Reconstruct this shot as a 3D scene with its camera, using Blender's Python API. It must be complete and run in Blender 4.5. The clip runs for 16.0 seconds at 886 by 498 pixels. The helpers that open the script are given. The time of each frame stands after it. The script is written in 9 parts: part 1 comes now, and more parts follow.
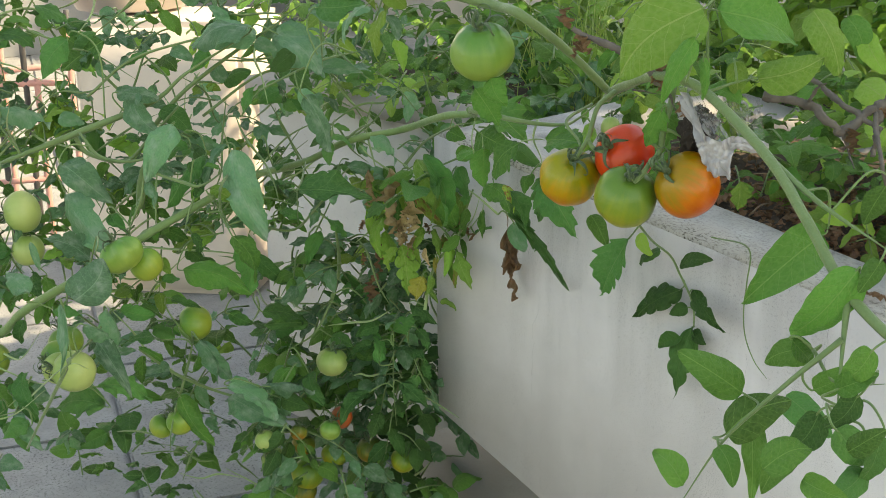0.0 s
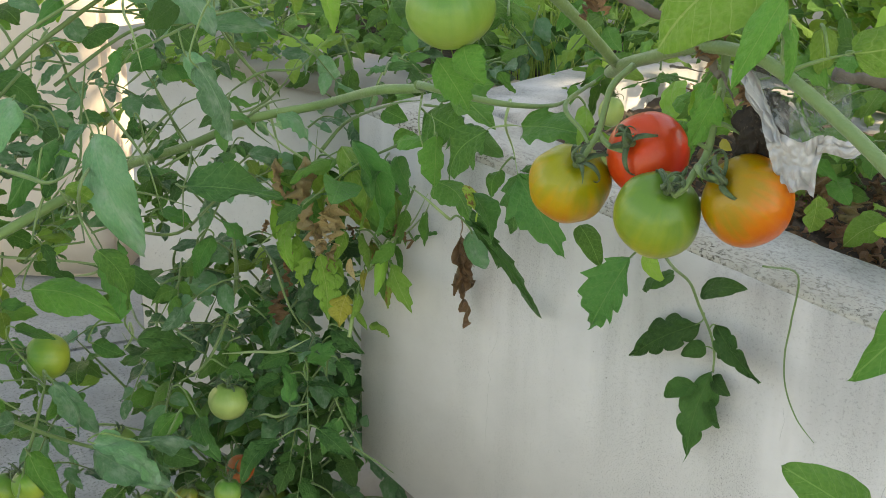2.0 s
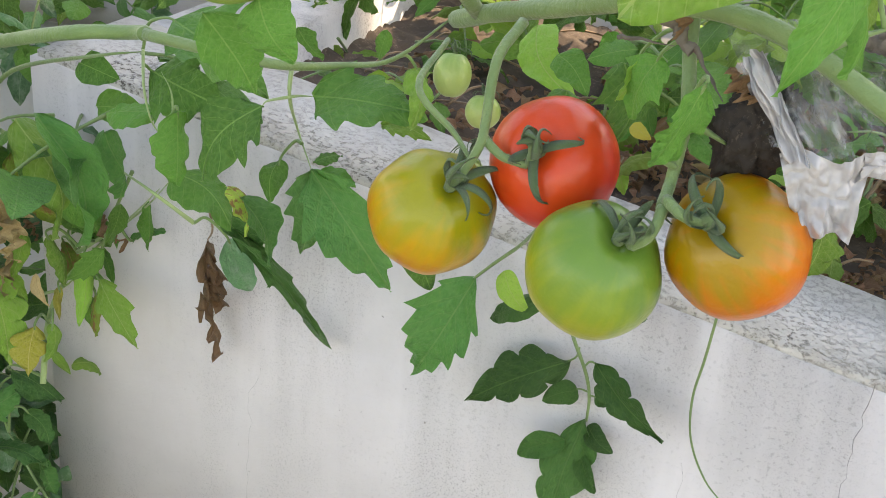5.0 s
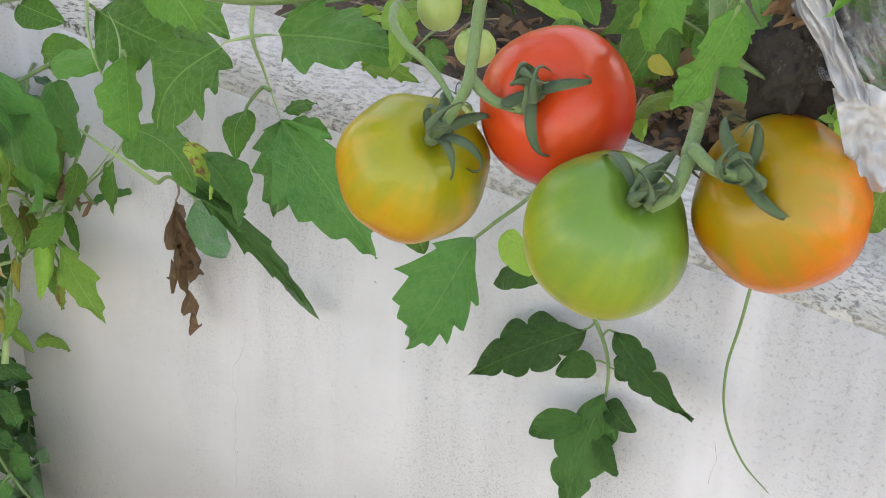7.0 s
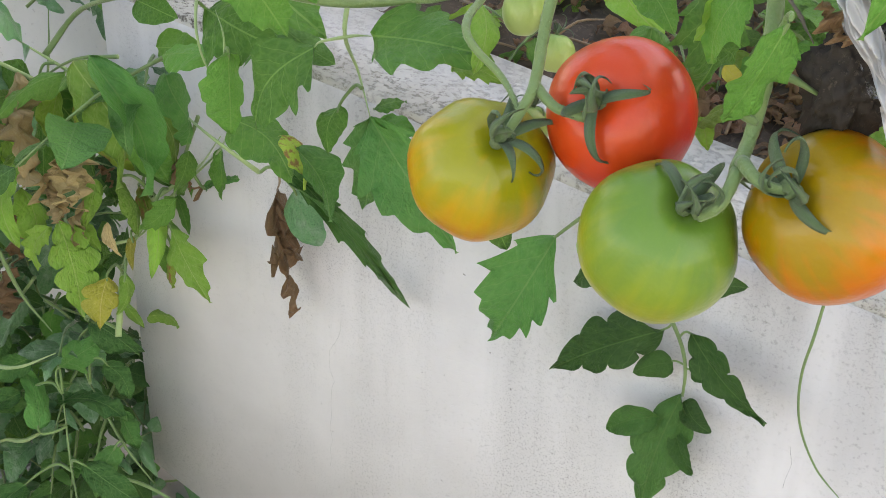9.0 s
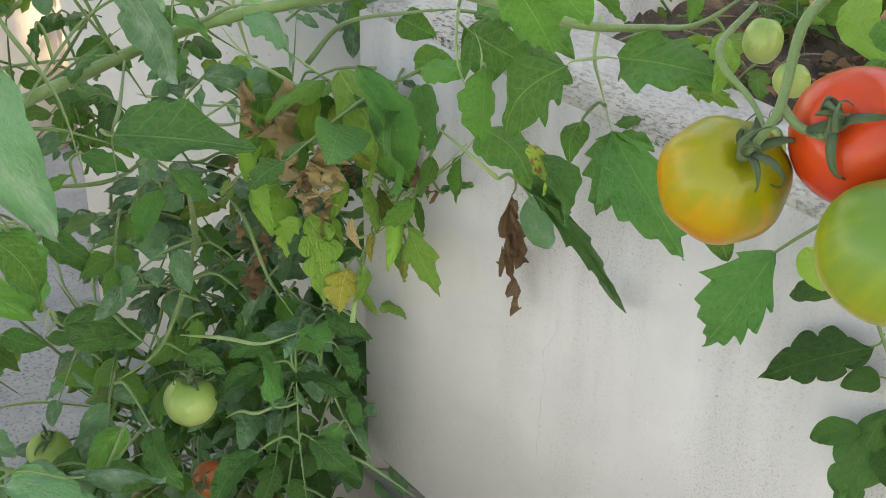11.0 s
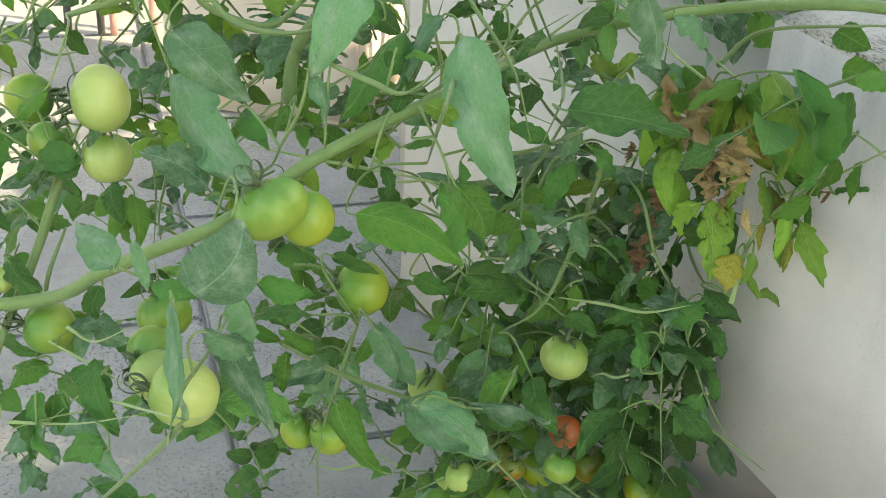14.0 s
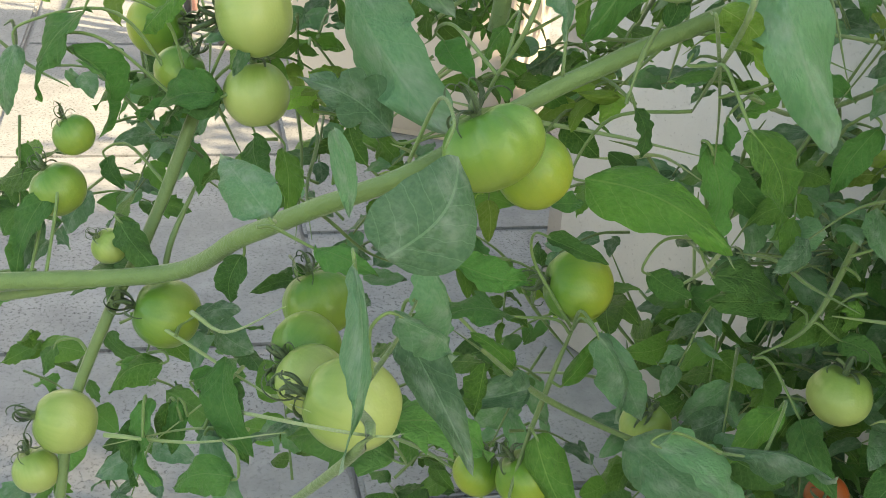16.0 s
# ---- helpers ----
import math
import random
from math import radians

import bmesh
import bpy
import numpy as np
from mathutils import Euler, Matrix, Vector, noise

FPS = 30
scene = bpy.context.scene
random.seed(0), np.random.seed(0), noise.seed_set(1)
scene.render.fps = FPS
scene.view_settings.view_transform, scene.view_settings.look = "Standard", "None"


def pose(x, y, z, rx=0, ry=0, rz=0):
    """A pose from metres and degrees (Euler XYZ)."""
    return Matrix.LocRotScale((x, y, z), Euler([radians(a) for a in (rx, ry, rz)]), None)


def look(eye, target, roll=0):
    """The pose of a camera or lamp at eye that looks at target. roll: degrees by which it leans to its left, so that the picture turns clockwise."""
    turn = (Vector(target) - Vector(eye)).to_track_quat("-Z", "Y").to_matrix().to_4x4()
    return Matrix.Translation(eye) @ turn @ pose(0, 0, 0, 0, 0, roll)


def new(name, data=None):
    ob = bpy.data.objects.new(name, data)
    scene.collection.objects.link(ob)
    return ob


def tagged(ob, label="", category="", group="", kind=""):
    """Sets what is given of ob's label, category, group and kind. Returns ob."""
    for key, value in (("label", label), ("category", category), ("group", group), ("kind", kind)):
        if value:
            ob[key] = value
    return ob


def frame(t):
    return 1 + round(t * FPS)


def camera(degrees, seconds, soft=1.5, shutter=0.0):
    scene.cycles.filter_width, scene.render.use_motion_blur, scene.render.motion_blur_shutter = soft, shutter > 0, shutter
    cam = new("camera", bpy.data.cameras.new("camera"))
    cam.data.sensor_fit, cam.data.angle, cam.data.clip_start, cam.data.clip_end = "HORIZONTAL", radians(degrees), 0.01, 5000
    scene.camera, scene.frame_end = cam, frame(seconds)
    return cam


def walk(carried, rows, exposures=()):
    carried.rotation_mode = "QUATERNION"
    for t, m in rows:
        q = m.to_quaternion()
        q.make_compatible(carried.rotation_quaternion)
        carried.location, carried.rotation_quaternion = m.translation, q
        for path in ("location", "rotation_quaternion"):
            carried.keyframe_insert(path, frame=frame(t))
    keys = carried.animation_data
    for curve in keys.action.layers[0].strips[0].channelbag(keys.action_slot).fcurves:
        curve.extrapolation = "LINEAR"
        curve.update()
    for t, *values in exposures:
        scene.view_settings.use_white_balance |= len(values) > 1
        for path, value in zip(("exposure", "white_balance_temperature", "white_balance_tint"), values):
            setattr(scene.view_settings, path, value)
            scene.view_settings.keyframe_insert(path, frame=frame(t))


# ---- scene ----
cam = camera(38.54, 16.0, 0.5)
PATH = [
    (0.0, look((1.1289, -1.2516, 1.2190), (0.4368, -0.5922, 0.9252), -0.92)),
    (0.5, look((1.0299, -1.1378, 1.1783), (0.3380, -0.4756, 0.8907), -1.01)),
    (1.0, look((0.9872, -1.1238, 1.1767), (0.3039, -0.4562, 0.8808), -0.36)),
    (1.5, look((0.9239, -1.0850, 1.1592), (0.2508, -0.4158, 0.8444), 0.69)),
    (2.0, look((0.7875, -1.0213, 1.1679), (0.1801, -0.2996, 0.8357), 0.83)),
    (2.5, look((0.6587, -0.9954, 1.1791), (0.1248, -0.2373, 0.8047), 2.05)),
    (3.0, look((0.5668, -0.9713, 1.1803), (0.1306, -0.1603, 0.7904), 3.94)),
    (3.5, look((0.5321, -0.9408, 1.1754), (0.1763, -0.0998, 0.7678), 5.78)),
    (3.7, look((0.5274, -0.9151, 1.1780), (0.1734, -0.0742, 0.7687), 5.95)),
    (5.8, look((0.4231, -0.6765, 1.1210), (0.1002, 0.1542, 0.6676), 3.46)),
    (6.0, look((0.4243, -0.6638, 1.1201), (0.0901, 0.1603, 0.6626), 2.87)),
    (6.5, look((0.4284, -0.6459, 1.1175), (0.0893, 0.1729, 0.6543), 2.21)),
    (7.0, look((0.4314, -0.6495, 1.1073), (0.0906, 0.1617, 0.6322), 2.43)),
    (7.5, look((0.4297, -0.6490, 1.1018), (0.0740, 0.1523, 0.6207), 1.77)),
    (8.0, look((0.4454, -0.6420, 1.1030), (0.0868, 0.1570, 0.6202), 1.43)),
    (8.2, look((0.4477, -0.6446, 1.1054), (0.0750, 0.1471, 0.6213), 1.61)),
    (10.3, look((0.5074, -0.6928, 1.1497), (0.0149, 0.0367, 0.6752), -0.36)),
    (10.5, look((0.5061, -0.7247, 1.1414), (0.0065, 0.0097, 0.6820), 0.35)),
    (11.0, look((0.4761, -0.7371, 1.1438), (-0.0737, -0.0458, 0.6750), 0.77)),
    (11.5, look((0.4571, -0.7449, 1.1285), (-0.1276, -0.0740, 0.6724), 0.64)),
    (12.0, look((0.4902, -0.7743, 1.1537), (-0.0991, -0.1077, 0.6970), 0.63)),
    (12.5, look((0.4696, -0.8291, 1.1610), (-0.1360, -0.1767, 0.7053), 1.70)),
    (13.0, look((0.4731, -0.8821, 1.1839), (-0.1520, -0.2539, 0.7207), 1.98)),
    (13.5, look((0.4415, -0.9178, 1.1703), (-0.1947, -0.3015, 0.7061), 3.08)),
    (14.0, look((0.4260, -0.9480, 1.1615), (-0.2316, -0.3544, 0.6976), 3.10)),
    (14.5, look((0.3483, -0.8969, 1.0923), (-0.3233, -0.3152, 0.6335), 3.31)),
    (15.0, look((0.3161, -0.9268, 1.0801), (-0.3775, -0.3680, 0.6255), 3.78)),
    (15.5, look((0.2416, -0.9016, 1.0217), (-0.4756, -0.3626, 0.5800), 3.81)),
    (16.0, look((0.1853, -0.8706, 0.9709), (-0.5343, -0.3222, 0.5450), 3.97)),
]
walk(cam, PATH, [(0.0, 1.91, 10000, 7), (1.5, 1.98, 10200, 6), (3.0, 2.21, 9900, 13), (3.7, 2.34, 9700, 15), (7.0, 2.52, 9500, 17), (10.5, 2.43, 10000, 14), (12.5, 2.24, 10500, 6), (14.5, 2.43, 10200, 6), (16.0, 2.13, 10000, 8)])

# ---- world and light ----
world = bpy.data.worlds.new("sky_world")
scene.world = world
world.use_nodes = True
wnt = world.node_tree
sky = wnt.nodes.new("ShaderNodeTexSky")
sky.sky_type, sky.sun_disc = "NISHITA", False
sky.sun_elevation, sky.sun_rotation = radians(40), radians(53)
wnt.links.new(sky.outputs[0], wnt.nodes["Background"].inputs[0])
wnt.nodes["Background"].inputs[1].default_value = 0.125
sun = new("sun", bpy.data.lights.new("sun", "SUN"))
sun.data.energy, sun.data.angle, sun.data.color = 2.2, radians(1.0), (1.0, 0.95, 0.86)
sun.matrix_basis = look((4.9, 3.68, 5.14), (0, 0, 0))


# ---- materials ----
def nodes_of(name, rough=0.5):
    m = bpy.data.materials.new(name)
    m.use_nodes = True
    nt = m.node_tree
    p = nt.nodes["Principled BSDF"]
    p.inputs["Roughness"].default_value = rough
    return m, nt, p


def noise_tex(nt, scale, detail=4.0, coords="Object", rough=0.6):
    tc = nt.nodes.new("ShaderNodeTexCoord")
    n = nt.nodes.new("ShaderNodeTexNoise")
    n.inputs["Scale"].default_value, n.inputs["Detail"].default_value, n.inputs["Roughness"].default_value = scale, detail, rough
    nt.links.new(tc.outputs[coords], n.inputs["Vector"])
    return n.outputs[0]


def ramp(nt, fac, *stops):
    r = nt.nodes.new("ShaderNodeValToRGB")
    els = r.color_ramp.elements
    while len(els) < len(stops):
        els.new(0.5)
    for e, (pos, col) in zip(els, stops):
        e.position, e.color = pos, (*col, 1) if len(col) == 3 else col
    nt.links.new(fac, r.inputs[0])
    return r.outputs[0]


def mix(nt, fac, a, b, kind="MIX"):
    n = nt.nodes.new("ShaderNodeMix")
    n.data_type, n.blend_type = "RGBA", kind
    for sock, v in ((n.inputs["Factor"], fac), (n.inputs["A"], a), (n.inputs["B"], b)):
        if hasattr(v, "is_output"):
            nt.links.new(v, sock)
        elif sock.type == "RGBA":
            sock.default_value = (*v, 1)
        else:
            sock.default_value = v
    return n.outputs["Result"]


def calc(nt, op, a, b=0.0, c=0.0):
    n = nt.nodes.new("ShaderNodeMath")
    n.operation = op
    for sock, v in zip(n.inputs, (a, b, c)):
        if hasattr(v, "is_output"):
            nt.links.new(v, sock)
        else:
            sock.default_value = v
    return n.outputs[0]


def bump(nt, p, height, strength, distance=0.002):
    b = nt.nodes.new("ShaderNodeBump")
    b.inputs["Strength"].default_value, b.inputs["Distance"].default_value = strength, distance
    nt.links.new(height, b.inputs["Height"])
    nt.links.new(b.outputs[0], p.inputs["Normal"])


def put(nt, p, colour):
    nt.links.new(colour, p.inputs["Base Color"])


def leaf_material(name, dark, light, vein, dry=0.0, bloom=0.0):
    """Leaf blade: mottled green with a pale midrib and side veins, letting some light through."""
    m, nt, p = nodes_of(name, 0.40)
    tc = nt.nodes.new("ShaderNodeTexCoord")
    sep = nt.nodes.new("ShaderNodeSeparateXYZ")
    nt.links.new(tc.outputs["UV"], sep.inputs[0])
    ax = calc(nt, "ABSOLUTE", calc(nt, "SUBTRACT", sep.outputs[0], 0.5))
    rnd = nt.nodes.new("ShaderNodeObjectInfo").outputs["Random"]
    isl = nt.nodes.new("ShaderNodeNewGeometry").outputs["Random Per Island"]
    both = calc(nt, "FRACT", calc(nt, "ADD", rnd, isl))
    blotch = noise_tex(nt, 26, 5, "UV")
    base = mix(nt, blotch, dark, light)
    bright = nt.nodes.new("ShaderNodeHueSaturation")
    nt.links.new(base, bright.inputs["Color"])
    nt.links.new(calc(nt, "MULTIPLY_ADD", calc(nt, "POWER", both, 1.3), 0.80, 0.62), bright.inputs["Value"])
    nt.links.new(calc(nt, "MULTIPLY_ADD", isl, 0.026, 0.490), bright.inputs["Hue"])
    mid = calc(nt, "LESS_THAN", ax, 0.012)
    along = calc(nt, "SUBTRACT", sep.outputs[1], calc(nt, "MULTIPLY", calc(nt, "POWER", ax, 0.8), 0.5))
    along = calc(nt, "MULTIPLY_ADD", noise_tex(nt, 3.5, 2, "UV"), 0.12, along)
    side = calc(nt, "LESS_THAN", calc(nt, "FRACT", calc(nt, "MULTIPLY", along, 6.2)), 0.05)
    lines = calc(nt, "MAXIMUM", mid, calc(nt, "MULTIPLY", side, 0.60))
    mp = nt.nodes.new("ShaderNodeMapping")
    mp.inputs["Scale"].default_value = (8, 13, 1)
    nt.links.new(tc.outputs["UV"], mp.inputs[0])
    net = nt.nodes.new("ShaderNodeTexVoronoi")
    net.feature = "DISTANCE_TO_EDGE"
    net.inputs["Scale"].default_value = 1.0
    nt.links.new(mp.outputs[0], net.inputs["Vector"])
    cell = ramp(nt, net.outputs["Distance"], (0.0, (0, 0, 0)), (0.22, (1, 1, 1)))
    col = mix(nt, calc(nt, "MULTIPLY_ADD", calc(nt, "SUBTRACT", 1.0, cell), 0.17, 0.0), bright.outputs[0], vein)
    col = mix(nt, calc(nt, "MULTIPLY", lines, 0.62), col, vein)
    if bloom:
        dust = calc(nt, "MULTIPLY", ramp(nt, noise_tex(nt, 3.2, 5, "UV"), (0.46, (0, 0, 0)), (0.68, (1, 1, 1))), calc(nt, "SUBTRACT", 1.0, calc(nt, "MULTIPLY", ax, 2.2)))
        col = mix(nt, calc(nt, "MULTIPLY", dust, bloom), col, (0.40, 0.48, 0.40))
    if dry:
        spots = ramp(nt, noise_tex(nt, 5, 4, "UV"), (0.46 - 0.18 * dry, (1, 1, 1)), (0.50, (0, 0, 0)))
        col = mix(nt, spots, col, (0.30, 0.17, 0.07))
    put(nt, p, col)
    fine = noise_tex(nt, 45, 4, "UV")
    pucker = calc(nt, "ABSOLUTE", calc(nt, "SINE", calc(nt, "MULTIPLY", along, 16.34)))
    fine = calc(nt, "ADD", fine, calc(nt, "MULTIPLY", calc(nt, "POWER", pucker, 0.6), 0.55))
    fine = calc(nt, "ADD", calc(nt, "MULTIPLY_ADD", cell, 0.35, fine), calc(nt, "MULTIPLY", noise_tex(nt, 7, 3, "UV"), 2.0))
    bump(nt, p, calc(nt, "SUBTRACT", fine, calc(nt, "MULTIPLY", lines, 0.8)), 0.62, 0.0024)
    tr = nt.nodes.new("ShaderNodeBsdfTranslucent")
    nt.links.new(col, tr.inputs[0])
    ms = nt.nodes.new("ShaderNodeMixShader")
    ms.inputs[0].default_value = 0.30
    nt.links.new(p.outputs[0], ms.inputs[1])
    nt.links.new(tr.outputs[0], ms.inputs[2])
    nt.links.new(ms.outputs[0], nt.nodes["Material Output"].inputs[0])
    p.inputs["Specular IOR Level"].default_value = 0.5 if bloom else 0.32
    return m


LEAF = {
    "green": leaf_material("leaf_green", (0.056, 0.180, 0.026), (0.135, 0.315, 0.058), (0.22, 0.40, 0.11)),
    "deep": leaf_material("leaf_deep", (0.043, 0.152, 0.032), (0.106, 0.280, 0.068), (0.17, 0.33, 0.11)),
    "blue": leaf_material("leaf_blue", (0.063, 0.200, 0.079), (0.150, 0.340, 0.145), (0.19, 0.36, 0.19), 0.0, 0.58),
    # leaf green with shade painted in, for blades under or behind others
    "dark": leaf_material("leaf_shade_painted", (0.028, 0.092, 0.020), (0.066, 0.160, 0.036), (0.10, 0.20, 0.06)),
    "pale": leaf_material("leaf_pale", (0.17, 0.36, 0.040), (0.29, 0.49, 0.085), (0.36, 0.46, 0.16)),
    "yellow": leaf_material("leaf_yellow", (0.34, 0.36, 0.04), (0.60, 0.48, 0.09), (0.6, 0.5, 0.2)),
    "dying": leaf_material("leaf_dying", (0.20, 0.35, 0.040), (0.36, 0.45, 0.085), (0.4, 0.42, 0.15), 0.3),
    "dry": leaf_material("leaf_dry", (0.18, 0.085, 0.046), (0.38, 0.22, 0.13), (0.26, 0.14, 0.08)),
    "tan": leaf_material("leaf_tan", (0.40, 0.28, 0.14), (0.60, 0.45, 0.26), (0.35, 0.22, 0.1)),
}


def stem_material(name, a, b, rough=0.55, fuzz=0.2):
    m, nt, p = nodes_of(name, rough)
    n = noise_tex(nt, 55, 5)
    put(nt, p, mix(nt, n, a, b))
    bump(nt, p, calc(nt, "ADD", noise_tex(nt, 420, 3), noise_tex(nt, 90, 3)), 0.6, 0.0016)
    p.inputs["Sheen Weight"].default_value = fuzz
    return m


STEM = stem_material("vine_stem", (0.092, 0.168, 0.050), (0.185, 0.280, 0.102))
PETIOLE = stem_material("petiole", (0.095, 0.185, 0.048), (0.185, 0.295, 0.095))
STEM_PALE = stem_material("pale_stem", (0.20, 0.31, 0.11), (0.34, 0.45, 0.20))
SEPAL = stem_material("sepal_green", (0.042, 0.098, 0.032), (0.115, 0.200, 0.075), 0.5, 0.15)
WOOD = stem_material("old_wood", (0.055, 0.047, 0.040), (0.23, 0.20, 0.17), 0.9, 0.0)
DRYSTEM = stem_material("dry_stem", (0.16, 0.09, 0.045), (0.33, 0.22, 0.13), 0.8)


def tomato_material(name, top, middle, bottom, spread=0.6, low=0.16):
    """Glossy skin that ripens from the bottom up, with faint ribs and specks."""
    m, nt, p = nodes_of(name, 0.30)
    tc = nt.nodes.new("ShaderNodeTexCoord")
    sep = nt.nodes.new("ShaderNodeSeparateXYZ")
    nt.links.new(tc.outputs["Generated"], sep.inputs[0])
    mp = nt.nodes.new("ShaderNodeMapping")
    mp.inputs["Scale"].default_value = (1, 1, 0.35)
    nt.links.new(tc.outputs["Generated"], mp.inputs[0])
    streak = nt.nodes.new("ShaderNodeTexNoise")
    streak.inputs["Scale"].default_value, streak.inputs["Detail"].default_value = 4.2, 3.0
    nt.links.new(mp.outputs[0], streak.inputs["Vector"])
    flat = nt.nodes.new("ShaderNodeVectorMath")
    flat.operation = "SUBTRACT"
    flat.inputs[1].default_value = (0.5, 0.5, 0.5)
    nt.links.new(tc.outputs["Generated"], flat.inputs[0])
    ring = nt.nodes.new("ShaderNodeVectorMath")
    ring.operation = "MULTIPLY"
    ring.inputs[1].default_value = (1, 1, 0.04)
    nt.links.new(flat.outputs[0], ring.inputs[0])
    unit = nt.nodes.new("ShaderNodeVectorMath")
    unit.operation = "NORMALIZE"
    nt.links.new(ring.outputs[0], unit.inputs[0])
    rays = nt.nodes.new("ShaderNodeTexNoise")
    rays.inputs["Scale"].default_value, rays.inputs["Detail"].default_value = 4.5, 3.0
    nt.links.new(unit.outputs[0], rays.inputs["Vector"])
    wob = calc(nt, "ADD", calc(nt, "MULTIPLY", streak.outputs[0], 0.5), calc(nt, "MULTIPLY", rays.outputs[0], 0.5))
    h = calc(nt, "ADD", sep.outputs[2], calc(nt, "MULTIPLY", calc(nt, "SUBTRACT", wob, 0.5), spread))
    col = ramp(nt, h, (low, bottom), (0.58, middle), (0.9, top))
    speck = ramp(nt, noise_tex(nt, 160, 2, "Generated"), (0.60, (0, 0, 0)), (0.74, (1, 1, 1)))
    col = mix(nt, calc(nt, "MULTIPLY", speck, 0.07), col, (0.85, 0.75, 0.45))
    put(nt, p, col)
    p.inputs["Coat Weight"].default_value, p.inputs["Coat Roughness"].default_value = 0.15, 0.24
    p.inputs["Specular IOR Level"].default_value = 0.36
    bump(nt, p, noise_tex(nt, 9, 2, "Generated"), 0.12, 0.004)
    return m


FRUIT = {
    "red": tomato_material("tomato_red", (0.66, 0.058, 0.012), (0.67, 0.030, 0.012), (0.60, 0.021, 0.010), 0.3),
    "orange": tomato_material("tomato_orange", (0.33, 0.19, 0.006), (0.60, 0.155, 0.004), (0.58, 0.090, 0.004), 1.0),
    "amber": tomato_material("tomato_amber", (0.26, 0.25, 0.010), (0.46, 0.265, 0.006), (0.57, 0.15, 0.005), 1.2),
    "turning": tomato_material("tomato_turning", (0.105, 0.215, 0.028), (0.200, 0.275, 0.024), (0.36, 0.33, 0.020), 1.0, 0.24),
    "lime": tomato_material("tomato_lime", (0.10, 0.25, 0.032), (0.19, 0.315, 0.042), (0.30, 0.37, 0.05)),
    "green": tomato_material("tomato_green", (0.085, 0.225, 0.035), (0.17, 0.30, 0.055), (0.25, 0.355, 0.065)),
    "pale": tomato_material("tomato_pale", (0.21, 0.33, 0.075), (0.32, 0.42, 0.125), (0.38, 0.46, 0.15)),
    "dull": tomato_material("tomato_dull", (0.085, 0.13, 0.018), (0.20, 0.175, 0.014), (0.33, 0.13, 0.012), 1.2),
    "brick": tomato_material("tomato_brick", (0.36, 0.10, 0.03), (0.48, 0.09, 0.02), (0.45, 0.07, 0.02), 0.3),
}


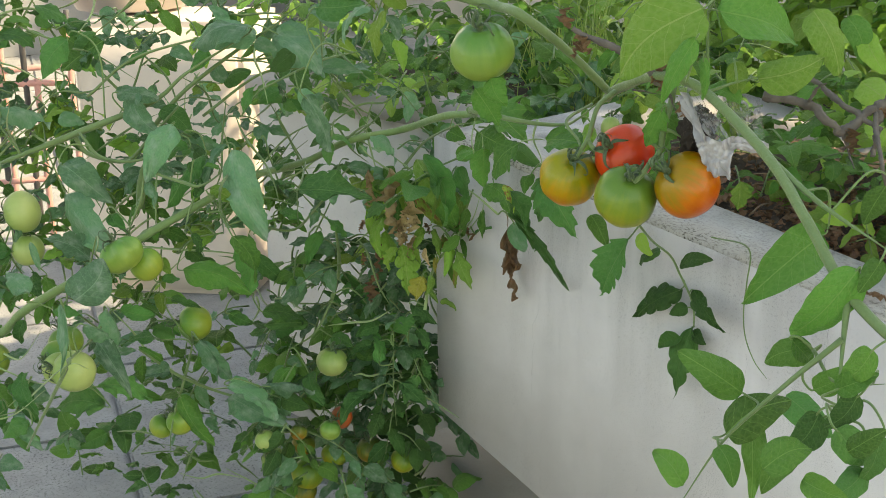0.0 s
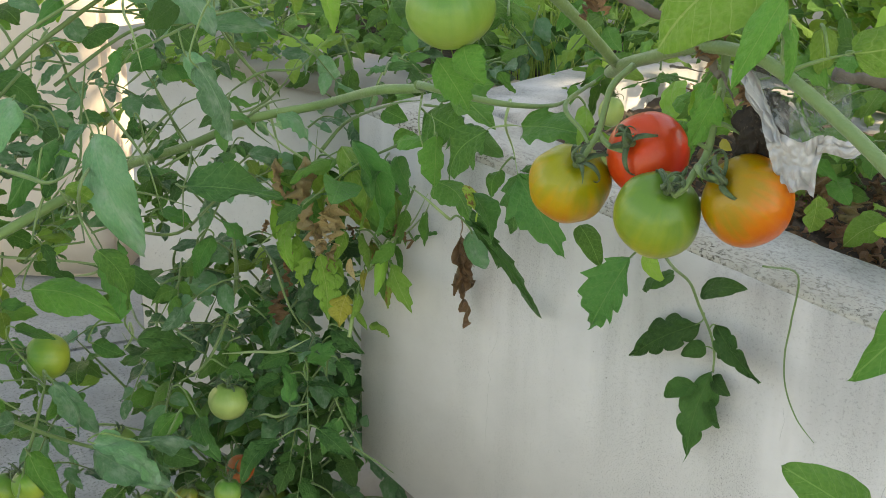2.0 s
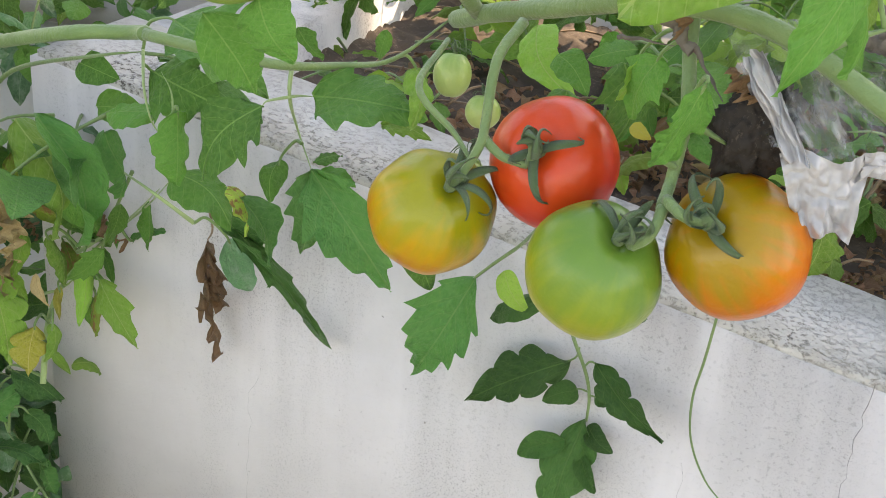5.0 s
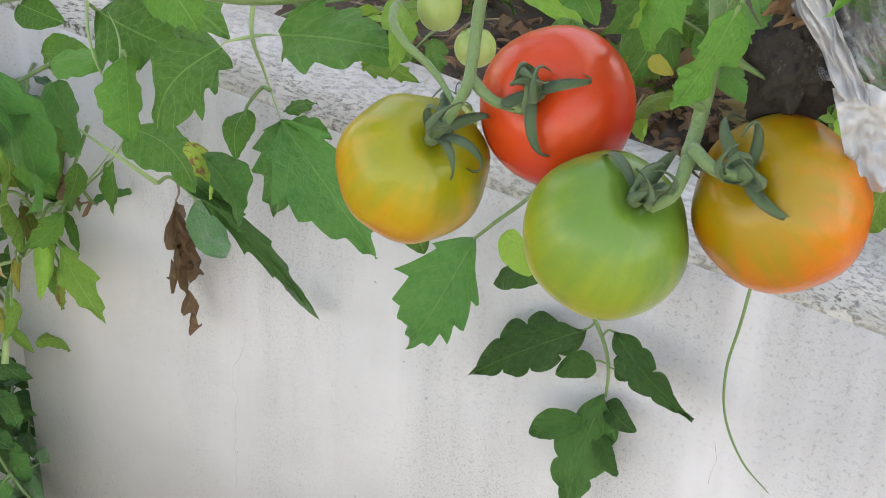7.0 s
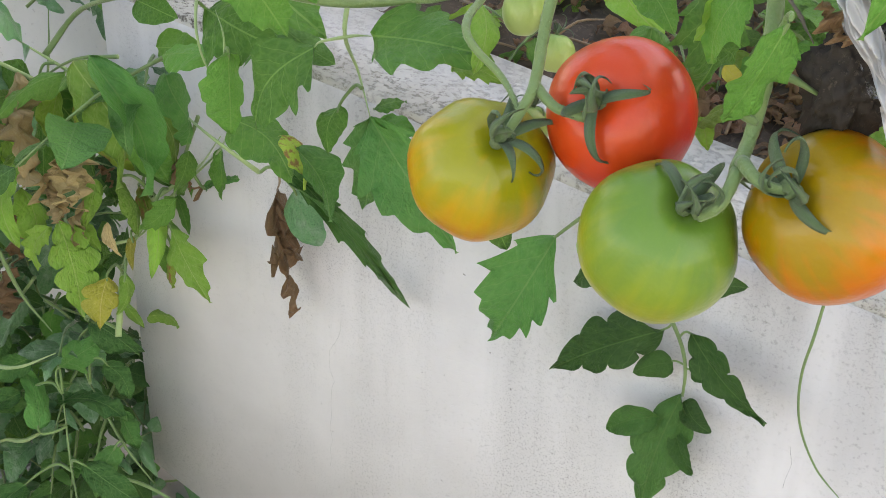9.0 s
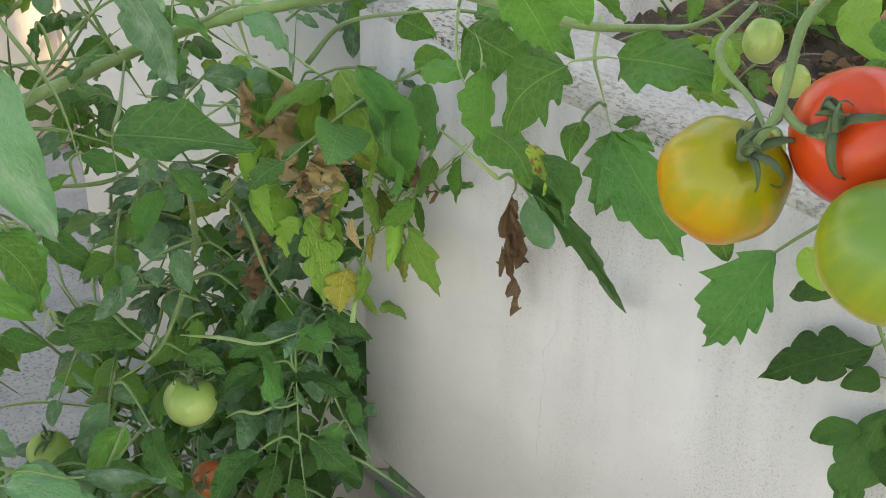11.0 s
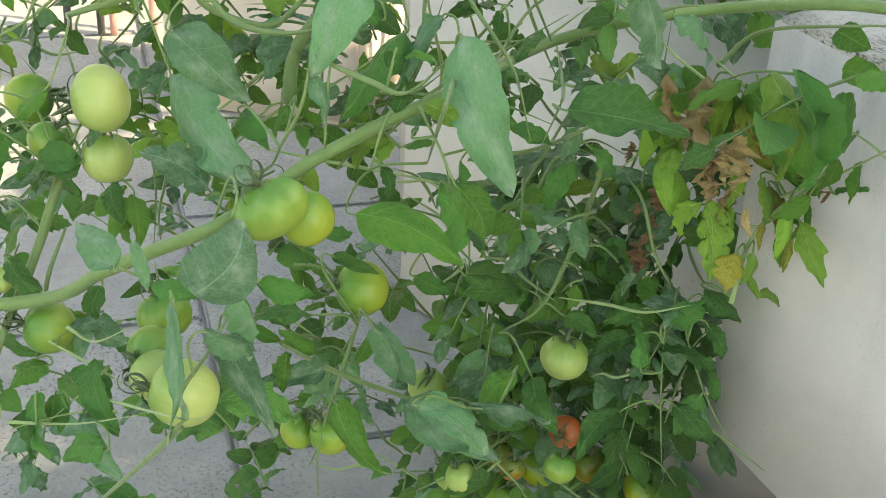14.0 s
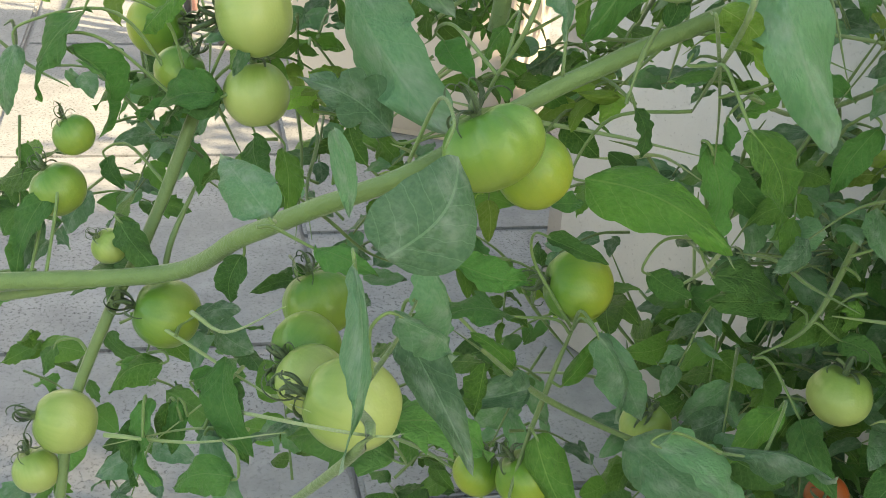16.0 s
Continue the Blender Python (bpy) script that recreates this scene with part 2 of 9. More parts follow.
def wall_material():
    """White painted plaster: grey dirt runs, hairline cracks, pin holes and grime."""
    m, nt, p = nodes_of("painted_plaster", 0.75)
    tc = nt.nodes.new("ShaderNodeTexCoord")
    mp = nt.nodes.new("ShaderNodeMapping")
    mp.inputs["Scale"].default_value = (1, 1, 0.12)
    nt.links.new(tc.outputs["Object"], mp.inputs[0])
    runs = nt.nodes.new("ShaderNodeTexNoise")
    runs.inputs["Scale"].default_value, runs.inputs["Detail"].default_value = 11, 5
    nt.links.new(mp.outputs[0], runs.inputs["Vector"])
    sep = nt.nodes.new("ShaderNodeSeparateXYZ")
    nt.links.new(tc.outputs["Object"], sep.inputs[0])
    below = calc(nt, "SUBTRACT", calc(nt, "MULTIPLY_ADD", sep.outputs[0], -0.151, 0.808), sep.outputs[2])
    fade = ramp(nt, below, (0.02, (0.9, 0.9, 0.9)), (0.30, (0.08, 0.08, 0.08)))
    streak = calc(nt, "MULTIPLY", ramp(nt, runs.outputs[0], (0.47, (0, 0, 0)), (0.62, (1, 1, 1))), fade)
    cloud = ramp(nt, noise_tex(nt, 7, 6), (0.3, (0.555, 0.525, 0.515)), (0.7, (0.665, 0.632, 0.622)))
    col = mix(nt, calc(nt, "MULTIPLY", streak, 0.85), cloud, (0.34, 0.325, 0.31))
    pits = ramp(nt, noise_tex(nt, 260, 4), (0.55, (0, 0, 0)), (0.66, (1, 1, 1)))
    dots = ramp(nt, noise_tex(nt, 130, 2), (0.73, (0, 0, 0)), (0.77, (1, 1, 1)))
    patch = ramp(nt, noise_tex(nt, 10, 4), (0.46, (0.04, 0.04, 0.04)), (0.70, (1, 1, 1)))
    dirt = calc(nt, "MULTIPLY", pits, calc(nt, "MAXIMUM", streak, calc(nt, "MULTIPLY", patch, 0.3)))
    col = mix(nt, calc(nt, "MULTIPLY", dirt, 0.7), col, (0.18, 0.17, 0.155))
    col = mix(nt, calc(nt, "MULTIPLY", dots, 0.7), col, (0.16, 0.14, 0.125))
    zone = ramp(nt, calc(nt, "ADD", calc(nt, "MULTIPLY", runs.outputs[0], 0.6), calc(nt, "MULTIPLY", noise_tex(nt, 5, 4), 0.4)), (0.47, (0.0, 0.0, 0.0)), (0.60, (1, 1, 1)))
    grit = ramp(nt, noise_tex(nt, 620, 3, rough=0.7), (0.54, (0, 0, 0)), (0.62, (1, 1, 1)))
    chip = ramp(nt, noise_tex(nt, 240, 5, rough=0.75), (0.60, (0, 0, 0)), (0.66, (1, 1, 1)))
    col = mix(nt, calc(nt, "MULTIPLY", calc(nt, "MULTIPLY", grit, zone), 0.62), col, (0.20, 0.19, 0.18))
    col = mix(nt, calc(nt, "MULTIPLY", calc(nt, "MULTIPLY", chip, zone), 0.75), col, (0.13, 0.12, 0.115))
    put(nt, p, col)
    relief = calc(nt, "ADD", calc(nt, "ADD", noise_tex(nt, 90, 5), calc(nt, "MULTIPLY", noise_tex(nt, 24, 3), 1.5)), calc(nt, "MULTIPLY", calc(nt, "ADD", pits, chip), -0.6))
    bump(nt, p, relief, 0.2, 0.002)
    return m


def concrete_material(name, a, b, speck_col, speck_from=0.58, scale=1.0):
    m, nt, p = nodes_of(name, 0.85)
    col = mix(nt, noise_tex(nt, 14 * scale, 6, rough=0.7), a, b)
    speck = ramp(nt, noise_tex(nt, 340 * scale, 5, rough=0.75), (speck_from, (0, 0, 0)), (speck_from + 0.1, (1, 1, 1)))
    zone = ramp(nt, noise_tex(nt, 6 * scale, 3), (0.38, (0, 0, 0)), (0.6, (1, 1, 1)))
    col = mix(nt, calc(nt, "MULTIPLY", speck, calc(nt, "MULTIPLY_ADD", zone, 0.7, 0.15)), col, speck_col)
    put(nt, p, col)
    bump(nt, p, calc(nt, "ADD", noise_tex(nt, 120 * scale, 6), calc(nt, "MULTIPLY", speck, -0.7)), 0.5, 0.003)
    return m


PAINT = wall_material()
def ledge_material():
    """Bare concrete: a rough brown-flecked outer band and a smoother grey inner one."""
    m, nt, p = nodes_of("weathered_ledge", 0.85)
    tc = nt.nodes.new("ShaderNodeTexCoord")
    sep = nt.nodes.new("ShaderNodeSeparateXYZ")
    nt.links.new(tc.outputs["Object"], sep.inputs[0])
    wob = calc(nt, "MULTIPLY_ADD", noise_tex(nt, 18, 4), 0.05, sep.outputs[1])
    outer = ramp(nt, wob, (0.055, (1, 1, 1)), (0.105, (0, 0, 0)))
    smooth = mix(nt, noise_tex(nt, 16, 5), (0.36, 0.365, 0.35), (0.60, 0.60, 0.58))
    coarse = mix(nt, noise_tex(nt, 22, 6), (0.36, 0.33, 0.285), (0.66, 0.63, 0.585))
    col = mix(nt, outer, smooth, coarse)
    speck = ramp(nt, noise_tex(nt, 210, 6, rough=0.75), (0.505, (0, 0, 0)), (0.60, (1, 1, 1)))
    zone = ramp(nt, noise_tex(nt, 9, 3), (0.36, (0.25, 0.25, 0.25)), (0.6, (1, 1, 1)))
    col = mix(nt, calc(nt, "MULTIPLY", speck, calc(nt, "MULTIPLY", zone, calc(nt, "MULTIPLY_ADD", outer, 0.6, 0.35))), col, (0.085, 0.07, 0.055))
    put(nt, p, col)
    bump(nt, p, calc(nt, "ADD", noise_tex(nt, 140, 6), calc(nt, "MULTIPLY", speck, -0.8)), 0.6, 0.003)
    return m


LEDGE = ledge_material()
PAVER = concrete_material("grey_paving", (0.13, 0.133, 0.130), (0.50, 0.50, 0.485), (0.07, 0.068, 0.065), 0.53, 0.42)
JOINT = concrete_material("paving_joint", (0.20, 0.198, 0.19), (0.30, 0.295, 0.28), (0.1, 0.1, 0.1))
CREAM = concrete_material("cream_plaster", (0.60, 0.50, 0.42), (0.74, 0.64, 0.55), (0.45, 0.37, 0.3), 0.66, 0.5)
# concrete toned down: the shade below the planter's overhang is in its colour
PLINTH = concrete_material("shade_toned_concrete", (0.30, 0.275, 0.255), (0.44, 0.41, 0.385), (0.2, 0.18, 0.16), 0.6, 0.5)
WHITE = concrete_material("white_plaster", (0.66, 0.655, 0.65), (0.78, 0.775, 0.77), (0.45, 0.44, 0.42), 0.66, 0.5)
OLDWHITE = concrete_material("old_white_plaster", (0.44, 0.43, 0.415), (0.58, 0.57, 0.55), (0.3, 0.29, 0.27), 0.6, 0.5)
SOIL = concrete_material("planter_soil", (0.028, 0.020, 0.015), (0.12, 0.085, 0.062), (0.24, 0.18, 0.14), 0.54, 0.5)
BALL = concrete_material("root_ball", (0.008, 0.006, 0.005), (0.05, 0.038, 0.03), (0.26, 0.21, 0.17), 0.57)


# ---- builders ----
def mesh_object(name, bm, material, parent=None, smooth=True):
    me = bpy.data.meshes.new(name)
    bm.to_mesh(me)
    bm.free()
    for f in me.polygons:
        f.use_smooth = smooth
    me.materials.append(material)
    ob = new(name, me)
    ob.parent = parent
    return ob


def part(name, bm, material, parent, label="", smooth=True):
    ob = mesh_object(name, bm, material, parent, smooth)
    return tagged(ob, label) if label else ob


def box(bm, x0, x1, y0, y1, z0, z1, bevel=0.0):
    r = bmesh.ops.create_cube(bm, size=1.0)
    for v in r["verts"]:
        v.co = Vector(((x0 + x1) / 2 + v.co.x * (x1 - x0), (y0 + y1) / 2 + v.co.y * (y1 - y0), (z0 + z1) / 2 + v.co.z * (z1 - z0)))
    if bevel:
        es = list({e for v in r["verts"] for e in v.link_edges})
        bmesh.ops.bevel(bm, geom=es, offset=bevel, segments=2, affect="EDGES")
    return bm


def smooth_path(points, steps=6):
    """Catmull-Rom through points of x, y, z, radius."""
    p = [np.array(q, float) for q in points]
    p = [2 * p[0] - p[1]] + p + [2 * p[-1] - p[-2]]
    out = []
    for i in range(1, len(p) - 2):
        a, b, c, d = p[i - 1 : i + 3]
        for k in range(steps):
            s = k / steps
            out.append(0.5 * (2 * b + (c - a) * s + (2 * a - 5 * b + 4 * c - d) * s * s + (3 * b - a - 3 * c + d) * s**3))
    return out + [p[-2]]


def tube(bm, points, sides=8, steps=6, rough=0.04, seed=0):
    """A rounded stem through points of x, y, z, radius."""
    rng = random.Random(seed)
    path = smooth_path(points, steps)
    rings, up = [], Vector((0.3, 0.2, 1))
    for i, q in enumerate(path):
        ahead = Vector(path[min(i + 1, len(path) - 1)][:3]) - Vector(path[max(i - 1, 0)][:3])
        ahead.normalize()
        side = ahead.cross(up)
        if side.length < 0.05:
            side = ahead.cross(Vector((1, 0, 0)))
        side.normalize()
        other = side.cross(ahead)
        r = max(q[3], 0.00008)
        rings.append([bm.verts.new(Vector(q[:3]) + (side * math.cos(a) + other * math.sin(a)) * r * (1 + rng.uniform(-rough, rough))) for a in np.arange(sides) * 2 * math.pi / sides])
    for a, b in zip(rings, rings[1:]):
        for k in range(sides):
            bm.faces.new((a[k], a[(k + 1) % sides], b[(k + 1) % sides], b[k]))
    bm.faces.new(rings[0][::-1])
    bm.faces.new(rings[-1])
    return bm


def blade(bm, m, seed, width=0.42, lobes=0, depth=0.2, arch=0.06, fold=0.12, wave=0.03, steps=14, twist=0.0, cols=2, quilt=0.0, full=0.85, droop=0.0, crumple=0.0, roll=0.0, blunt=False):
    """One leaf blade of unit length along y, base at the origin, laid by the matrix m: pointed or blunt teeth, a cupped or rolled section and a nodding tip."""
    rng = random.Random(seed)
    ph, ph2, sway = rng.uniform(0, 6), rng.uniform(0, 6), rng.uniform(-0.09, 0.09)
    fold *= rng.uniform(-0.9, 1.1)
    droop *= rng.uniform(0.2, 1.7)
    twist += rng.uniform(-0.25, 0.25)
    roll *= rng.choice((-1, -1, 1)) * rng.uniform(0.35, 1.25)
    skew = rng.uniform(-0.10, 0.10)
    size = [rng.uniform(0.25, 1.0) for _ in range(40)]
    uv = bm.loops.layers.uv.verify()
    rows = []
    for i in range(steps + 1):
        u = i / steps
        w = width * 0.5 * max(0.0, math.sin(math.pi * min(1, u**0.74)) ** full) * (1.18 - 0.34 * u)
        row = []
        for k in range(-cols, cols + 1):
            s = k / cols
            e, shift = w * (1 + skew * (1 if s > 0 else -1)), 0.0
            if lobes:
                pos = u * lobes * (1 + 0.2 * math.sin(ph2 + 2.2 * u)) + (0.41 if s > 0 else 0.0)
                f = pos % 1.0
                tooth = depth * size[int(pos) + (20 if s > 0 else 0)] * abs(s) ** 2.4
                if blunt:
                    e *= 1 + tooth * (math.sin(math.pi * f**0.9) ** 0.6 - 0.7)
                    shift = tooth * 0.08 * f
                else:
                    peak = (f / 0.78) ** 1.6 if f < 0.78 else (1 - f) / 0.22
                    e *= 1 + tooth * (peak - 0.35)
                    shift = tooth * 0.13 * peak * min(1.0, 4 * (1 - u))
            else:
                e *= 1 + 0.10 * math.sin(u * 21 + ph + s) * depth * 2 * abs(s)
            x, z = s * e, 0.0
            if roll:
                q = roll * s
                x, z = e * math.sin(q) / roll, e * (1 - math.cos(q)) / roll
            z += arch * math.sin(math.pi * u) - droop * u**2.5 - fold * abs(x) * (1.2 - 0.4 * u) + wave * math.sin(7 * u + ph + 2.1 * s) * abs(s) + wave * 0.6 * math.sin(13 * u + ph2 + s) * s
            z += 0.35 * wave * math.sin(31 * u + ph + 3 * s) * abs(s) ** 3
            if quilt:
                z += quilt * abs(math.sin(math.pi * 6.5 * (u - abs(x) * 0.8))) * (1 - abs(s) * 0.5) * min(1.0, abs(s) * 3)
            t = twist * u
            if crumple:
                v = noise.noise_vector(Vector((x * 5, u * 6, seed * 3.7))) + 0.5 * noise.noise_vector(Vector((x * 13, u * 15, seed * 1.3)))
                x, z = x + crumple * v.x * min(1, u * 4), z + crumple * 1.3 * v.z * min(1, u * 4)
            bend = sway * math.sin(math.pi * u)
            row.append((bm.verts.new(m @ Vector((x * math.cos(t) - z * math.sin(t) + bend, u + shift, x * math.sin(t) + z * math.cos(t)))), (0.5 + s * 0.45 * (e / max(width * 0.5, 1e-6)), u)))
        rows.append(row)
    for a, b in zip(rows, rows[1:]):
        for k in range(2 * cols):
            quad = (a[k], a[k + 1], b[k + 1], b[k])
            f = bm.faces.new([q[0] for q in quad])
            f.smooth = True
            for lp, q in zip(f.loops, quad):
                lp[uv].uv = q[1]
    return bm


def leaf_mesh(name, seed, kind, **shape):
    bm = bmesh.new()
    blade(bm, Matrix(), seed, **shape)
    bmesh.ops.remove_doubles(bm, verts=bm.verts, dist=0.0004)
    me = bpy.data.meshes.new(name)
    bm.to_mesh(me)
    bm.free()
    me.materials.append(LEAF[kind])
    return me


SHAPES = {
    "plain": dict(width=0.42, lobes=2.6, depth=0.24, full=0.64, blunt=True, arch=0.08, fold=0.40, wave=0.06, droop=0.18, roll=0.75),
    "slim": dict(width=0.33, lobes=2.2, depth=0.22, full=0.72, blunt=True, arch=0.08, fold=0.45, wave=0.05, droop=0.18, roll=0.9),
    "ovate": dict(width=0.54, depth=0.08, full=0.55, arch=0.10, fold=0.28, wave=0.03, droop=0.14, roll=0.5),
    "round": dict(width=0.66, depth=0.12, full=0.6, arch=0.07, fold=0.16, wave=0.03, roll=0.5),
    "saw": dict(width=0.46, lobes=4.2, depth=0.55, full=0.88, arch=0.09, fold=0.30, wave=0.05, droop=0.12, roll=0.4),
    "lobed": dict(width=0.52, lobes=3.6, depth=1.0, arch=0.06, fold=0.2, wave=0.04, droop=0.06, roll=0.35, full=1.05, blunt=True),
    "curled": dict(width=0.44, lobes=3, depth=0.24, full=0.7, blunt=True, arch=0.14, fold=0.6, wave=0.08, twist=0.7, droop=0.25, roll=1.6),
    "shrunk": dict(width=0.34, lobes=4, depth=0.8, arch=0.05, fold=1.2, wave=0.06, twist=2.0, crumple=0.19, roll=1.6),
}
MESHES = {}


def leaf(plant, base, tip, shape="plain", kind="green", face=(0.4, -0.8, 0.45), wide=1.0, seed=0, fine=True):
    """A leaf blade from base to tip, its upper side turned towards face."""
    key = (shape, kind, seed % 9, fine)
    if key not in MESHES:
        form = dict(SHAPES[shape])
        form.update(dict(cols=5, quilt=0.020, steps=34) if fine else dict(steps=16, cols=3))
        MESHES[key] = leaf_mesh("leaf_" + shape, seed % 9 * 17 + 3 * list(SHAPES).index(shape) + list(LEAF).index(kind), kind, **form)
    b, t = Vector(base), Vector(tip)
    y = t - b
    size = y.length
    y.normalize()
    z = Vector(face) - y * Vector(face).dot(y)
    if z.length < 0.05:
        z = y.cross(Vector((1, 0, 0)))
    z.normalize()
    x = y.cross(z)
    ob = new("leaf", MESHES[key])
    ob.parent = plant
    ob.matrix_parent_inverse = plant.matrix_basis.inverted()
    m = Matrix((x * size * wide, y * size, z * size)).transposed().to_4x4()
    m.translation = b
    ob.matrix_basis = m
    return ob


def vine(plant, name, points, material=None, seed=0, sides=9):
    old = material is WOOD
    if old:
        wob = random.Random(seed)
        points = [(q[0] + wob.gauss(0, q[3] * 0.28), q[1] + wob.gauss(0, q[3] * 0.28), q[2] + wob.gauss(0, q[3] * 0.28), q[3] * wob.uniform(0.55, 0.95)) for q in smooth_path(points, 4)]
    bm = tube(bmesh.new(), points, sides=sides, seed=seed, rough=0.22 if old else 0.05, steps=5 if old else 6)
    ob = part(name, bm, material or (PETIOLE if name == "petiole" else STEM), plant)
    ob.matrix_parent_inverse = plant.matrix_basis.inverted()
    if name == "truss_stem":
        rng, hb, path = random.Random(seed), bmesh.new(), smooth_path(points, 30)
        for i in range(900):
            k = rng.randrange(len(path) - 1)
            a = Vector(path[k][:3]).lerp(Vector(path[k + 1][:3]), rng.random())
            out = Vector((rng.gauss(0, 1), rng.gauss(0, 1), rng.gauss(0, 1))).normalized()
            side = out.orthogonal().normalized() * 0.00009
            b = a + out * path[k][3] * 0.8
            tip = b + out * rng.uniform(0.0006, 0.0017)
            hb.faces.new([hb.verts.new(q) for q in (b - side, b + side, tip)])
        tagged(part("stem_hair", hb, STEM_PALE, ob), kind="stuff")
    return ob


def thing(name, label, category, group="", kind="", base=(0, 0, 0)):
    ob = tagged(new(name), label, category, group, kind)
    ob.matrix_basis = Matrix.Translation(base)
    return ob


def fruit_mesh(seed, squash, ribs, rib_depth, n=56, k=34):
    bm = bmesh.new()
    rng = random.Random(seed)
    ph = rng.uniform(0, 6)
    rows = []
    for i in range(k + 1):
        th = math.pi * i / k
        ring = []
        for j in range(n):
            a = 2 * math.pi * j / n
            rib = 1 + rib_depth * math.cos(ribs * a + ph) * math.sin(th) ** 0.7 * (0.35 + 0.65 * max(0, math.cos(th)))
            rib += 0.018 * math.sin(2 * a + ph * 2) + 0.012 * math.sin(3 * a + ph)
            r = math.sin(th) * rib
            z = math.cos(th) * squash
            z -= 0.20 * math.exp(-((math.sin(th) / 0.26) ** 2)) * (1 if th < 1.5 else -0.25)
            ring.append(bm.verts.new((r * math.cos(a), r * math.sin(a), z)))
        rows.append(ring)
    for a, b in zip(rows, rows[1:]):
        for j in range(n):
            bm.faces.new((a[j], b[j], b[(j + 1) % n], a[(j + 1) % n]))
    bmesh.ops.remove_doubles(bm, verts=bm.verts, dist=1e-4)
    return bm


def calyx_mesh(seed, size, squash=0.9, count=7):
    """Fleshy green sepals that arch up from the stalk and curl back, on a fruit of radius one."""
    bm = bmesh.new()
    rng = random.Random(seed)
    hub = bm.verts.new((0, 0, squash - 0.02))
    first = []

    def skin(rho):
        return squash * math.sqrt(max(0.0, 1 - min(rho, 0.95) ** 2)) - 0.20 * math.exp(-((rho / 0.26) ** 2))

    for s in range(count):
        a = 2 * math.pi * s / count + rng.uniform(-0.35, 0.35)
        ln, phi, bend = size * rng.uniform(1.2, 1.9), rng.uniform(0.3, 1.1), rng.uniform(-0.6, 0.6)
        turn = rng.uniform(3.2, 6.2) * (1 if rng.random() < 0.6 else -0.9)
        d, o = Vector((math.cos(a), math.sin(a), 0)), Vector((-math.sin(a), math.cos(a), 0))
        rho, z, rows = 0.05, squash - 0.08, []
        for i in range(19):
            u = i / 18
            w = (0.040 + 0.044 * math.sin(math.pi * min(1, u * 1.1 + 0.1))) * (1 - 0.9 * u**2.2)
            if u < 0.6:
                z = max(z, skin(abs(rho)) + 0.03)
            tip = Vector((0, 0, 1)) * math.cos(phi) - d * math.sin(phi)
            c = d * rho + o * bend * u**1.6 * 0.6 + Vector((0, 0, z))
            rows.append([bm.verts.new(c + o * w * q + tip * h) for q, h in ((-1, 0.022), (0, 0.006), (1, 0.022), (0, -0.010))])
            rho += math.cos(phi) * ln / 18
            z += math.sin(phi) * ln / 18
            phi += turn / 18 * (0.2 + 1.5 * u)
        for p, q in zip(rows, rows[1:]):
            for k in range(4):
                bm.faces.new((p[k], p[(k + 1) % 4], q[(k + 1) % 4], q[k]))
        bm.faces.new(rows[-1])
        first.append(rows[0])
    for p, q in zip(first, first[1:] + first[:1]):
        bm.faces.new((hub, p[2], q[0]))
        bm.faces.new((hub, p[1], p[2]))
        bm.faces.new((hub, q[0], q[1]))
    return bm


def tomato(place, r, kind, axis=(0, 0, 1), squash=0.86, ribs=6, rib=0.03, seed=0, label="", calyx=0.55, joint=()):
    """A tomato with its calyx; axis points from the fruit to its stalk."""
    top = tagged(new("tomato"), label or "smooth %s tomato hanging on the vine" % kind, "tomato", "tomatoes on the vines")
    z = Vector(axis).normalized()
    q = z.to_track_quat("Z", "Y").to_matrix().to_4x4()
    top.matrix_basis = Matrix.Translation(place) @ q @ Matrix.Diagonal((r, r, r, 1))
    part("fruit", fruit_mesh(seed, squash, ribs, rib), FRUIT[kind], top)
    if calyx:
        part("calyx", calyx_mesh(seed + 5, calyx, squash), SEPAL, top, "curled dark green sepals")
        lean = random.Random(seed + 2)
        dx, dy = lean.uniform(-0.1, 0.1), lean.uniform(-0.1, 0.1)
        pts = [(0, 0, squash - 0.25, 0.085), (0, 0, squash + 0.02, 0.12), (dx, dy, squash + 0.16, 0.062), (dx * 3, dy * 3, squash + 0.3, 0.05)]
        if len(joint):
            j = top.matrix_basis.inverted() @ Vector(joint)
            pts[2:] = [(j.x * 0.3, j.y * 0.3, squash * 0.55 + 0.06 + j.z * 0.45, 0.07), (j.x, j.y, j.z, 0.065)]
        part("stalk", tube(bmesh.new(), pts, seed=seed), STEM, top)
    return top


# ---- ground and walls ----

ground = mesh_object("ground", bmesh.ops.create_grid(g := bmesh.new(), x_segments=2, y_segments=2, size=400) and g, JOINT)
ground.location.z = -0.012
tagged(ground, "dark grey bed between the paving slabs", "ground", kind="structure")

pavement = thing("pavement", "smooth grey concrete paving slabs with dark joints", "pavement", kind="structure")


def slab_mesh():
    bm = box(bmesh.new(), -0.397, 0.397, -0.297, 0.297, -0.05, 0.0, 0.006)
    me = bpy.data.meshes.new("slab")
    bm.to_mesh(me)
    bm.free()
    me.materials.append(PAVER)
    return me


TURN = Matrix.Translation((-0.904, -0.143, 0)) @ Matrix.Rotation(radians(-24.7), 4, "Z")
SLAB = slab_mesh()
rng = random.Random(3)
for i in range(-9, 6):
    for j in range(-6, 6):
        ob = new("slab", SLAB)
        ob.parent = pavement
        ob.matrix_basis = TURN @ Matrix.Translation((0.8 * i + 0.4 + 0.4 * (j % 2), 0.6 * j + 0.3, rng.uniform(-0.003, 0.002)))


# ---- planter ----
def top_z(x):
    return 0.808 - 0.151 * x


def soffit_z(x):
    return 0.325 - 0.36 * x


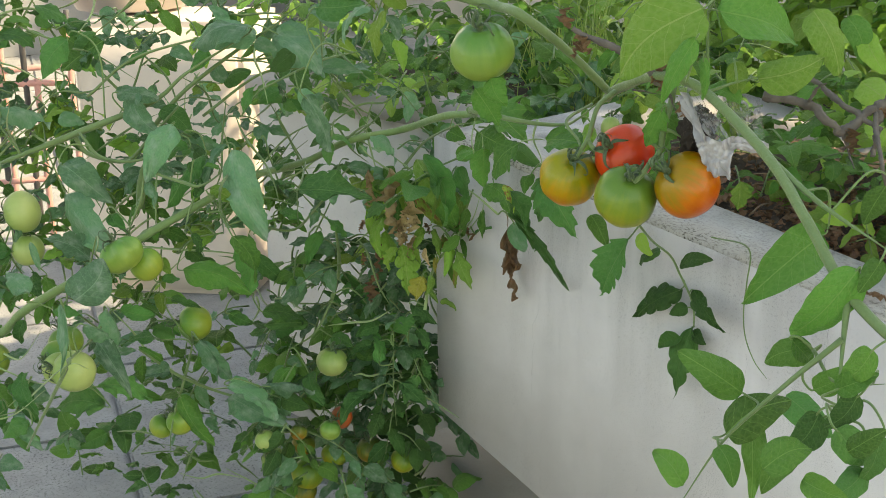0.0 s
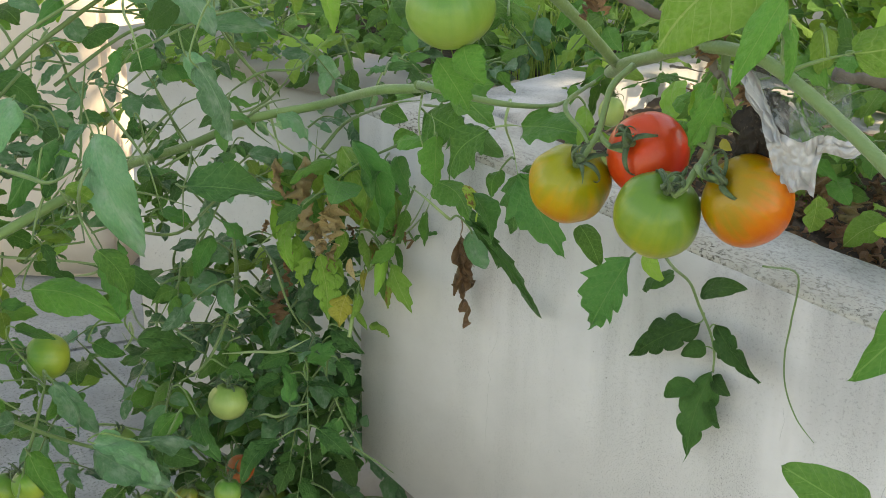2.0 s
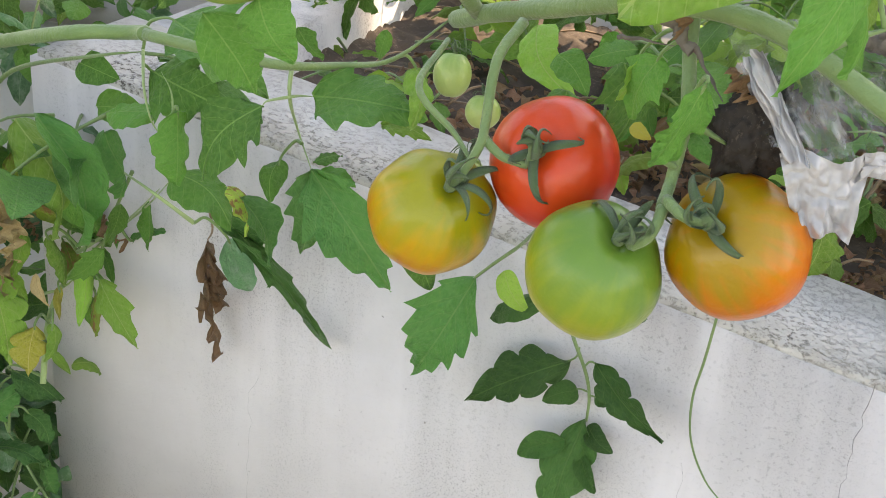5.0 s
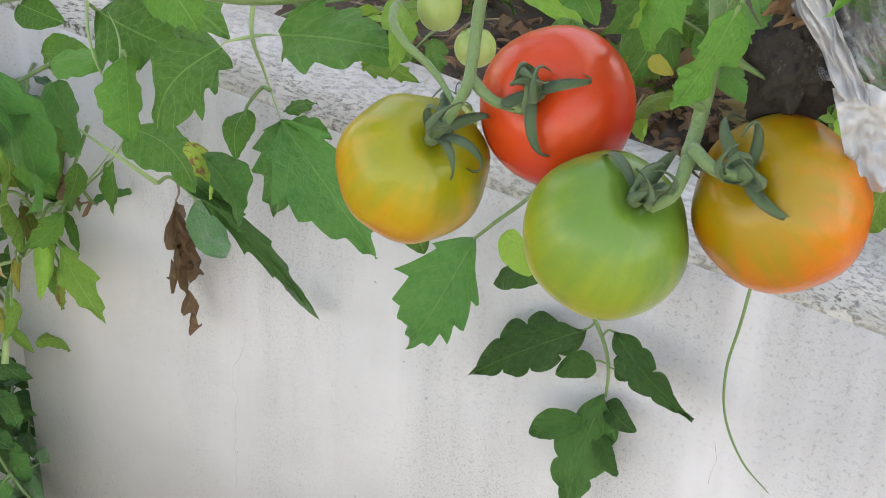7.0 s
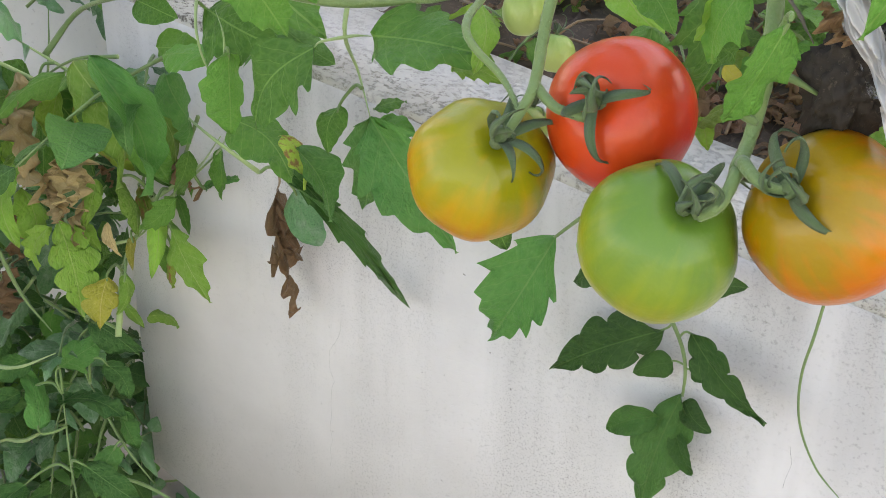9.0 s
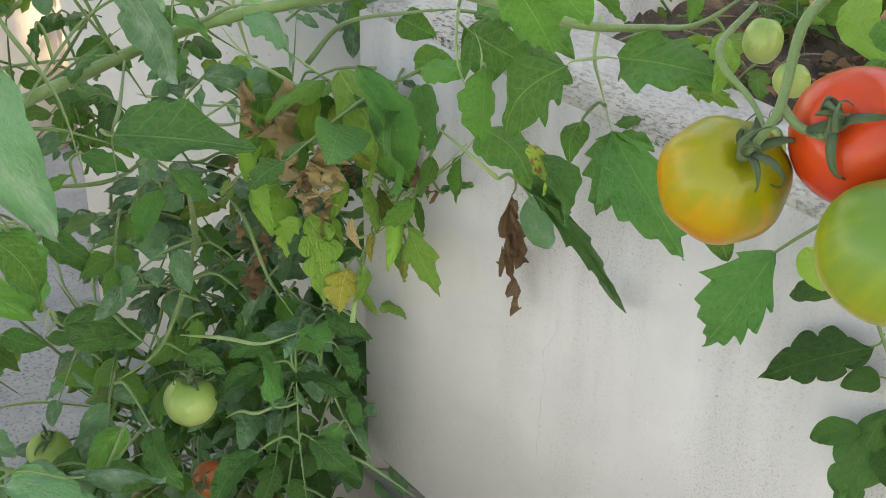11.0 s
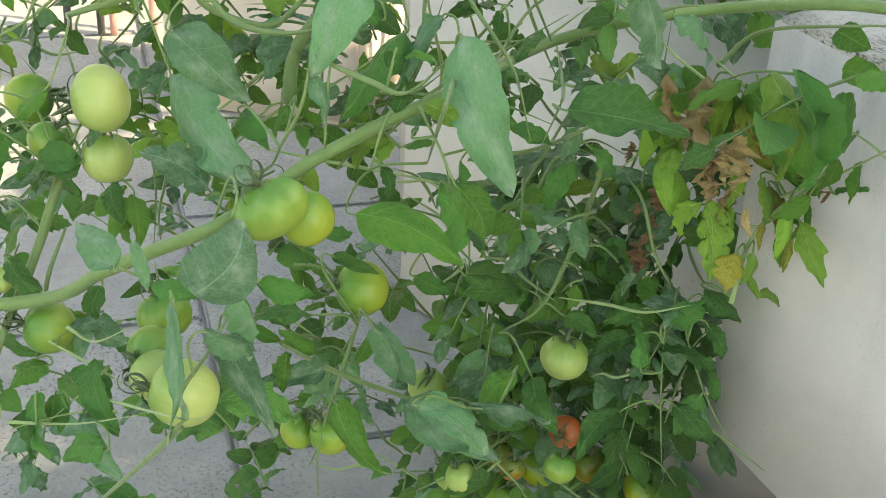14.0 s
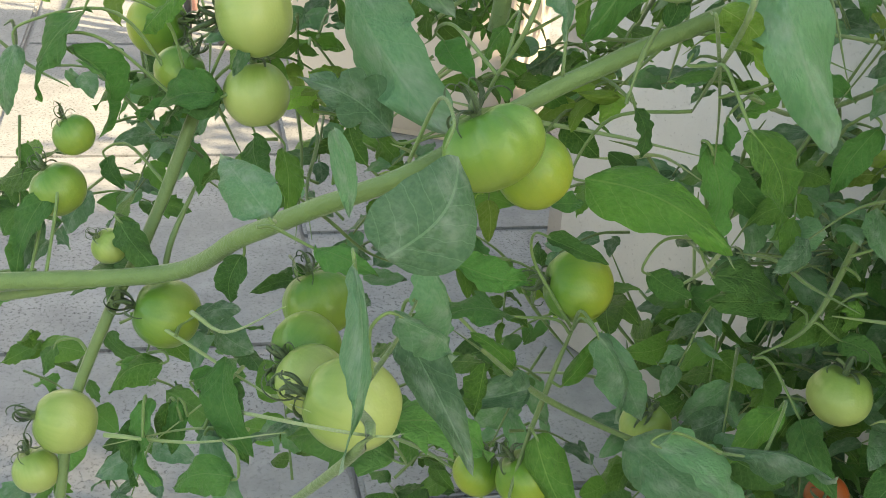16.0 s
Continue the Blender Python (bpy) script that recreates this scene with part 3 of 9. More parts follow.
def sloped_wall(bm, x0, x1, y0, y1, bottom, top, n=24, bevel=0.006):
    """A wall whose top and bottom edges slope along x."""
    rows = []
    for i in range(n + 1):
        x = x0 + (x1 - x0) * i / n
        rows.append([bm.verts.new((x, y, z)) for y, z in ((y0, bottom(x)), (y0, top(x)), (y1, top(x)), (y1, bottom(x)))])
    for a, b in zip(rows, rows[1:]):
        for k in range(4):
            bm.faces.new((a[k], a[(k + 1) % 4], b[(k + 1) % 4], b[k]))
    bm.faces.new(rows[0])
    bm.faces.new(rows[-1][::-1])
    if bevel:
        sharp = [e for e in bm.edges if len(e.link_faces) == 2 and e.calc_face_angle(0) > 0.7]
        bmesh.ops.bevel(bm, geom=sharp, offset=bevel, segments=3, affect="EDGES")
    bmesh.ops.recalc_face_normals(bm, faces=bm.faces)
    return bm


planter = thing("planter", "white painted concrete planter with a sloping weathered ledge", "planter", kind="structure")
bm = sloped_wall(bmesh.new(), -0.2, 1.5, 0.0, 0.125, lambda x: max(soffit_z(x), 0.0), lambda x: top_z(x) - 0.006)
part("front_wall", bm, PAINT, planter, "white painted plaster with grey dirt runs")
bm = sloped_wall(bmesh.new(), -0.196, 1.496, 0.004, 0.125, lambda x: top_z(x) - 0.012, top_z, 60, 0.004)
rng = random.Random(8)
for v in bm.verts:
    v.co.y += 0.0025 * noise.noise(v.co * 40)
    v.co.z += 0.0015 * noise.noise(v.co * 60)
part("ledge", bm, LEDGE, planter, "weathered grey concrete ledge flecked with black")
bm = box(bmesh.new(), -0.2, -0.08, 0.127, 0.62, 0.3, 0.825, 0.006)
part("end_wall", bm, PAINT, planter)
bm = sloped_wall(bmesh.new(), -0.2, 1.5, 0.622, 0.74, lambda x: 0.0, lambda x: top_z(x) - 0.03)
part("back_wall", bm, PLINTH, planter)
bm = box(bmesh.new(), -0.42, 1.5, 0.14, 0.6, 0.0, 0.22, 0.006)
part("plinth", bm, PLINTH, planter)

bm = bmesh.new()
bmesh.ops.create_grid(bm, x_segments=260, y_segments=90, size=0.5)
for v in bm.verts:
    x, y = 0.7 + v.co.x * 1.56, 0.374 + v.co.y * 0.49
    v.co = Vector((x, y, top_z(x) - 0.035 + 0.014 * noise.noise(Vector((x * 14, y * 14, 0))) + 0.010 * abs(noise.noise(Vector((x * 55, y * 55, 3)))) + 0.006 * noise.noise(Vector((x * 120, y * 120, 5)))))
soil = tagged(mesh_object("soil", bm, SOIL), "dark crumbly soil filling the planter", "soil", kind="structure")

# hairline cracks in the paint
def hairline(x, z0, z1, seed, wide=0.0002):
    rng = random.Random(seed)
    q, z = [], z0
    while z > z1:
        q.append((x, 0.0, z, rng.uniform(0.00005, wide)))
        x += rng.gauss(-0.0008, 0.0022)
        z -= rng.uniform(0.005, 0.012)
    return part("crack", tube(bmesh.new(), q, sides=4, steps=2, rough=0.5), JOINT, planter, "dark hairline crack")


hairline(0.455, 0.738, 0.568, 2, 0.00032)
hairline(0.008, 0.62, 0.468, 5, 0.00007)
hairline(0.345, 0.64, 0.60, 7)

# ---- surroundings ----
low_wall = thing("wall_low", "white plastered low wall behind the tomato plants", "wall", kind="structure")
part("wall_body", box(bmesh.new(), -1.12, -0.21, 0.34, 0.46, 0.0, 0.74, 0.008), OLDWHITE, low_wall)
part("wall_cap", box(bmesh.new(), -1.14, -0.21, 0.32, 0.48, 0.742, 0.78, 0.006), PLINTH, low_wall)

cream_block = thing("wall_cream", "sunlit cream plastered block with a worn top", "wall", kind="structure")
bm = box(bmesh.new(), -0.14, 0.36, -0.2, 0.2, 0.0, 0.80, 0.018)
bmesh.ops.subdivide_edges(bm, edges=bm.edges, cuts=6, use_grid_fill=True)
for v in bm.verts:
    v.co += Vector((noise.noise(v.co * 7), noise.noise(v.co * 7 + Vector((9, 0, 0))), 0.5 * noise.noise(v.co * 6))) * 0.008
bm.transform(Matrix.Translation((-2.2, 0.72, 0)) @ Matrix.Rotation(radians(36), 4, "Z"))
part("wall_body", bm, CREAM, cream_block)
far_wall = thing("wall_far", "pale plastered house wall beyond the yard", "wall", kind="structure")
part("wall_body", box(bmesh.new(), -7.2, -7.0, -6.0, 8.0, 0.0, 3.4), WHITE, far_wall)
part("wall_side", box(bmesh.new(), -7.0, 6.0, 5.0, 5.2, 0.0, 3.4), WHITE, far_wall)
# added out of view to keep the sun off planter, vines and near paving
house = thing("house", "unseen plastered house block added to shade the planter", "house", kind="structure")
part("wall_body", box(bmesh.new(), 2.4, 2.9, 0.4, 2.24, 0.0, 4.45, 0.02), WHITE, house)
bm = box(bmesh.new(), 2.75, 7.5, -0.85, 0.25, 0.0, 4.45, 0.02)
bm.transform(Matrix.Rotation(radians(36.9), 4, "Z"))
part("wall_rear", bm, WHITE, house)
part("roof_edge", box(bmesh.new(), 2.3, 3.0, 0.3, 2.28, 4.454, 4.6, 0.02), WHITE, house)
# raised panel, also added: shades the left paving, lets sun under to the shrub
part("balcony", box(bmesh.new(), 2.3, 2.5, 2.31, 4.1, 3.5, 4.45, 0.02), WHITE, house)

bed = thing("raised_bed", "dark soil bed behind the low wall", "flower bed", kind="structure")
part("bed_wall", box(bmesh.new(), -1.3, -0.21, 1.42, 1.5, 0.0, 0.70, 0.006), PLINTH, bed)
bm = bmesh.new()
bmesh.ops.create_grid(bm, x_segments=120, y_segments=80, size=0.5)
for v in bm.verts:
    x, y = -0.76 + v.co.x * 1.08, 0.95 + v.co.y * 0.93
    v.co = Vector((x, y, 0.70 + 0.02 * noise.noise(Vector((x * 9, y * 9, 1))) + 0.012 * abs(noise.noise(Vector((x * 50, y * 50, 3))))))
part("bed_soil", bm, SOIL, bed)
part("bed_fill", box(bmesh.new(), -1.3, -0.21, 0.485, 1.415, 0.0, 0.66), PLINTH, bed)

# ---- tomato plants ----
planter_plant = thing("tomato_plant", "green tomato plant trailing over the white planter wall", "tomato plant", "tomato plants", base=(0.15, 0.25, 0.74))
left_plant = thing("tomato_plant", "dense tomato plant with many unripe fruits beside the planter", "tomato plant", "tomato plants", base=(-0.45, 0.1, 0.0))
right_plant = thing("tomato_plant", "young tomato shoots with pale stems arching before the wall", "tomato plant", "tomato plants", base=(0.62, 0.2, 0.7))
leaf(planter_plant, (0.101, -0.098, 0.839), (0.165, -0.111, 0.775), "saw", "deep", (-0.08, -0.81, 0.58), 0.92, 41)
leaf(planter_plant, (0.101, -0.098, 0.839), (0.096, -0.102, 0.778), "saw", "deep", (0.13, -0.74, 0.66), 0.98, 42)
leaf(planter_plant, (0.098, -0.090, 0.840), (0.110, -0.076, 0.847), "plain", "green", (-0.31, -0.67, 0.68), 1.34, 43)
leaf(planter_plant, (0.104, -0.094, 0.836), (0.133, -0.099, 0.834), "round", "green", (0.50, -0.11, 0.86), 0.90, 44)
leaf(planter_plant, (0.093, -0.083, 0.881), (0.172, -0.089, 0.888), "saw", "green", (0.58, -0.44, 0.68), 1.22, 45)
leaf(planter_plant, (0.073, -0.110, 0.879), (0.030, -0.123, 0.824), "saw", "green", (0.29, -0.59, 0.76), 1.22, 46)
leaf(planter_plant, (-0.027, -0.083, 0.875), (0.037, -0.094, 0.865), "saw", "green", (-0.16, -0.82, 0.56), 1.40, 47)
leaf(planter_plant, (-0.022, -0.088, 0.849), (-0.062, -0.090, 0.843), "plain", "green", (-0.20, -0.37, 0.90), 1.71, 48)
leaf(planter_plant, (0.012, -0.112, 0.864), (0.013, -0.113, 0.812), "plain", "green", (0.43, -0.15, 0.89), 1.34, 49)
leaf(planter_plant, (-0.009, -0.088, 0.808), (0.040, -0.094, 0.785), "plain", "green", (0.62, -0.43, 0.65), 1.46, 50)
leaf(planter_plant, (-0.126, -0.068, 0.785), (-0.103, -0.054, 0.721), "plain", "green", (-0.08, -0.49, 0.87), 1.10, 51)
leaf(planter_plant, (0.058, -0.113, 0.815), (0.082, -0.099, 0.766), "slim", "deep", (0.33, -0.18, 0.93), 1.40, 52)
leaf(planter_plant, (0.017, -0.062, 0.755), (0.032, -0.055, 0.715), "round", "blue", (0.72, -0.41, 0.56), 1.00, 53)
leaf(planter_plant, (0.073, -0.088, 0.836), (0.077, -0.109, 0.818), "plain", "green", (0.26, -0.73, 0.63), 1.46, 56)
leaf(planter_plant, (0.052, -0.117, 0.823), (0.069, -0.106, 0.790), "plain", "dying", (0.49, -0.08, 0.87), 1.00, 57)
leaf(planter_plant, (0.296, -0.121, 0.951), (0.298, -0.120, 0.904), "saw", "green", (0.41, -0.52, 0.75), 1.46, 70)
leaf(planter_plant, (0.297, -0.114, 0.887), (0.319, -0.112, 0.901), "plain", "pale", (-0.04, -0.41, 0.91), 1.20, 71)
leaf(planter_plant, (0.297, -0.110, 0.889), (0.306, -0.122, 0.879), "plain", "pale", (-0.06, -0.53, 0.85), 1.40, 72)
leaf(planter_plant, (0.353, -0.196, 0.970), (0.337, -0.201, 0.926), "saw", "green", (0.73, -0.38, 0.56), 1.00, 73)
leaf(planter_plant, (0.292, -0.067, 0.900), (0.306, -0.073, 0.895), "round", "yellow", (-0.29, -0.76, 0.58), 0.80, 74)
leaf(planter_plant, (0.159, -0.077, 0.910), (0.174, -0.104, 0.887), "plain", "pale", (0.44, -0.26, 0.86), 1.00, 75)
leaf(planter_plant, (0.123, -0.044, 0.856), (0.158, -0.048, 0.857), "saw", "pale", (-0.12, -0.69, 0.72), 0.80, 76)
leaf(planter_plant, (0.210, -0.007, 0.930), (0.239, -0.038, 0.902), "plain", "pale", (-0.21, -0.64, 0.74), 1.34, 77)
leaf(planter_plant, (0.238, -0.051, 0.927), (0.261, -0.066, 0.913), "plain", "green", (-0.35, -0.54, 0.77), 1.59, 78)
leaf(planter_plant, (0.310, -0.141, 0.963), (0.302, -0.143, 0.934), "plain", "pale", (0.43, -0.09, 0.90), 1.22, 79)
leaf(planter_plant, (0.121, -0.038, 0.918), (0.116, -0.042, 0.898), "plain", "green", (0.30, -0.16, 0.94), 1.20, 80)
leaf(planter_plant, (0.126, -0.164, 0.950), (0.137, -0.157, 0.930), "plain", "green", (-0.35, -0.74, 0.58), 1.30, 81)
leaf(planter_plant, (0.418, -0.153, 0.974), (0.389, -0.177, 0.998), "plain", "green", (0.53, -0.15, 0.83), 1.40, 82)
leaf(planter_plant, (0.322, -0.152, 0.967), (0.310, -0.152, 0.932), "saw", "green", (-0.02, -0.38, 0.92), 1.71, 83)
leaf(planter_plant, (0.247, -0.053, 0.907), (0.236, -0.066, 0.858), "plain", "green", (0.22, -0.33, 0.92), 1.46, 84)
leaf(planter_plant, (0.144, -0.235, 0.984), (0.158, -0.224, 0.951), "plain", "green", (-0.01, -0.81, 0.59), 1.83, 85)
leaf(planter_plant, (0.102, -0.219, 0.966), (0.124, -0.200, 0.919), "saw", "green", (0.21, -0.78, 0.60), 1.22, 86)
leaf(planter_plant, (-0.013, -0.078, 0.910), (0.062, -0.086, 0.881), "saw", "green", (0.08, -0.31, 0.95), 1.46, 87)
leaf(planter_plant, (-0.096, -0.070, 0.864), (-0.065, -0.068, 0.857), "round", "green", (0.36, -0.77, 0.52), 1.10, 88)
leaf(planter_plant, (-0.087, -0.066, 0.833), (-0.052, -0.059, 0.834), "plain", "green", (-0.01, -0.85, 0.53), 1.59, 89)
leaf(planter_plant, (-0.187, -0.041, 0.782), (-0.125, -0.020, 0.698), "plain", "green", (0.14, -0.74, 0.65), 0.95, 282)
leaf(planter_plant, (-0.180, -0.014, 0.771), (-0.128, -0.014, 0.698), "plain", "green", (0.63, -0.22, 0.74), 1.00, 283)
leaf(planter_plant, (-0.155, -0.019, 0.702), (-0.112, -0.014, 0.704), "curled", "green", (0.53, 0.11, 0.84), 1.30, 284)
leaf(planter_plant, (-0.218, -0.052, 0.772), (-0.180, -0.041, 0.706), "plain", "green", (0.52, -0.31, 0.80), 1.05, 285)
leaf(planter_plant, (-0.193, -0.037, 0.767), (-0.160, -0.025, 0.705), "plain", "dying", (0.02, -0.65, 0.76), 0.90, 286)
leaf(planter_plant, (-0.183, -0.014, 0.766), (-0.150, -0.014, 0.773), "round", "green", (-0.07, -0.69, 0.72), 0.90, 287)
leaf(planter_plant, (-0.160, -0.014, 0.766), (-0.143, -0.014, 0.776), "plain", "green", (0.33, -0.36, 0.87), 1.30, 288)
leaf(planter_plant, (-0.079, -0.069, 0.817), (-0.062, -0.050, 0.767), "curled", "deep", (0.23, -0.72, 0.65), 1.20, 289)
leaf(planter_plant, (-0.177, -0.090, 0.690), (-0.151, -0.100, 0.621), "lobed", "pale", (0.62, -0.26, 0.74), 0.80, 290)
leaf(planter_plant, (-0.184, -0.092, 0.684), (-0.196, -0.106, 0.650), "saw", "pale", (0.07, -0.63, 0.77), 1.20, 291)
leaf(planter_plant, (-0.195, -0.065, 0.667), (-0.172, -0.060, 0.651), "plain", "green", (0.12, -0.26, 0.96), 1.20, 292)
leaf(planter_plant, (-0.231, -0.077, 0.717), (-0.203, -0.118, 0.681), "plain", "pale", (0.05, -0.36, 0.93), 0.90, 293)
leaf(planter_plant, (-0.237, -0.067, 0.720), (-0.253, -0.089, 0.702), "plain", "pale", (0.49, 0.10, 0.87), 0.90, 294)
leaf(planter_plant, (-0.177, -0.076, 0.683), (-0.157, -0.070, 0.661), "plain", "pale", (0.17, -0.37, 0.92), 0.90, 295)
leaf(planter_plant, (-0.152, -0.066, 0.685), (-0.139, -0.070, 0.661), "slim", "tan", (0.12, -0.73, 0.67), 1.00, 296)
leaf(planter_plant, (-0.109, -0.046, 0.683), (-0.066, -0.062, 0.642), "saw", "pale", (-0.03, -0.73, 0.68), 0.75, 297)
leaf(planter_plant, (-0.125, -0.042, 0.696), (-0.113, -0.067, 0.650), "slim", "pale", (0.37, -0.23, 0.90), 0.90, 298)
leaf(planter_plant, (-0.130, -0.015, 0.691), (-0.110, -0.024, 0.670), "slim", "green", (0.43, -0.22, 0.88), 1.10, 299)
leaf(planter_plant, (-0.122, -0.035, 0.661), (-0.122, -0.043, 0.625), "slim", "dying", (0.03, -0.36, 0.93), 0.90, 300)
leaf(planter_plant, (-0.133, -0.073, 0.650), (-0.127, -0.089, 0.625), "slim", "pale", (0.53, -0.09, 0.84), 1.30, 301)
leaf(planter_plant, (-0.144, -0.080, 0.648), (-0.135, -0.102, 0.617), "lobed", "yellow", (0.34, -0.07, 0.94), 1.20, 302)
leaf(planter_plant, (-0.130, -0.080, 0.630), (-0.114, -0.079, 0.613), "slim", "pale", (0.19, -0.74, 0.65), 1.20, 303)
leaf(planter_plant, (-0.139, -0.056, 0.673), (-0.129, -0.069, 0.654), "slim", "yellow", (0.71, -0.44, 0.54), 0.90, 305)
leaf(planter_plant, (-0.214, -0.080, 0.784), (-0.217, -0.082, 0.719), "shrunk", "tan", (0.56, -0.46, 0.69), 0.75, 306)
leaf(planter_plant, (-0.223, -0.075, 0.748), (-0.253, -0.087, 0.739), "shrunk", "tan", (-0.05, -0.67, 0.74), 0.45, 307)
leaf(planter_plant, (-0.182, -0.071, 0.741), (-0.177, -0.094, 0.686), "shrunk", "tan", (-0.11, -0.55, 0.83), 0.98, 308)
leaf(planter_plant, (-0.186, -0.077, 0.728), (-0.171, -0.093, 0.691), "shrunk", "tan", (0.05, -0.39, 0.92), 1.05, 309)
leaf(planter_plant, (-0.295, -0.064, 0.698), (-0.288, -0.080, 0.686), "shrunk", "dry", (0.59, -0.47, 0.66), 1.20, 310)
leaf(planter_plant, (-0.240, -0.111, 0.669), (-0.239, -0.109, 0.648), "shrunk", "dry", (0.48, -0.11, 0.87), 1.20, 311)
leaf(planter_plant, (-0.232, -0.088, 0.633), (-0.241, -0.097, 0.585), "shrunk", "dry", (0.52, 0.13, 0.84), 1.20, 312)
leaf(planter_plant, (-0.252, -0.072, 0.683), (-0.245, -0.081, 0.626), "shrunk", "dry", (0.44, -0.08, 0.89), 0.90, 313)
leaf(planter_plant, (-0.137, -0.014, 0.724), (-0.106, -0.014, 0.696), "shrunk", "dry", (0.51, -0.06, 0.86), 1.20, 314)
leaf(planter_plant, (-0.190, -0.032, 0.708), (-0.176, -0.034, 0.694), "shrunk", "dry", (0.08, -0.55, 0.83), 1.20, 315)
leaf(planter_plant, (-0.077, -0.023, 0.747), (-0.077, -0.022, 0.703), "slim", "green", (0.36, -0.19, 0.91), 0.90, 316)
leaf(planter_plant, (-0.097, -0.019, 0.708), (-0.071, -0.014, 0.724), "plain", "deep", (0.42, -0.04, 0.91), 1.10, 317)
leaf(planter_plant, (-0.178, -0.072, 0.593), (-0.136, -0.065, 0.581), "plain", "deep", (0.84, -0.03, 0.55), 1.10, 318)
leaf(planter_plant, (-0.250, -0.125, 0.799), (-0.233, -0.088, 0.787), "plain", "blue", (0.78, -0.30, 0.55), 1.10, 319)
leaf(planter_plant, (-0.233, -0.095, 0.791), (-0.231, -0.092, 0.753), "plain", "pale", (0.00, -0.85, 0.53), 0.90, 320)
vine(planter_plant, "petiole", [(-0.143, -0.078, 0.595, 0.0025), (-0.151, -0.057, 0.641, 0.0021), (-0.146, -0.038, 0.670, 0.0016), (-0.131, -0.013, 0.694, 0.0012), (-0.078, -0.026, 0.743, 0.0008), (-0.015, -0.084, 0.799, 0.0004)], STEM_PALE, seed=321)
vine(planter_plant, "petiole", [(-0.193, -0.034, 0.777, 0.0019), (-0.213, -0.046, 0.793, 0.0011), (-0.236, -0.065, 0.816, 0.0003)], STEM_PALE, seed=322)
vine(planter_plant, "petiole", [(-0.161, -0.055, 0.659, 0.0015), (-0.145, -0.046, 0.665, 0.0009), (-0.134, -0.034, 0.678, 0.0002)], STEM_PALE, seed=323)
vine(planter_plant, "stem", [(-0.006, -0.119, 0.912, 0.0039), (0.079, -0.111, 0.907, 0.0031), (0.108, -0.071, 0.901, 0.0022), (0.149, -0.088, 0.917, 0.0014), (0.179, -0.078, 0.944, 0.0006)], seed=324)
vine(planter_plant, "stem", [(-0.229, -0.035, 0.788, 0.0027), (-0.199, -0.020, 0.826, 0.0019), (-0.071, -0.083, 0.877, 0.0012), (-0.038, -0.080, 0.885, 0.0004)], seed=325)
vine(planter_plant, "truss_stem", [(0.063, -0.215, 1.070, 0.0064), (0.121, -0.200, 1.059, 0.0060), (0.171, -0.212, 1.053, 0.0056), (0.190, -0.150, 1.005, 0.0048), (0.205, -0.100, 0.957, 0.0046)], seed=326)
vine(planter_plant, "truss_stem", [(0.245, -0.139, 0.968, 0.0031), (0.242, -0.165, 0.954, 0.0028), (0.245, -0.183, 0.925, 0.0026), (0.246, -0.192, 0.916, 0.0024), (0.238, -0.199, 0.897, 0.0022)], seed=328)
vine(planter_plant, "truss_stem", [(0.245, -0.186, 0.920, 0.0026), (0.257, -0.189, 0.913, 0.0023), (0.271, -0.187, 0.910, 0.0021)], seed=329)
vine(planter_plant, "truss_stem", [(0.196, -0.120, 0.945, 0.0016), (0.203, -0.173, 0.934, 0.0020), (0.227, -0.181, 0.917, 0.0016), (0.240, -0.192, 0.911, 0.0010), (0.243, -0.194, 0.906, 0.0003)], seed=330)
vine(planter_plant, "truss_stem", [(0.334, -0.152, 1.000, 0.0036), (0.337, -0.159, 0.973, 0.0036), (0.344, -0.180, 0.950, 0.0034), (0.343, -0.186, 0.921, 0.0031), (0.344, -0.205, 0.911, 0.0030)], seed=331)
vine(planter_plant, "truss_stem", [(0.345, -0.203, 0.915, 0.0030), (0.357, -0.214, 0.913, 0.0025), (0.366, -0.207, 0.909, 0.0021)], seed=332)
vine(planter_plant, "truss_stem", [(0.345, -0.205, 0.912, 0.0030), (0.343, -0.216, 0.901, 0.0025), (0.335, -0.216, 0.893, 0.0021)], seed=333)
vine(planter_plant, "stem", [(0.343, -0.184, 0.943, 0.0026), (0.352, -0.180, 0.944, 0.0019), (0.364, -0.176, 0.938, 0.0008)], seed=334, sides=7)
vine(planter_plant, "stem", [(0.344, -0.186, 0.925, 0.0020), (0.338, -0.192, 0.930, 0.0016), (0.333, -0.196, 0.936, 0.0006)], seed=335, sides=7)
vine(planter_plant, "petiole", [(0.079, -0.084, 0.905, 0.0018), (0.084, -0.097, 0.884, 0.0013), (0.079, -0.077, 0.855, 0.0008), (0.101, -0.098, 0.839, 0.0003)], STEM_PALE, seed=334)
vine(planter_plant, "petiole", [(0.084, -0.097, 0.883, 0.0012), (0.074, -0.106, 0.881, 0.0007), (0.073, -0.111, 0.879, 0.0002)], STEM_PALE, seed=335)
vine(planter_plant, "petiole", [(0.084, -0.097, 0.883, 0.0012), (0.089, -0.091, 0.883, 0.0007), (0.093, -0.083, 0.881, 0.0002)], STEM_PALE, seed=336)
vine(planter_plant, "petiole", [(0.006, -0.108, 0.860, 0.0009), (0.002, -0.104, 0.872, 0.0005), (-0.018, -0.086, 0.877, 0.0001)], STEM_PALE, seed=337)
vine(planter_plant, "petiole", [(-0.036, -0.080, 0.887, 0.0012), (-0.020, -0.102, 0.868, 0.0009), (-0.014, -0.100, 0.843, 0.0005), (0.007, -0.099, 0.832, 0.0002)], STEM_PALE, seed=342)
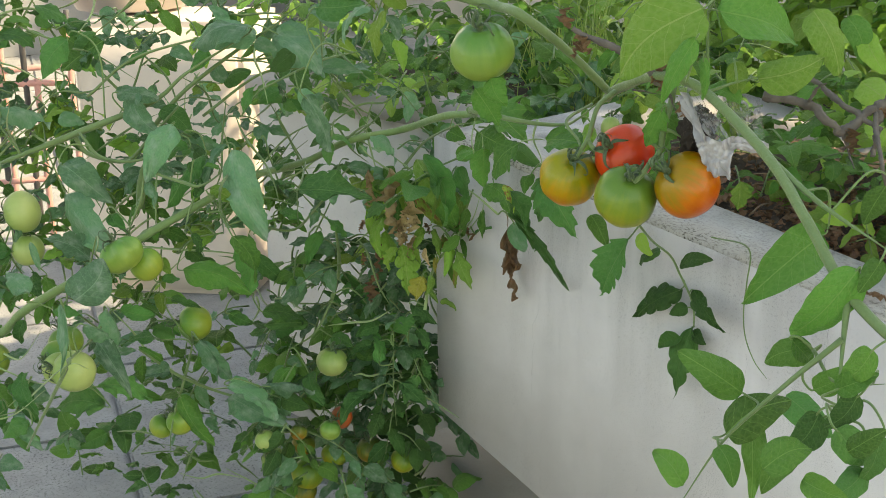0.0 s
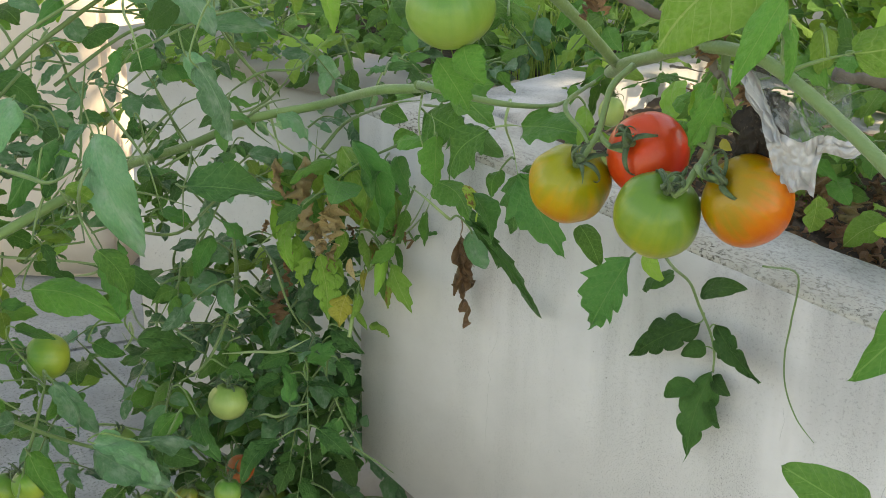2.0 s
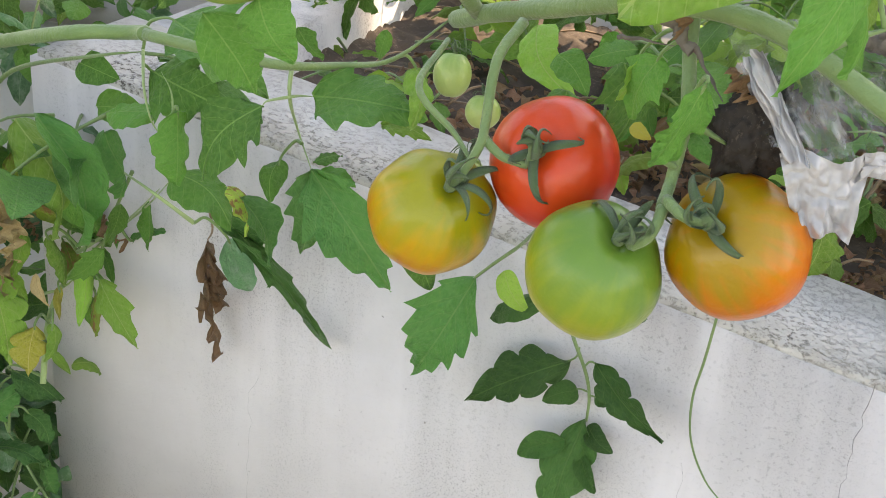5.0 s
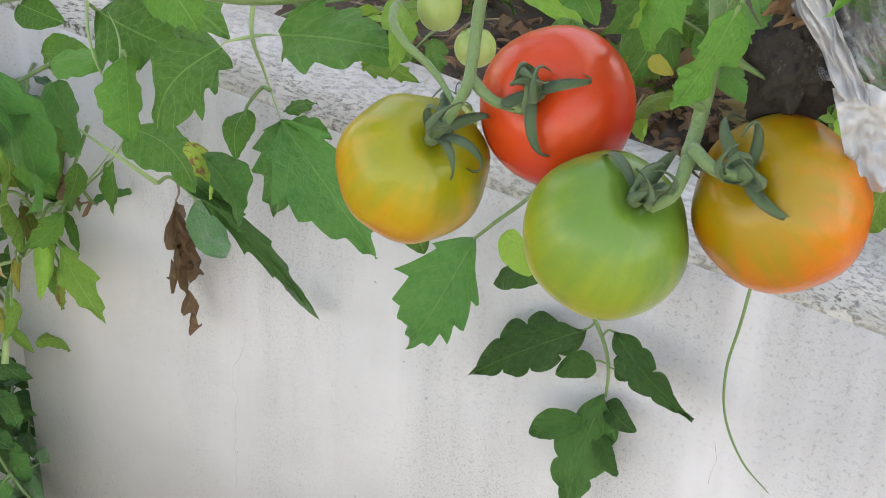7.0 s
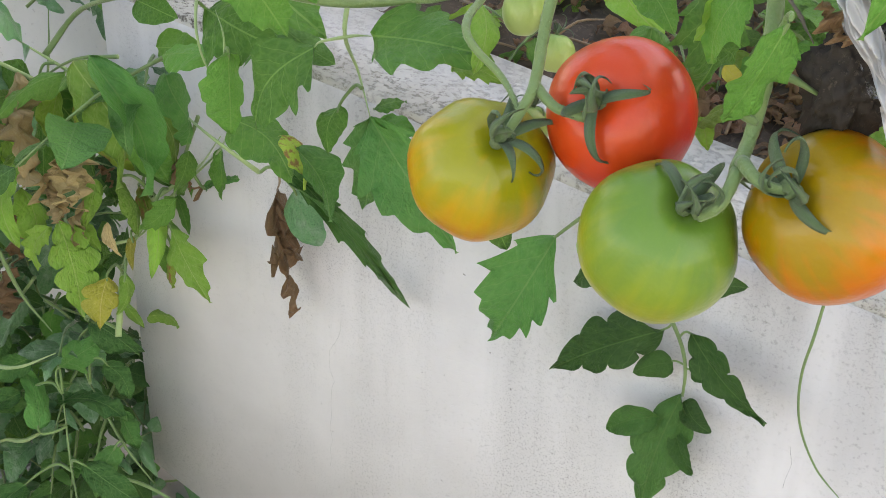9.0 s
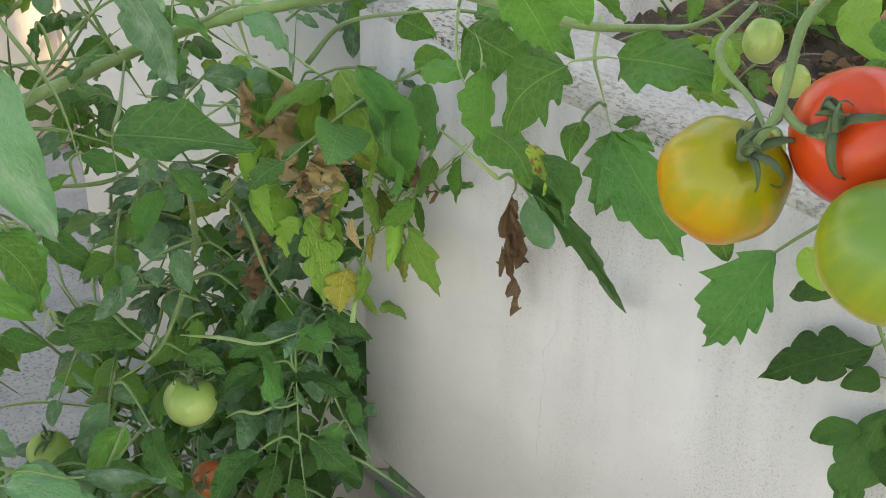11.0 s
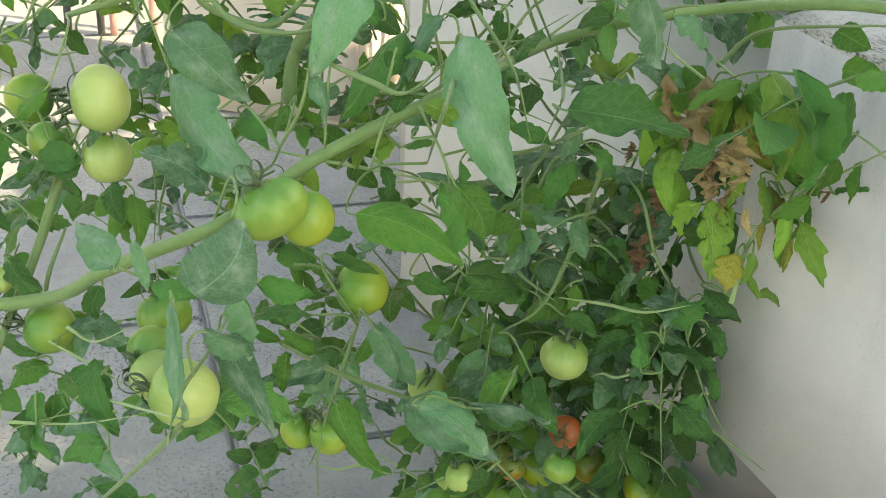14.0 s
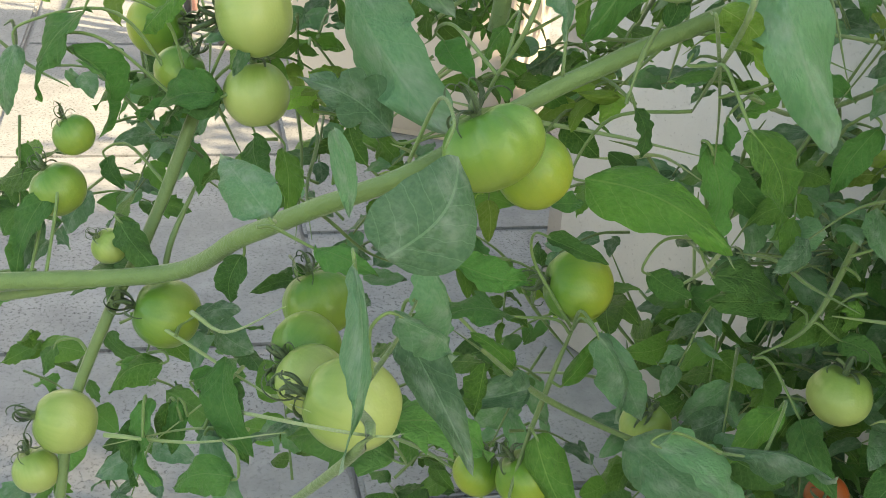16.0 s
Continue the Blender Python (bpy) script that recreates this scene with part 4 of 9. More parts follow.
vine(planter_plant, "petiole", [(-0.146, -0.024, 0.687, 0.0019), (-0.096, -0.029, 0.727, 0.0011), (-0.027, -0.079, 0.789, 0.0003)], STEM_PALE, seed=343)
vine(planter_plant, "petiole", [(-0.010, -0.063, 0.761, 0.0017), (-0.047, -0.073, 0.786, 0.0010), (-0.141, -0.008, 0.769, 0.0003)], STEM_PALE, seed=344)
leaf(planter_plant, (-0.226, -0.077, 0.699), (-0.204, -0.091, 0.650), "saw", "pale", (0.48, 0.10, 0.87), 1.00, 359)
leaf(planter_plant, (-0.173, -0.052, 0.709), (-0.167, -0.076, 0.681), "plain", "pale", (0.62, -0.32, 0.71), 1.00, 360)
leaf(planter_plant, (-0.155, -0.046, 0.708), (-0.133, -0.054, 0.675), "slim", "pale", (0.59, 0.04, 0.81), 1.20, 361)
leaf(planter_plant, (-0.198, -0.054, 0.775), (-0.196, -0.067, 0.727), "plain", "pale", (0.21, -0.26, 0.94), 0.90, 362)
leaf(planter_plant, (-0.153, -0.014, 0.764), (-0.119, -0.014, 0.715), "plain", "pale", (0.65, -0.14, 0.75), 1.00, 363)
leaf(planter_plant, (-0.257, -0.062, 0.761), (-0.260, -0.064, 0.701), "plain", "green", (0.45, -0.30, 0.84), 1.00, 364)
leaf(planter_plant, (-0.235, -0.041, 0.740), (-0.229, -0.056, 0.692), "plain", "green", (0.19, -0.58, 0.79), 1.00, 365)
leaf(planter_plant, (-0.196, -0.019, 0.772), (-0.202, -0.024, 0.729), "plain", "green", (0.44, -0.70, 0.56), 1.10, 366)
leaf(planter_plant, (-0.165, -0.017, 0.689), (-0.135, -0.031, 0.660), "plain", "dying", (0.81, -0.08, 0.59), 1.00, 367)
vine(planter_plant, "petiole", [(-0.030, -0.088, 0.880, 0.0013), (-0.030, -0.085, 0.878, 0.0012), (-0.028, -0.083, 0.875, 0.0010), (-0.021, -0.084, 0.874, 0.0008)], seed=47, sides=6)
vine(planter_plant, "petiole", [(-0.016, -0.100, 0.850, 0.0013), (-0.016, -0.094, 0.852, 0.0012), (-0.021, -0.088, 0.850, 0.0010), (-0.028, -0.089, 0.848, 0.0008)], seed=48, sides=6)
vine(planter_plant, "petiole", [(0.006, -0.108, 0.860, 0.0013), (0.009, -0.110, 0.865, 0.0012), (0.012, -0.112, 0.865, 0.0010), (0.012, -0.112, 0.858, 0.0008)], seed=49, sides=6)
vine(planter_plant, "petiole", [(-0.015, -0.084, 0.799, 0.0013), (-0.015, -0.085, 0.806, 0.0012), (-0.010, -0.087, 0.809, 0.0010), (-0.004, -0.088, 0.806, 0.0008)], seed=50, sides=6)
vine(planter_plant, "petiole", [(-0.010, -0.063, 0.761, 0.0013), (0.001, -0.064, 0.768, 0.0012), (0.016, -0.063, 0.758, 0.0010), (0.019, -0.061, 0.749, 0.0008)], seed=53, sides=6)
vine(planter_plant, "petiole", [(0.087, -0.085, 0.849, 0.0013), (0.080, -0.082, 0.848, 0.0012), (0.073, -0.086, 0.838, 0.0010), (0.074, -0.092, 0.833, 0.0008)], seed=56, sides=6)
vine(planter_plant, "petiole", [(0.343, -0.178, 0.952, 0.0013), (0.350, -0.186, 0.970, 0.0012), (0.354, -0.196, 0.973, 0.0010), (0.351, -0.197, 0.964, 0.0008)], seed=73, sides=6)
vine(planter_plant, "petiole", [(0.152, -0.087, 0.919, 0.0013), (0.154, -0.080, 0.918, 0.0012), (0.158, -0.076, 0.911, 0.0010), (0.161, -0.081, 0.906, 0.0008)], seed=75, sides=6)
vine(planter_plant, "petiole", [(0.337, -0.159, 0.973, 0.0013), (0.326, -0.150, 0.981, 0.0012), (0.311, -0.141, 0.967, 0.0010), (0.308, -0.141, 0.957, 0.0008)], seed=79, sides=6)
vine(planter_plant, "petiole", [(0.337, -0.159, 0.973, 0.0013), (0.331, -0.155, 0.977, 0.0012), (0.322, -0.152, 0.969, 0.0010), (0.320, -0.152, 0.961, 0.0008)], seed=83, sides=6)
vine(planter_plant, "petiole", [(-0.036, -0.080, 0.887, 0.0013), (-0.032, -0.078, 0.905, 0.0012), (-0.017, -0.078, 0.911, 0.0010), (-0.008, -0.079, 0.908, 0.0008)], seed=87, sides=6)
vine(planter_plant, "petiole", [(-0.195, -0.035, 0.778, 0.0013), (-0.192, -0.039, 0.783, 0.0012), (-0.188, -0.041, 0.782, 0.0010), (-0.184, -0.040, 0.777, 0.0008)], seed=282, sides=6)
vine(planter_plant, "petiole", [(-0.193, -0.034, 0.777, 0.0013), (-0.190, -0.024, 0.782, 0.0012), (-0.182, -0.014, 0.774, 0.0010), (-0.177, -0.014, 0.766, 0.0008)], seed=283, sides=6)
vine(planter_plant, "petiole", [(-0.146, -0.024, 0.687, 0.0013), (-0.155, -0.022, 0.697, 0.0012), (-0.157, -0.019, 0.702, 0.0010), (-0.149, -0.019, 0.702, 0.0008)], seed=284, sides=6)
vine(planter_plant, "petiole", [(-0.209, -0.044, 0.790, 0.0013), (-0.216, -0.049, 0.788, 0.0012), (-0.219, -0.053, 0.774, 0.0010), (-0.215, -0.051, 0.767, 0.0008)], seed=285, sides=6)
vine(planter_plant, "petiole", [(-0.193, -0.034, 0.777, 0.0013), (-0.194, -0.036, 0.776, 0.0012), (-0.194, -0.037, 0.768, 0.0010), (-0.190, -0.036, 0.762, 0.0008)], seed=286, sides=6)
vine(planter_plant, "petiole", [(-0.193, -0.034, 0.777, 0.0013), (-0.194, -0.024, 0.773, 0.0012), (-0.186, -0.014, 0.766, 0.0010), (-0.178, -0.014, 0.767, 0.0008)], seed=287, sides=6)
vine(planter_plant, "petiole", [(-0.141, -0.008, 0.769, 0.0013), (-0.155, -0.011, 0.767, 0.0012), (-0.162, -0.014, 0.764, 0.0010), (-0.155, -0.014, 0.769, 0.0008)], seed=288, sides=6)
vine(planter_plant, "petiole", [(-0.134, -0.034, 0.678, 0.0013), (-0.127, -0.038, 0.689, 0.0012), (-0.112, -0.045, 0.685, 0.0010), (-0.105, -0.048, 0.679, 0.0008)], seed=297, sides=6)
vine(planter_plant, "petiole", [(-0.128, -0.026, 0.702, 0.0013), (-0.128, -0.032, 0.704, 0.0012), (-0.126, -0.041, 0.698, 0.0010), (-0.124, -0.044, 0.691, 0.0008)], seed=298, sides=6)
vine(planter_plant, "petiole", [(-0.137, -0.037, 0.675, 0.0013), (-0.130, -0.035, 0.675, 0.0012), (-0.122, -0.035, 0.663, 0.0010), (-0.122, -0.036, 0.655, 0.0008)], seed=300, sides=6)
vine(planter_plant, "petiole", [(-0.151, -0.057, 0.641, 0.0013), (-0.143, -0.061, 0.654, 0.0012), (-0.134, -0.072, 0.652, 0.0010), (-0.132, -0.076, 0.645, 0.0008)], seed=301, sides=6)
vine(planter_plant, "petiole", [(-0.150, -0.058, 0.637, 0.0013), (-0.149, -0.066, 0.650, 0.0012), (-0.145, -0.079, 0.650, 0.0010), (-0.143, -0.083, 0.643, 0.0008)], seed=302, sides=6)
vine(planter_plant, "petiole", [(-0.147, -0.066, 0.620, 0.0013), (-0.143, -0.073, 0.632, 0.0012), (-0.132, -0.080, 0.632, 0.0010), (-0.126, -0.080, 0.626, 0.0008)], seed=303, sides=6)
vine(planter_plant, "petiole", [(-0.144, -0.045, 0.666, 0.0013), (-0.143, -0.049, 0.674, 0.0012), (-0.140, -0.056, 0.675, 0.0010), (-0.136, -0.059, 0.669, 0.0008)], seed=305, sides=6)
vine(planter_plant, "petiole", [(-0.107, -0.019, 0.716, 0.0013), (-0.104, -0.019, 0.712, 0.0012), (-0.098, -0.019, 0.707, 0.0010), (-0.092, -0.018, 0.711, 0.0008)], seed=317, sides=6)
vine(planter_plant, "petiole", [(-0.144, -0.076, 0.600, 0.0013), (-0.169, -0.076, 0.603, 0.0012), (-0.182, -0.073, 0.595, 0.0010), (-0.172, -0.071, 0.592, 0.0008)], seed=318, sides=6)
vine(planter_plant, "petiole", [(-0.142, -0.024, 0.691, 0.0013), (-0.153, -0.034, 0.709, 0.0012), (-0.157, -0.046, 0.711, 0.0010), (-0.152, -0.047, 0.703, 0.0008)], seed=361, sides=6)
vine(planter_plant, "petiole", [(-0.200, -0.038, 0.783, 0.0013), (-0.199, -0.045, 0.785, 0.0012), (-0.198, -0.053, 0.777, 0.0010), (-0.198, -0.055, 0.770, 0.0008)], seed=362, sides=6)
vine(planter_plant, "petiole", [(-0.141, -0.008, 0.769, 0.0013), (-0.149, -0.011, 0.771, 0.0012), (-0.154, -0.014, 0.765, 0.0010), (-0.150, -0.014, 0.759, 0.0008)], seed=363, sides=6)
vine(planter_plant, "petiole", [(-0.193, -0.034, 0.777, 0.0013), (-0.194, -0.026, 0.781, 0.0012), (-0.196, -0.019, 0.774, 0.0010), (-0.197, -0.020, 0.767, 0.0008)], seed=366, sides=6)
vine(planter_plant, "petiole", [(-0.146, -0.024, 0.687, 0.0013), (-0.159, -0.019, 0.694, 0.0012), (-0.167, -0.016, 0.691, 0.0010), (-0.161, -0.019, 0.685, 0.0008)], seed=367, sides=6)

# leaf hanging flat before the wall, its leaflets along one drooping stalk
vine(planter_plant, "leaf_stalk", [(0.285, -0.170, 0.850, 0.0016), (0.268, -0.095, 0.790, 0.0015), (0.264, -0.050, 0.759, 0.0014), (0.265, -0.030, 0.731, 0.0014), (0.273, -0.017, 0.700, 0.0013), (0.277, -0.014, 0.680, 0.0012), (0.277, -0.013, 0.660, 0.0010)], seed=339, sides=8)
for base, tip, shape, face, wide, seed in (
    ((0.262, -0.020, 0.708), (0.189, -0.024, 0.654), "lobed", (0.1, -0.95, 0.35), 0.66, 2),
    ((0.269, -0.016, 0.684), (0.246, -0.022, 0.672), "round", (0.1, -0.9, 0.4), 1.0, 3),
    ((0.279, -0.020, 0.712), (0.335, -0.032, 0.674), "lobed", (-0.15, -0.9, 0.4), 0.60, 4),
    ((0.281, -0.016, 0.683), (0.299, -0.022, 0.687), "round", (0.1, -0.9, 0.4), 1.1, 5),
    ((0.279, -0.014, 0.658), (0.300, -0.022, 0.646), "ovate", (0.2, -0.9, 0.3), 1.1, 6),
    ((0.277, -0.014, 0.662), (0.262, -0.026, 0.568), "lobed", (0.05, -0.95, 0.3), 0.64, 1),
    ((0.266, -0.022, 0.646), (0.234, -0.026, 0.625), "ovate", (0.1, -0.95, 0.3), 0.95, 8),
    ((0.276, -0.016, 0.634), (0.292, -0.020, 0.608), "ovate", (0.1, -0.95, 0.3), 0.8, 7),
    ((0.268, -0.034, 0.744), (0.311, -0.030, 0.759), "ovate", (0.1, -0.75, 0.6), 0.85, 4),
):
    # darkened leaf colour paints the shade below the fruit cluster
    leaf(planter_plant, base, tip, shape, "dark", face, wide, seed)
vine(planter_plant, "petiole", [(0.268, -0.024, 0.722, 0.0009), (0.266, -0.022, 0.713, 0.0008), (0.258, -0.021, 0.706, 0.0006)], seed=340, sides=6)
vine(planter_plant, "petiole", [(0.271, -0.018, 0.704, 0.0009), (0.276, -0.019, 0.711, 0.0008), (0.284, -0.021, 0.709, 0.0006)], seed=341, sides=6)
vine(planter_plant, "petiole", [(0.276, -0.014, 0.684, 0.0007), (0.269, -0.015, 0.685, 0.0006), (0.262, -0.018, 0.681, 0.0005)], seed=342, sides=6)
vine(planter_plant, "petiole", [(0.276, -0.014, 0.682, 0.0007), (0.281, -0.016, 0.683, 0.0006), (0.286, -0.018, 0.684, 0.0005)], seed=343, sides=6)

# withered tan leaves hanging among the yellowing ones
for base, tip, wide, seed in (((-0.198, -0.090, 0.799), (-0.178, -0.100, 0.708), 0.75, 3), ((-0.165, -0.085, 0.760), (-0.145, -0.102, 0.710), 1.1, 5), ((-0.160, -0.090, 0.752), (-0.160, -0.104, 0.712), 0.9, 1), ((-0.233, -0.100, 0.793), (-0.221, -0.112, 0.742), 0.8, 7), ((-0.170, -0.070, 0.700), (-0.175, -0.085, 0.650), 0.8, 8)):
    leaf(planter_plant, base, tip, "shrunk", "tan", (0.4, -0.7, 0.4), wide, seed)
leaf(planter_plant, (-0.104, -0.110, 0.838), (-0.055, -0.098, 0.752), "curled", "deep", (0.6, -0.6, 0.5), 0.8, 3)
leaf(planter_plant, (-0.130, -0.100, 0.825), (-0.090, -0.096, 0.745), "curled", "pale", (0.5, -0.7, 0.4), 0.9, 6)

# toothed leaf below the amber fruit
vine(planter_plant, "leaf_stalk", [(0.262, -0.120, 0.850, 0.0014), (0.231, -0.060, 0.804, 0.0013), (0.210, -0.048, 0.780, 0.0012), (0.196, -0.045, 0.764, 0.0010)], seed=344, sides=8)
leaf(planter_plant, (0.198, -0.045, 0.766), (0.159, -0.058, 0.683), "saw", "deep", (0.15, -0.85, 0.5), 1.0, 14)
leaf(planter_plant, (0.218, -0.050, 0.778), (0.238, -0.052, 0.752), "ovate", "pale", (0.2, -0.8, 0.55), 0.85, 5)
leaf(planter_plant, (0.243, -0.042, 0.759), (0.204, -0.040, 0.736), "ovate", "dark", (0.1, -0.6, 0.8), 0.75, 2)
leaf(planter_plant, (0.148, -0.060, 0.790), (0.172, -0.062, 0.754), "ovate", "green", (0.1, -0.8, 0.6), 1.0, 3)

# narrow leaf and a withered one hanging against the wall
leaf(planter_plant, (0.018, -0.066, 0.768), (0.074, -0.014, 0.660), "saw", "dark", (0.75, -0.6, 0.25), 0.24, 13)
leaf(planter_plant, (0.006, -0.068, 0.782), (0.050, -0.045, 0.722), "curled", "deep", (0.6, -0.5, 0.5), 0.62, 4)
leaf(planter_plant, (-0.015, -0.040, 0.735), (-0.024, -0.013, 0.626), "shrunk", "dry", (0.28, -0.67, 0.69), 0.44, 56)
leaf(planter_plant, (-0.011, -0.044, 0.732), (-0.017, -0.026, 0.665), "shrunk", "dry", (0.6, -0.5, 0.4), 0.46, 3)
vine(planter_plant, "petiole", [(0.004, -0.070, 0.790, 0.0012), (0.000, -0.055, 0.757, 0.0009), (-0.013, -0.042, 0.738, 0.0005)], DRYSTEM, seed=345, sides=6)
leaf(planter_plant, (-0.126, -0.062, 0.610), (-0.112, -0.040, 0.596), "slim", "pale", (0.3, -0.5, 0.8), 1.3, 4)
vine(planter_plant, "tendril", [(0.362, -0.110, 0.815, 0.0009), (0.354, -0.022, 0.781, 0.0010), (0.350, -0.015, 0.735, 0.0010), (0.346, -0.012, 0.700, 0.0009), (0.350, -0.012, 0.668, 0.0008), (0.364, -0.012, 0.640, 0.0007), (0.383, -0.012, 0.622, 0.0003)], seed=346, sides=7)

leaf(left_plant, (-0.226, -0.232, 0.790), (-0.148, -0.170, 0.789), "plain", "deep", (0.65, -0.16, 0.74), 1.00, 90)
leaf(left_plant, (-0.135, -0.282, 0.938), (-0.109, -0.262, 0.867), "plain", "blue", (0.45, -0.35, 0.82), 0.95, 91)
leaf(left_plant, (-0.286, -0.297, 0.846), (-0.200, -0.309, 0.752), "plain", "blue", (0.39, -0.61, 0.69), 0.95, 92)
leaf(left_plant, (-0.272, -0.343, 0.805), (-0.252, -0.322, 0.784), "plain", "pale", (0.04, -0.88, 0.47), 1.20, 93)
leaf(left_plant, (-0.337, -0.265, 0.692), (-0.325, -0.253, 0.615), "plain", "deep", (0.25, -0.14, 0.96), 1.20, 94)
leaf(left_plant, (-0.373, -0.333, 0.666), (-0.281, -0.289, 0.646), "plain", "green", (-0.02, -0.73, 0.69), 0.95, 95)
leaf(left_plant, (-0.369, -0.210, 0.658), (-0.341, -0.167, 0.610), "plain", "deep", (0.34, -0.77, 0.54), 0.90, 96)
leaf(left_plant, (-0.337, -0.339, 0.569), (-0.317, -0.318, 0.502), "slim", "blue", (0.72, -0.13, 0.68), 1.10, 97)
leaf(left_plant, (-0.345, -0.289, 0.463), (-0.246, -0.272, 0.455), "plain", "blue", (0.64, -0.36, 0.68), 1.20, 98)
leaf(left_plant, (-0.259, -0.290, 0.509), (-0.203, -0.238, 0.506), "curled", "blue", (0.07, -0.66, 0.75), 0.70, 99)
leaf(left_plant, (-0.328, -0.150, 0.547), (-0.350, -0.211, 0.559), "plain", "deep", (0.47, -0.53, 0.70), 1.10, 100)
leaf(left_plant, (-0.256, -0.077, 0.837), (-0.220, -0.046, 0.815), "curled", "blue", (0.23, -0.38, 0.89), 1.30, 101)
leaf(left_plant, (-0.260, -0.095, 0.784), (-0.235, -0.042, 0.770), "plain", "blue", (0.40, -0.60, 0.70), 1.00, 102)
leaf(left_plant, (-0.324, -0.219, 0.845), (-0.325, -0.223, 0.817), "plain", "deep", (-0.04, -0.81, 0.58), 1.00, 103)
leaf(left_plant, (-0.374, -0.309, 0.839), (-0.388, -0.350, 0.835), "plain", "deep", (0.18, -0.75, 0.64), 1.20, 104)
leaf(left_plant, (-0.368, -0.288, 0.826), (-0.349, -0.361, 0.784), "curled", "deep", (-0.02, -0.44, 0.90), 1.00, 105)
leaf(left_plant, (-0.353, -0.259, 0.838), (-0.334, -0.319, 0.800), "curled", "blue", (0.12, -0.86, 0.49), 1.00, 106)
leaf(left_plant, (-0.369, -0.333, 0.876), (-0.352, -0.393, 0.819), "plain", "blue", (0.64, 0.02, 0.77), 1.20, 107)
leaf(left_plant, (-0.316, -0.266, 0.816), (-0.305, -0.292, 0.797), "plain", "green", (0.11, -0.31, 0.94), 1.20, 108)
leaf(left_plant, (-0.321, -0.337, 0.831), (-0.326, -0.340, 0.817), "round", "deep", (0.53, -0.59, 0.62), 1.00, 109)
leaf(left_plant, (-0.329, -0.194, 0.795), (-0.335, -0.157, 0.815), "plain", "deep", (-0.04, -0.45, 0.89), 1.20, 110)
leaf(left_plant, (-0.266, -0.156, 0.726), (-0.245, -0.122, 0.696), "plain", "deep", (0.46, 0.07, 0.88), 1.00, 111)
leaf(left_plant, (-0.268, -0.135, 0.692), (-0.260, -0.108, 0.692), "round", "blue", (0.13, -0.46, 0.88), 0.80, 112)
leaf(left_plant, (-0.288, -0.149, 0.701), (-0.305, -0.162, 0.649), "plain", "deep", (0.53, -0.07, 0.85), 1.00, 113)
leaf(left_plant, (-0.326, -0.193, 0.734), (-0.294, -0.170, 0.721), "plain", "deep", (0.59, -0.08, 0.80), 1.20, 114)
leaf(left_plant, (-0.272, -0.053, 0.732), (-0.271, -0.075, 0.683), "plain", "pale", (0.40, -0.18, 0.90), 0.90, 115)
leaf(left_plant, (-0.297, -0.069, 0.596), (-0.259, -0.081, 0.566), "plain", "deep", (-0.00, -0.40, 0.92), 1.10, 116)
leaf(left_plant, (-0.230, -0.091, 0.552), (-0.249, -0.124, 0.539), "plain", "deep", (0.86, -0.08, 0.50), 1.20, 117)
leaf(left_plant, (-0.257, -0.093, 0.572), (-0.252, -0.110, 0.538), "plain", "deep", (0.49, 0.12, 0.87), 1.00, 118)
leaf(left_plant, (-0.208, -0.083, 0.546), (-0.171, -0.063, 0.577), "saw", "deep", (0.72, -0.40, 0.57), 1.00, 119)
leaf(left_plant, (-0.206, -0.114, 0.505), (-0.234, -0.094, 0.551), "plain", "deep", (0.82, -0.12, 0.56), 0.90, 120)
leaf(left_plant, (-0.206, -0.091, 0.519), (-0.146, -0.077, 0.522), "plain", "deep", (0.61, 0.07, 0.79), 1.00, 121)
leaf(left_plant, (-0.230, -0.105, 0.527), (-0.249, -0.141, 0.503), "plain", "deep", (0.01, -0.84, 0.54), 1.00, 122)
leaf(left_plant, (-0.165, -0.111, 0.486), (-0.116, -0.098, 0.457), "plain", "deep", (0.44, -0.24, 0.86), 1.00, 123)
leaf(left_plant, (-0.153, -0.085, 0.492), (-0.156, -0.111, 0.453), "plain", "deep", (0.37, -0.04, 0.93), 1.00, 124)
leaf(left_plant, (-0.207, -0.135, 0.464), (-0.205, -0.194, 0.438), "plain", "deep", (0.22, -0.84, 0.49), 1.00, 125)
leaf(left_plant, (-0.266, -0.200, 0.497), (-0.217, -0.217, 0.469), "plain", "deep", (-0.18, -0.55, 0.81), 1.10, 126)
leaf(left_plant, (-0.292, -0.134, 0.530), (-0.254, -0.126, 0.525), "plain", "deep", (-0.09, -0.53, 0.84), 1.30, 127)
leaf(left_plant, (-0.265, -0.227, 0.516), (-0.257, -0.273, 0.495), "plain", "green", (0.62, -0.02, 0.79), 1.10, 128)
leaf(left_plant, (-0.307, -0.105, 0.569), (-0.329, -0.114, 0.593), "plain", "deep", (0.78, -0.12, 0.61), 1.10, 129)
leaf(left_plant, (-0.170, -0.071, 0.557), (-0.147, -0.068, 0.530), "plain", "deep", (0.59, -0.29, 0.75), 1.30, 130)
leaf(left_plant, (-0.163, -0.068, 0.510), (-0.148, -0.067, 0.479), "plain", "deep", (0.52, 0.04, 0.85), 1.30, 131)
leaf(left_plant, (-0.187, -0.061, 0.576), (-0.145, -0.053, 0.567), "plain", "deep", (0.31, -0.41, 0.86), 1.20, 132)
leaf(left_plant, (-0.522, -0.425, 0.768), (-0.415, -0.439, 0.708), "plain", "blue", (0.11, -0.90, 0.43), 1.15, 133)
leaf(left_plant, (-0.289, -0.545, 0.693), (-0.291, -0.496, 0.738), "ovate", "blue", (0.75, -0.45, 0.5), 1.45, 134)
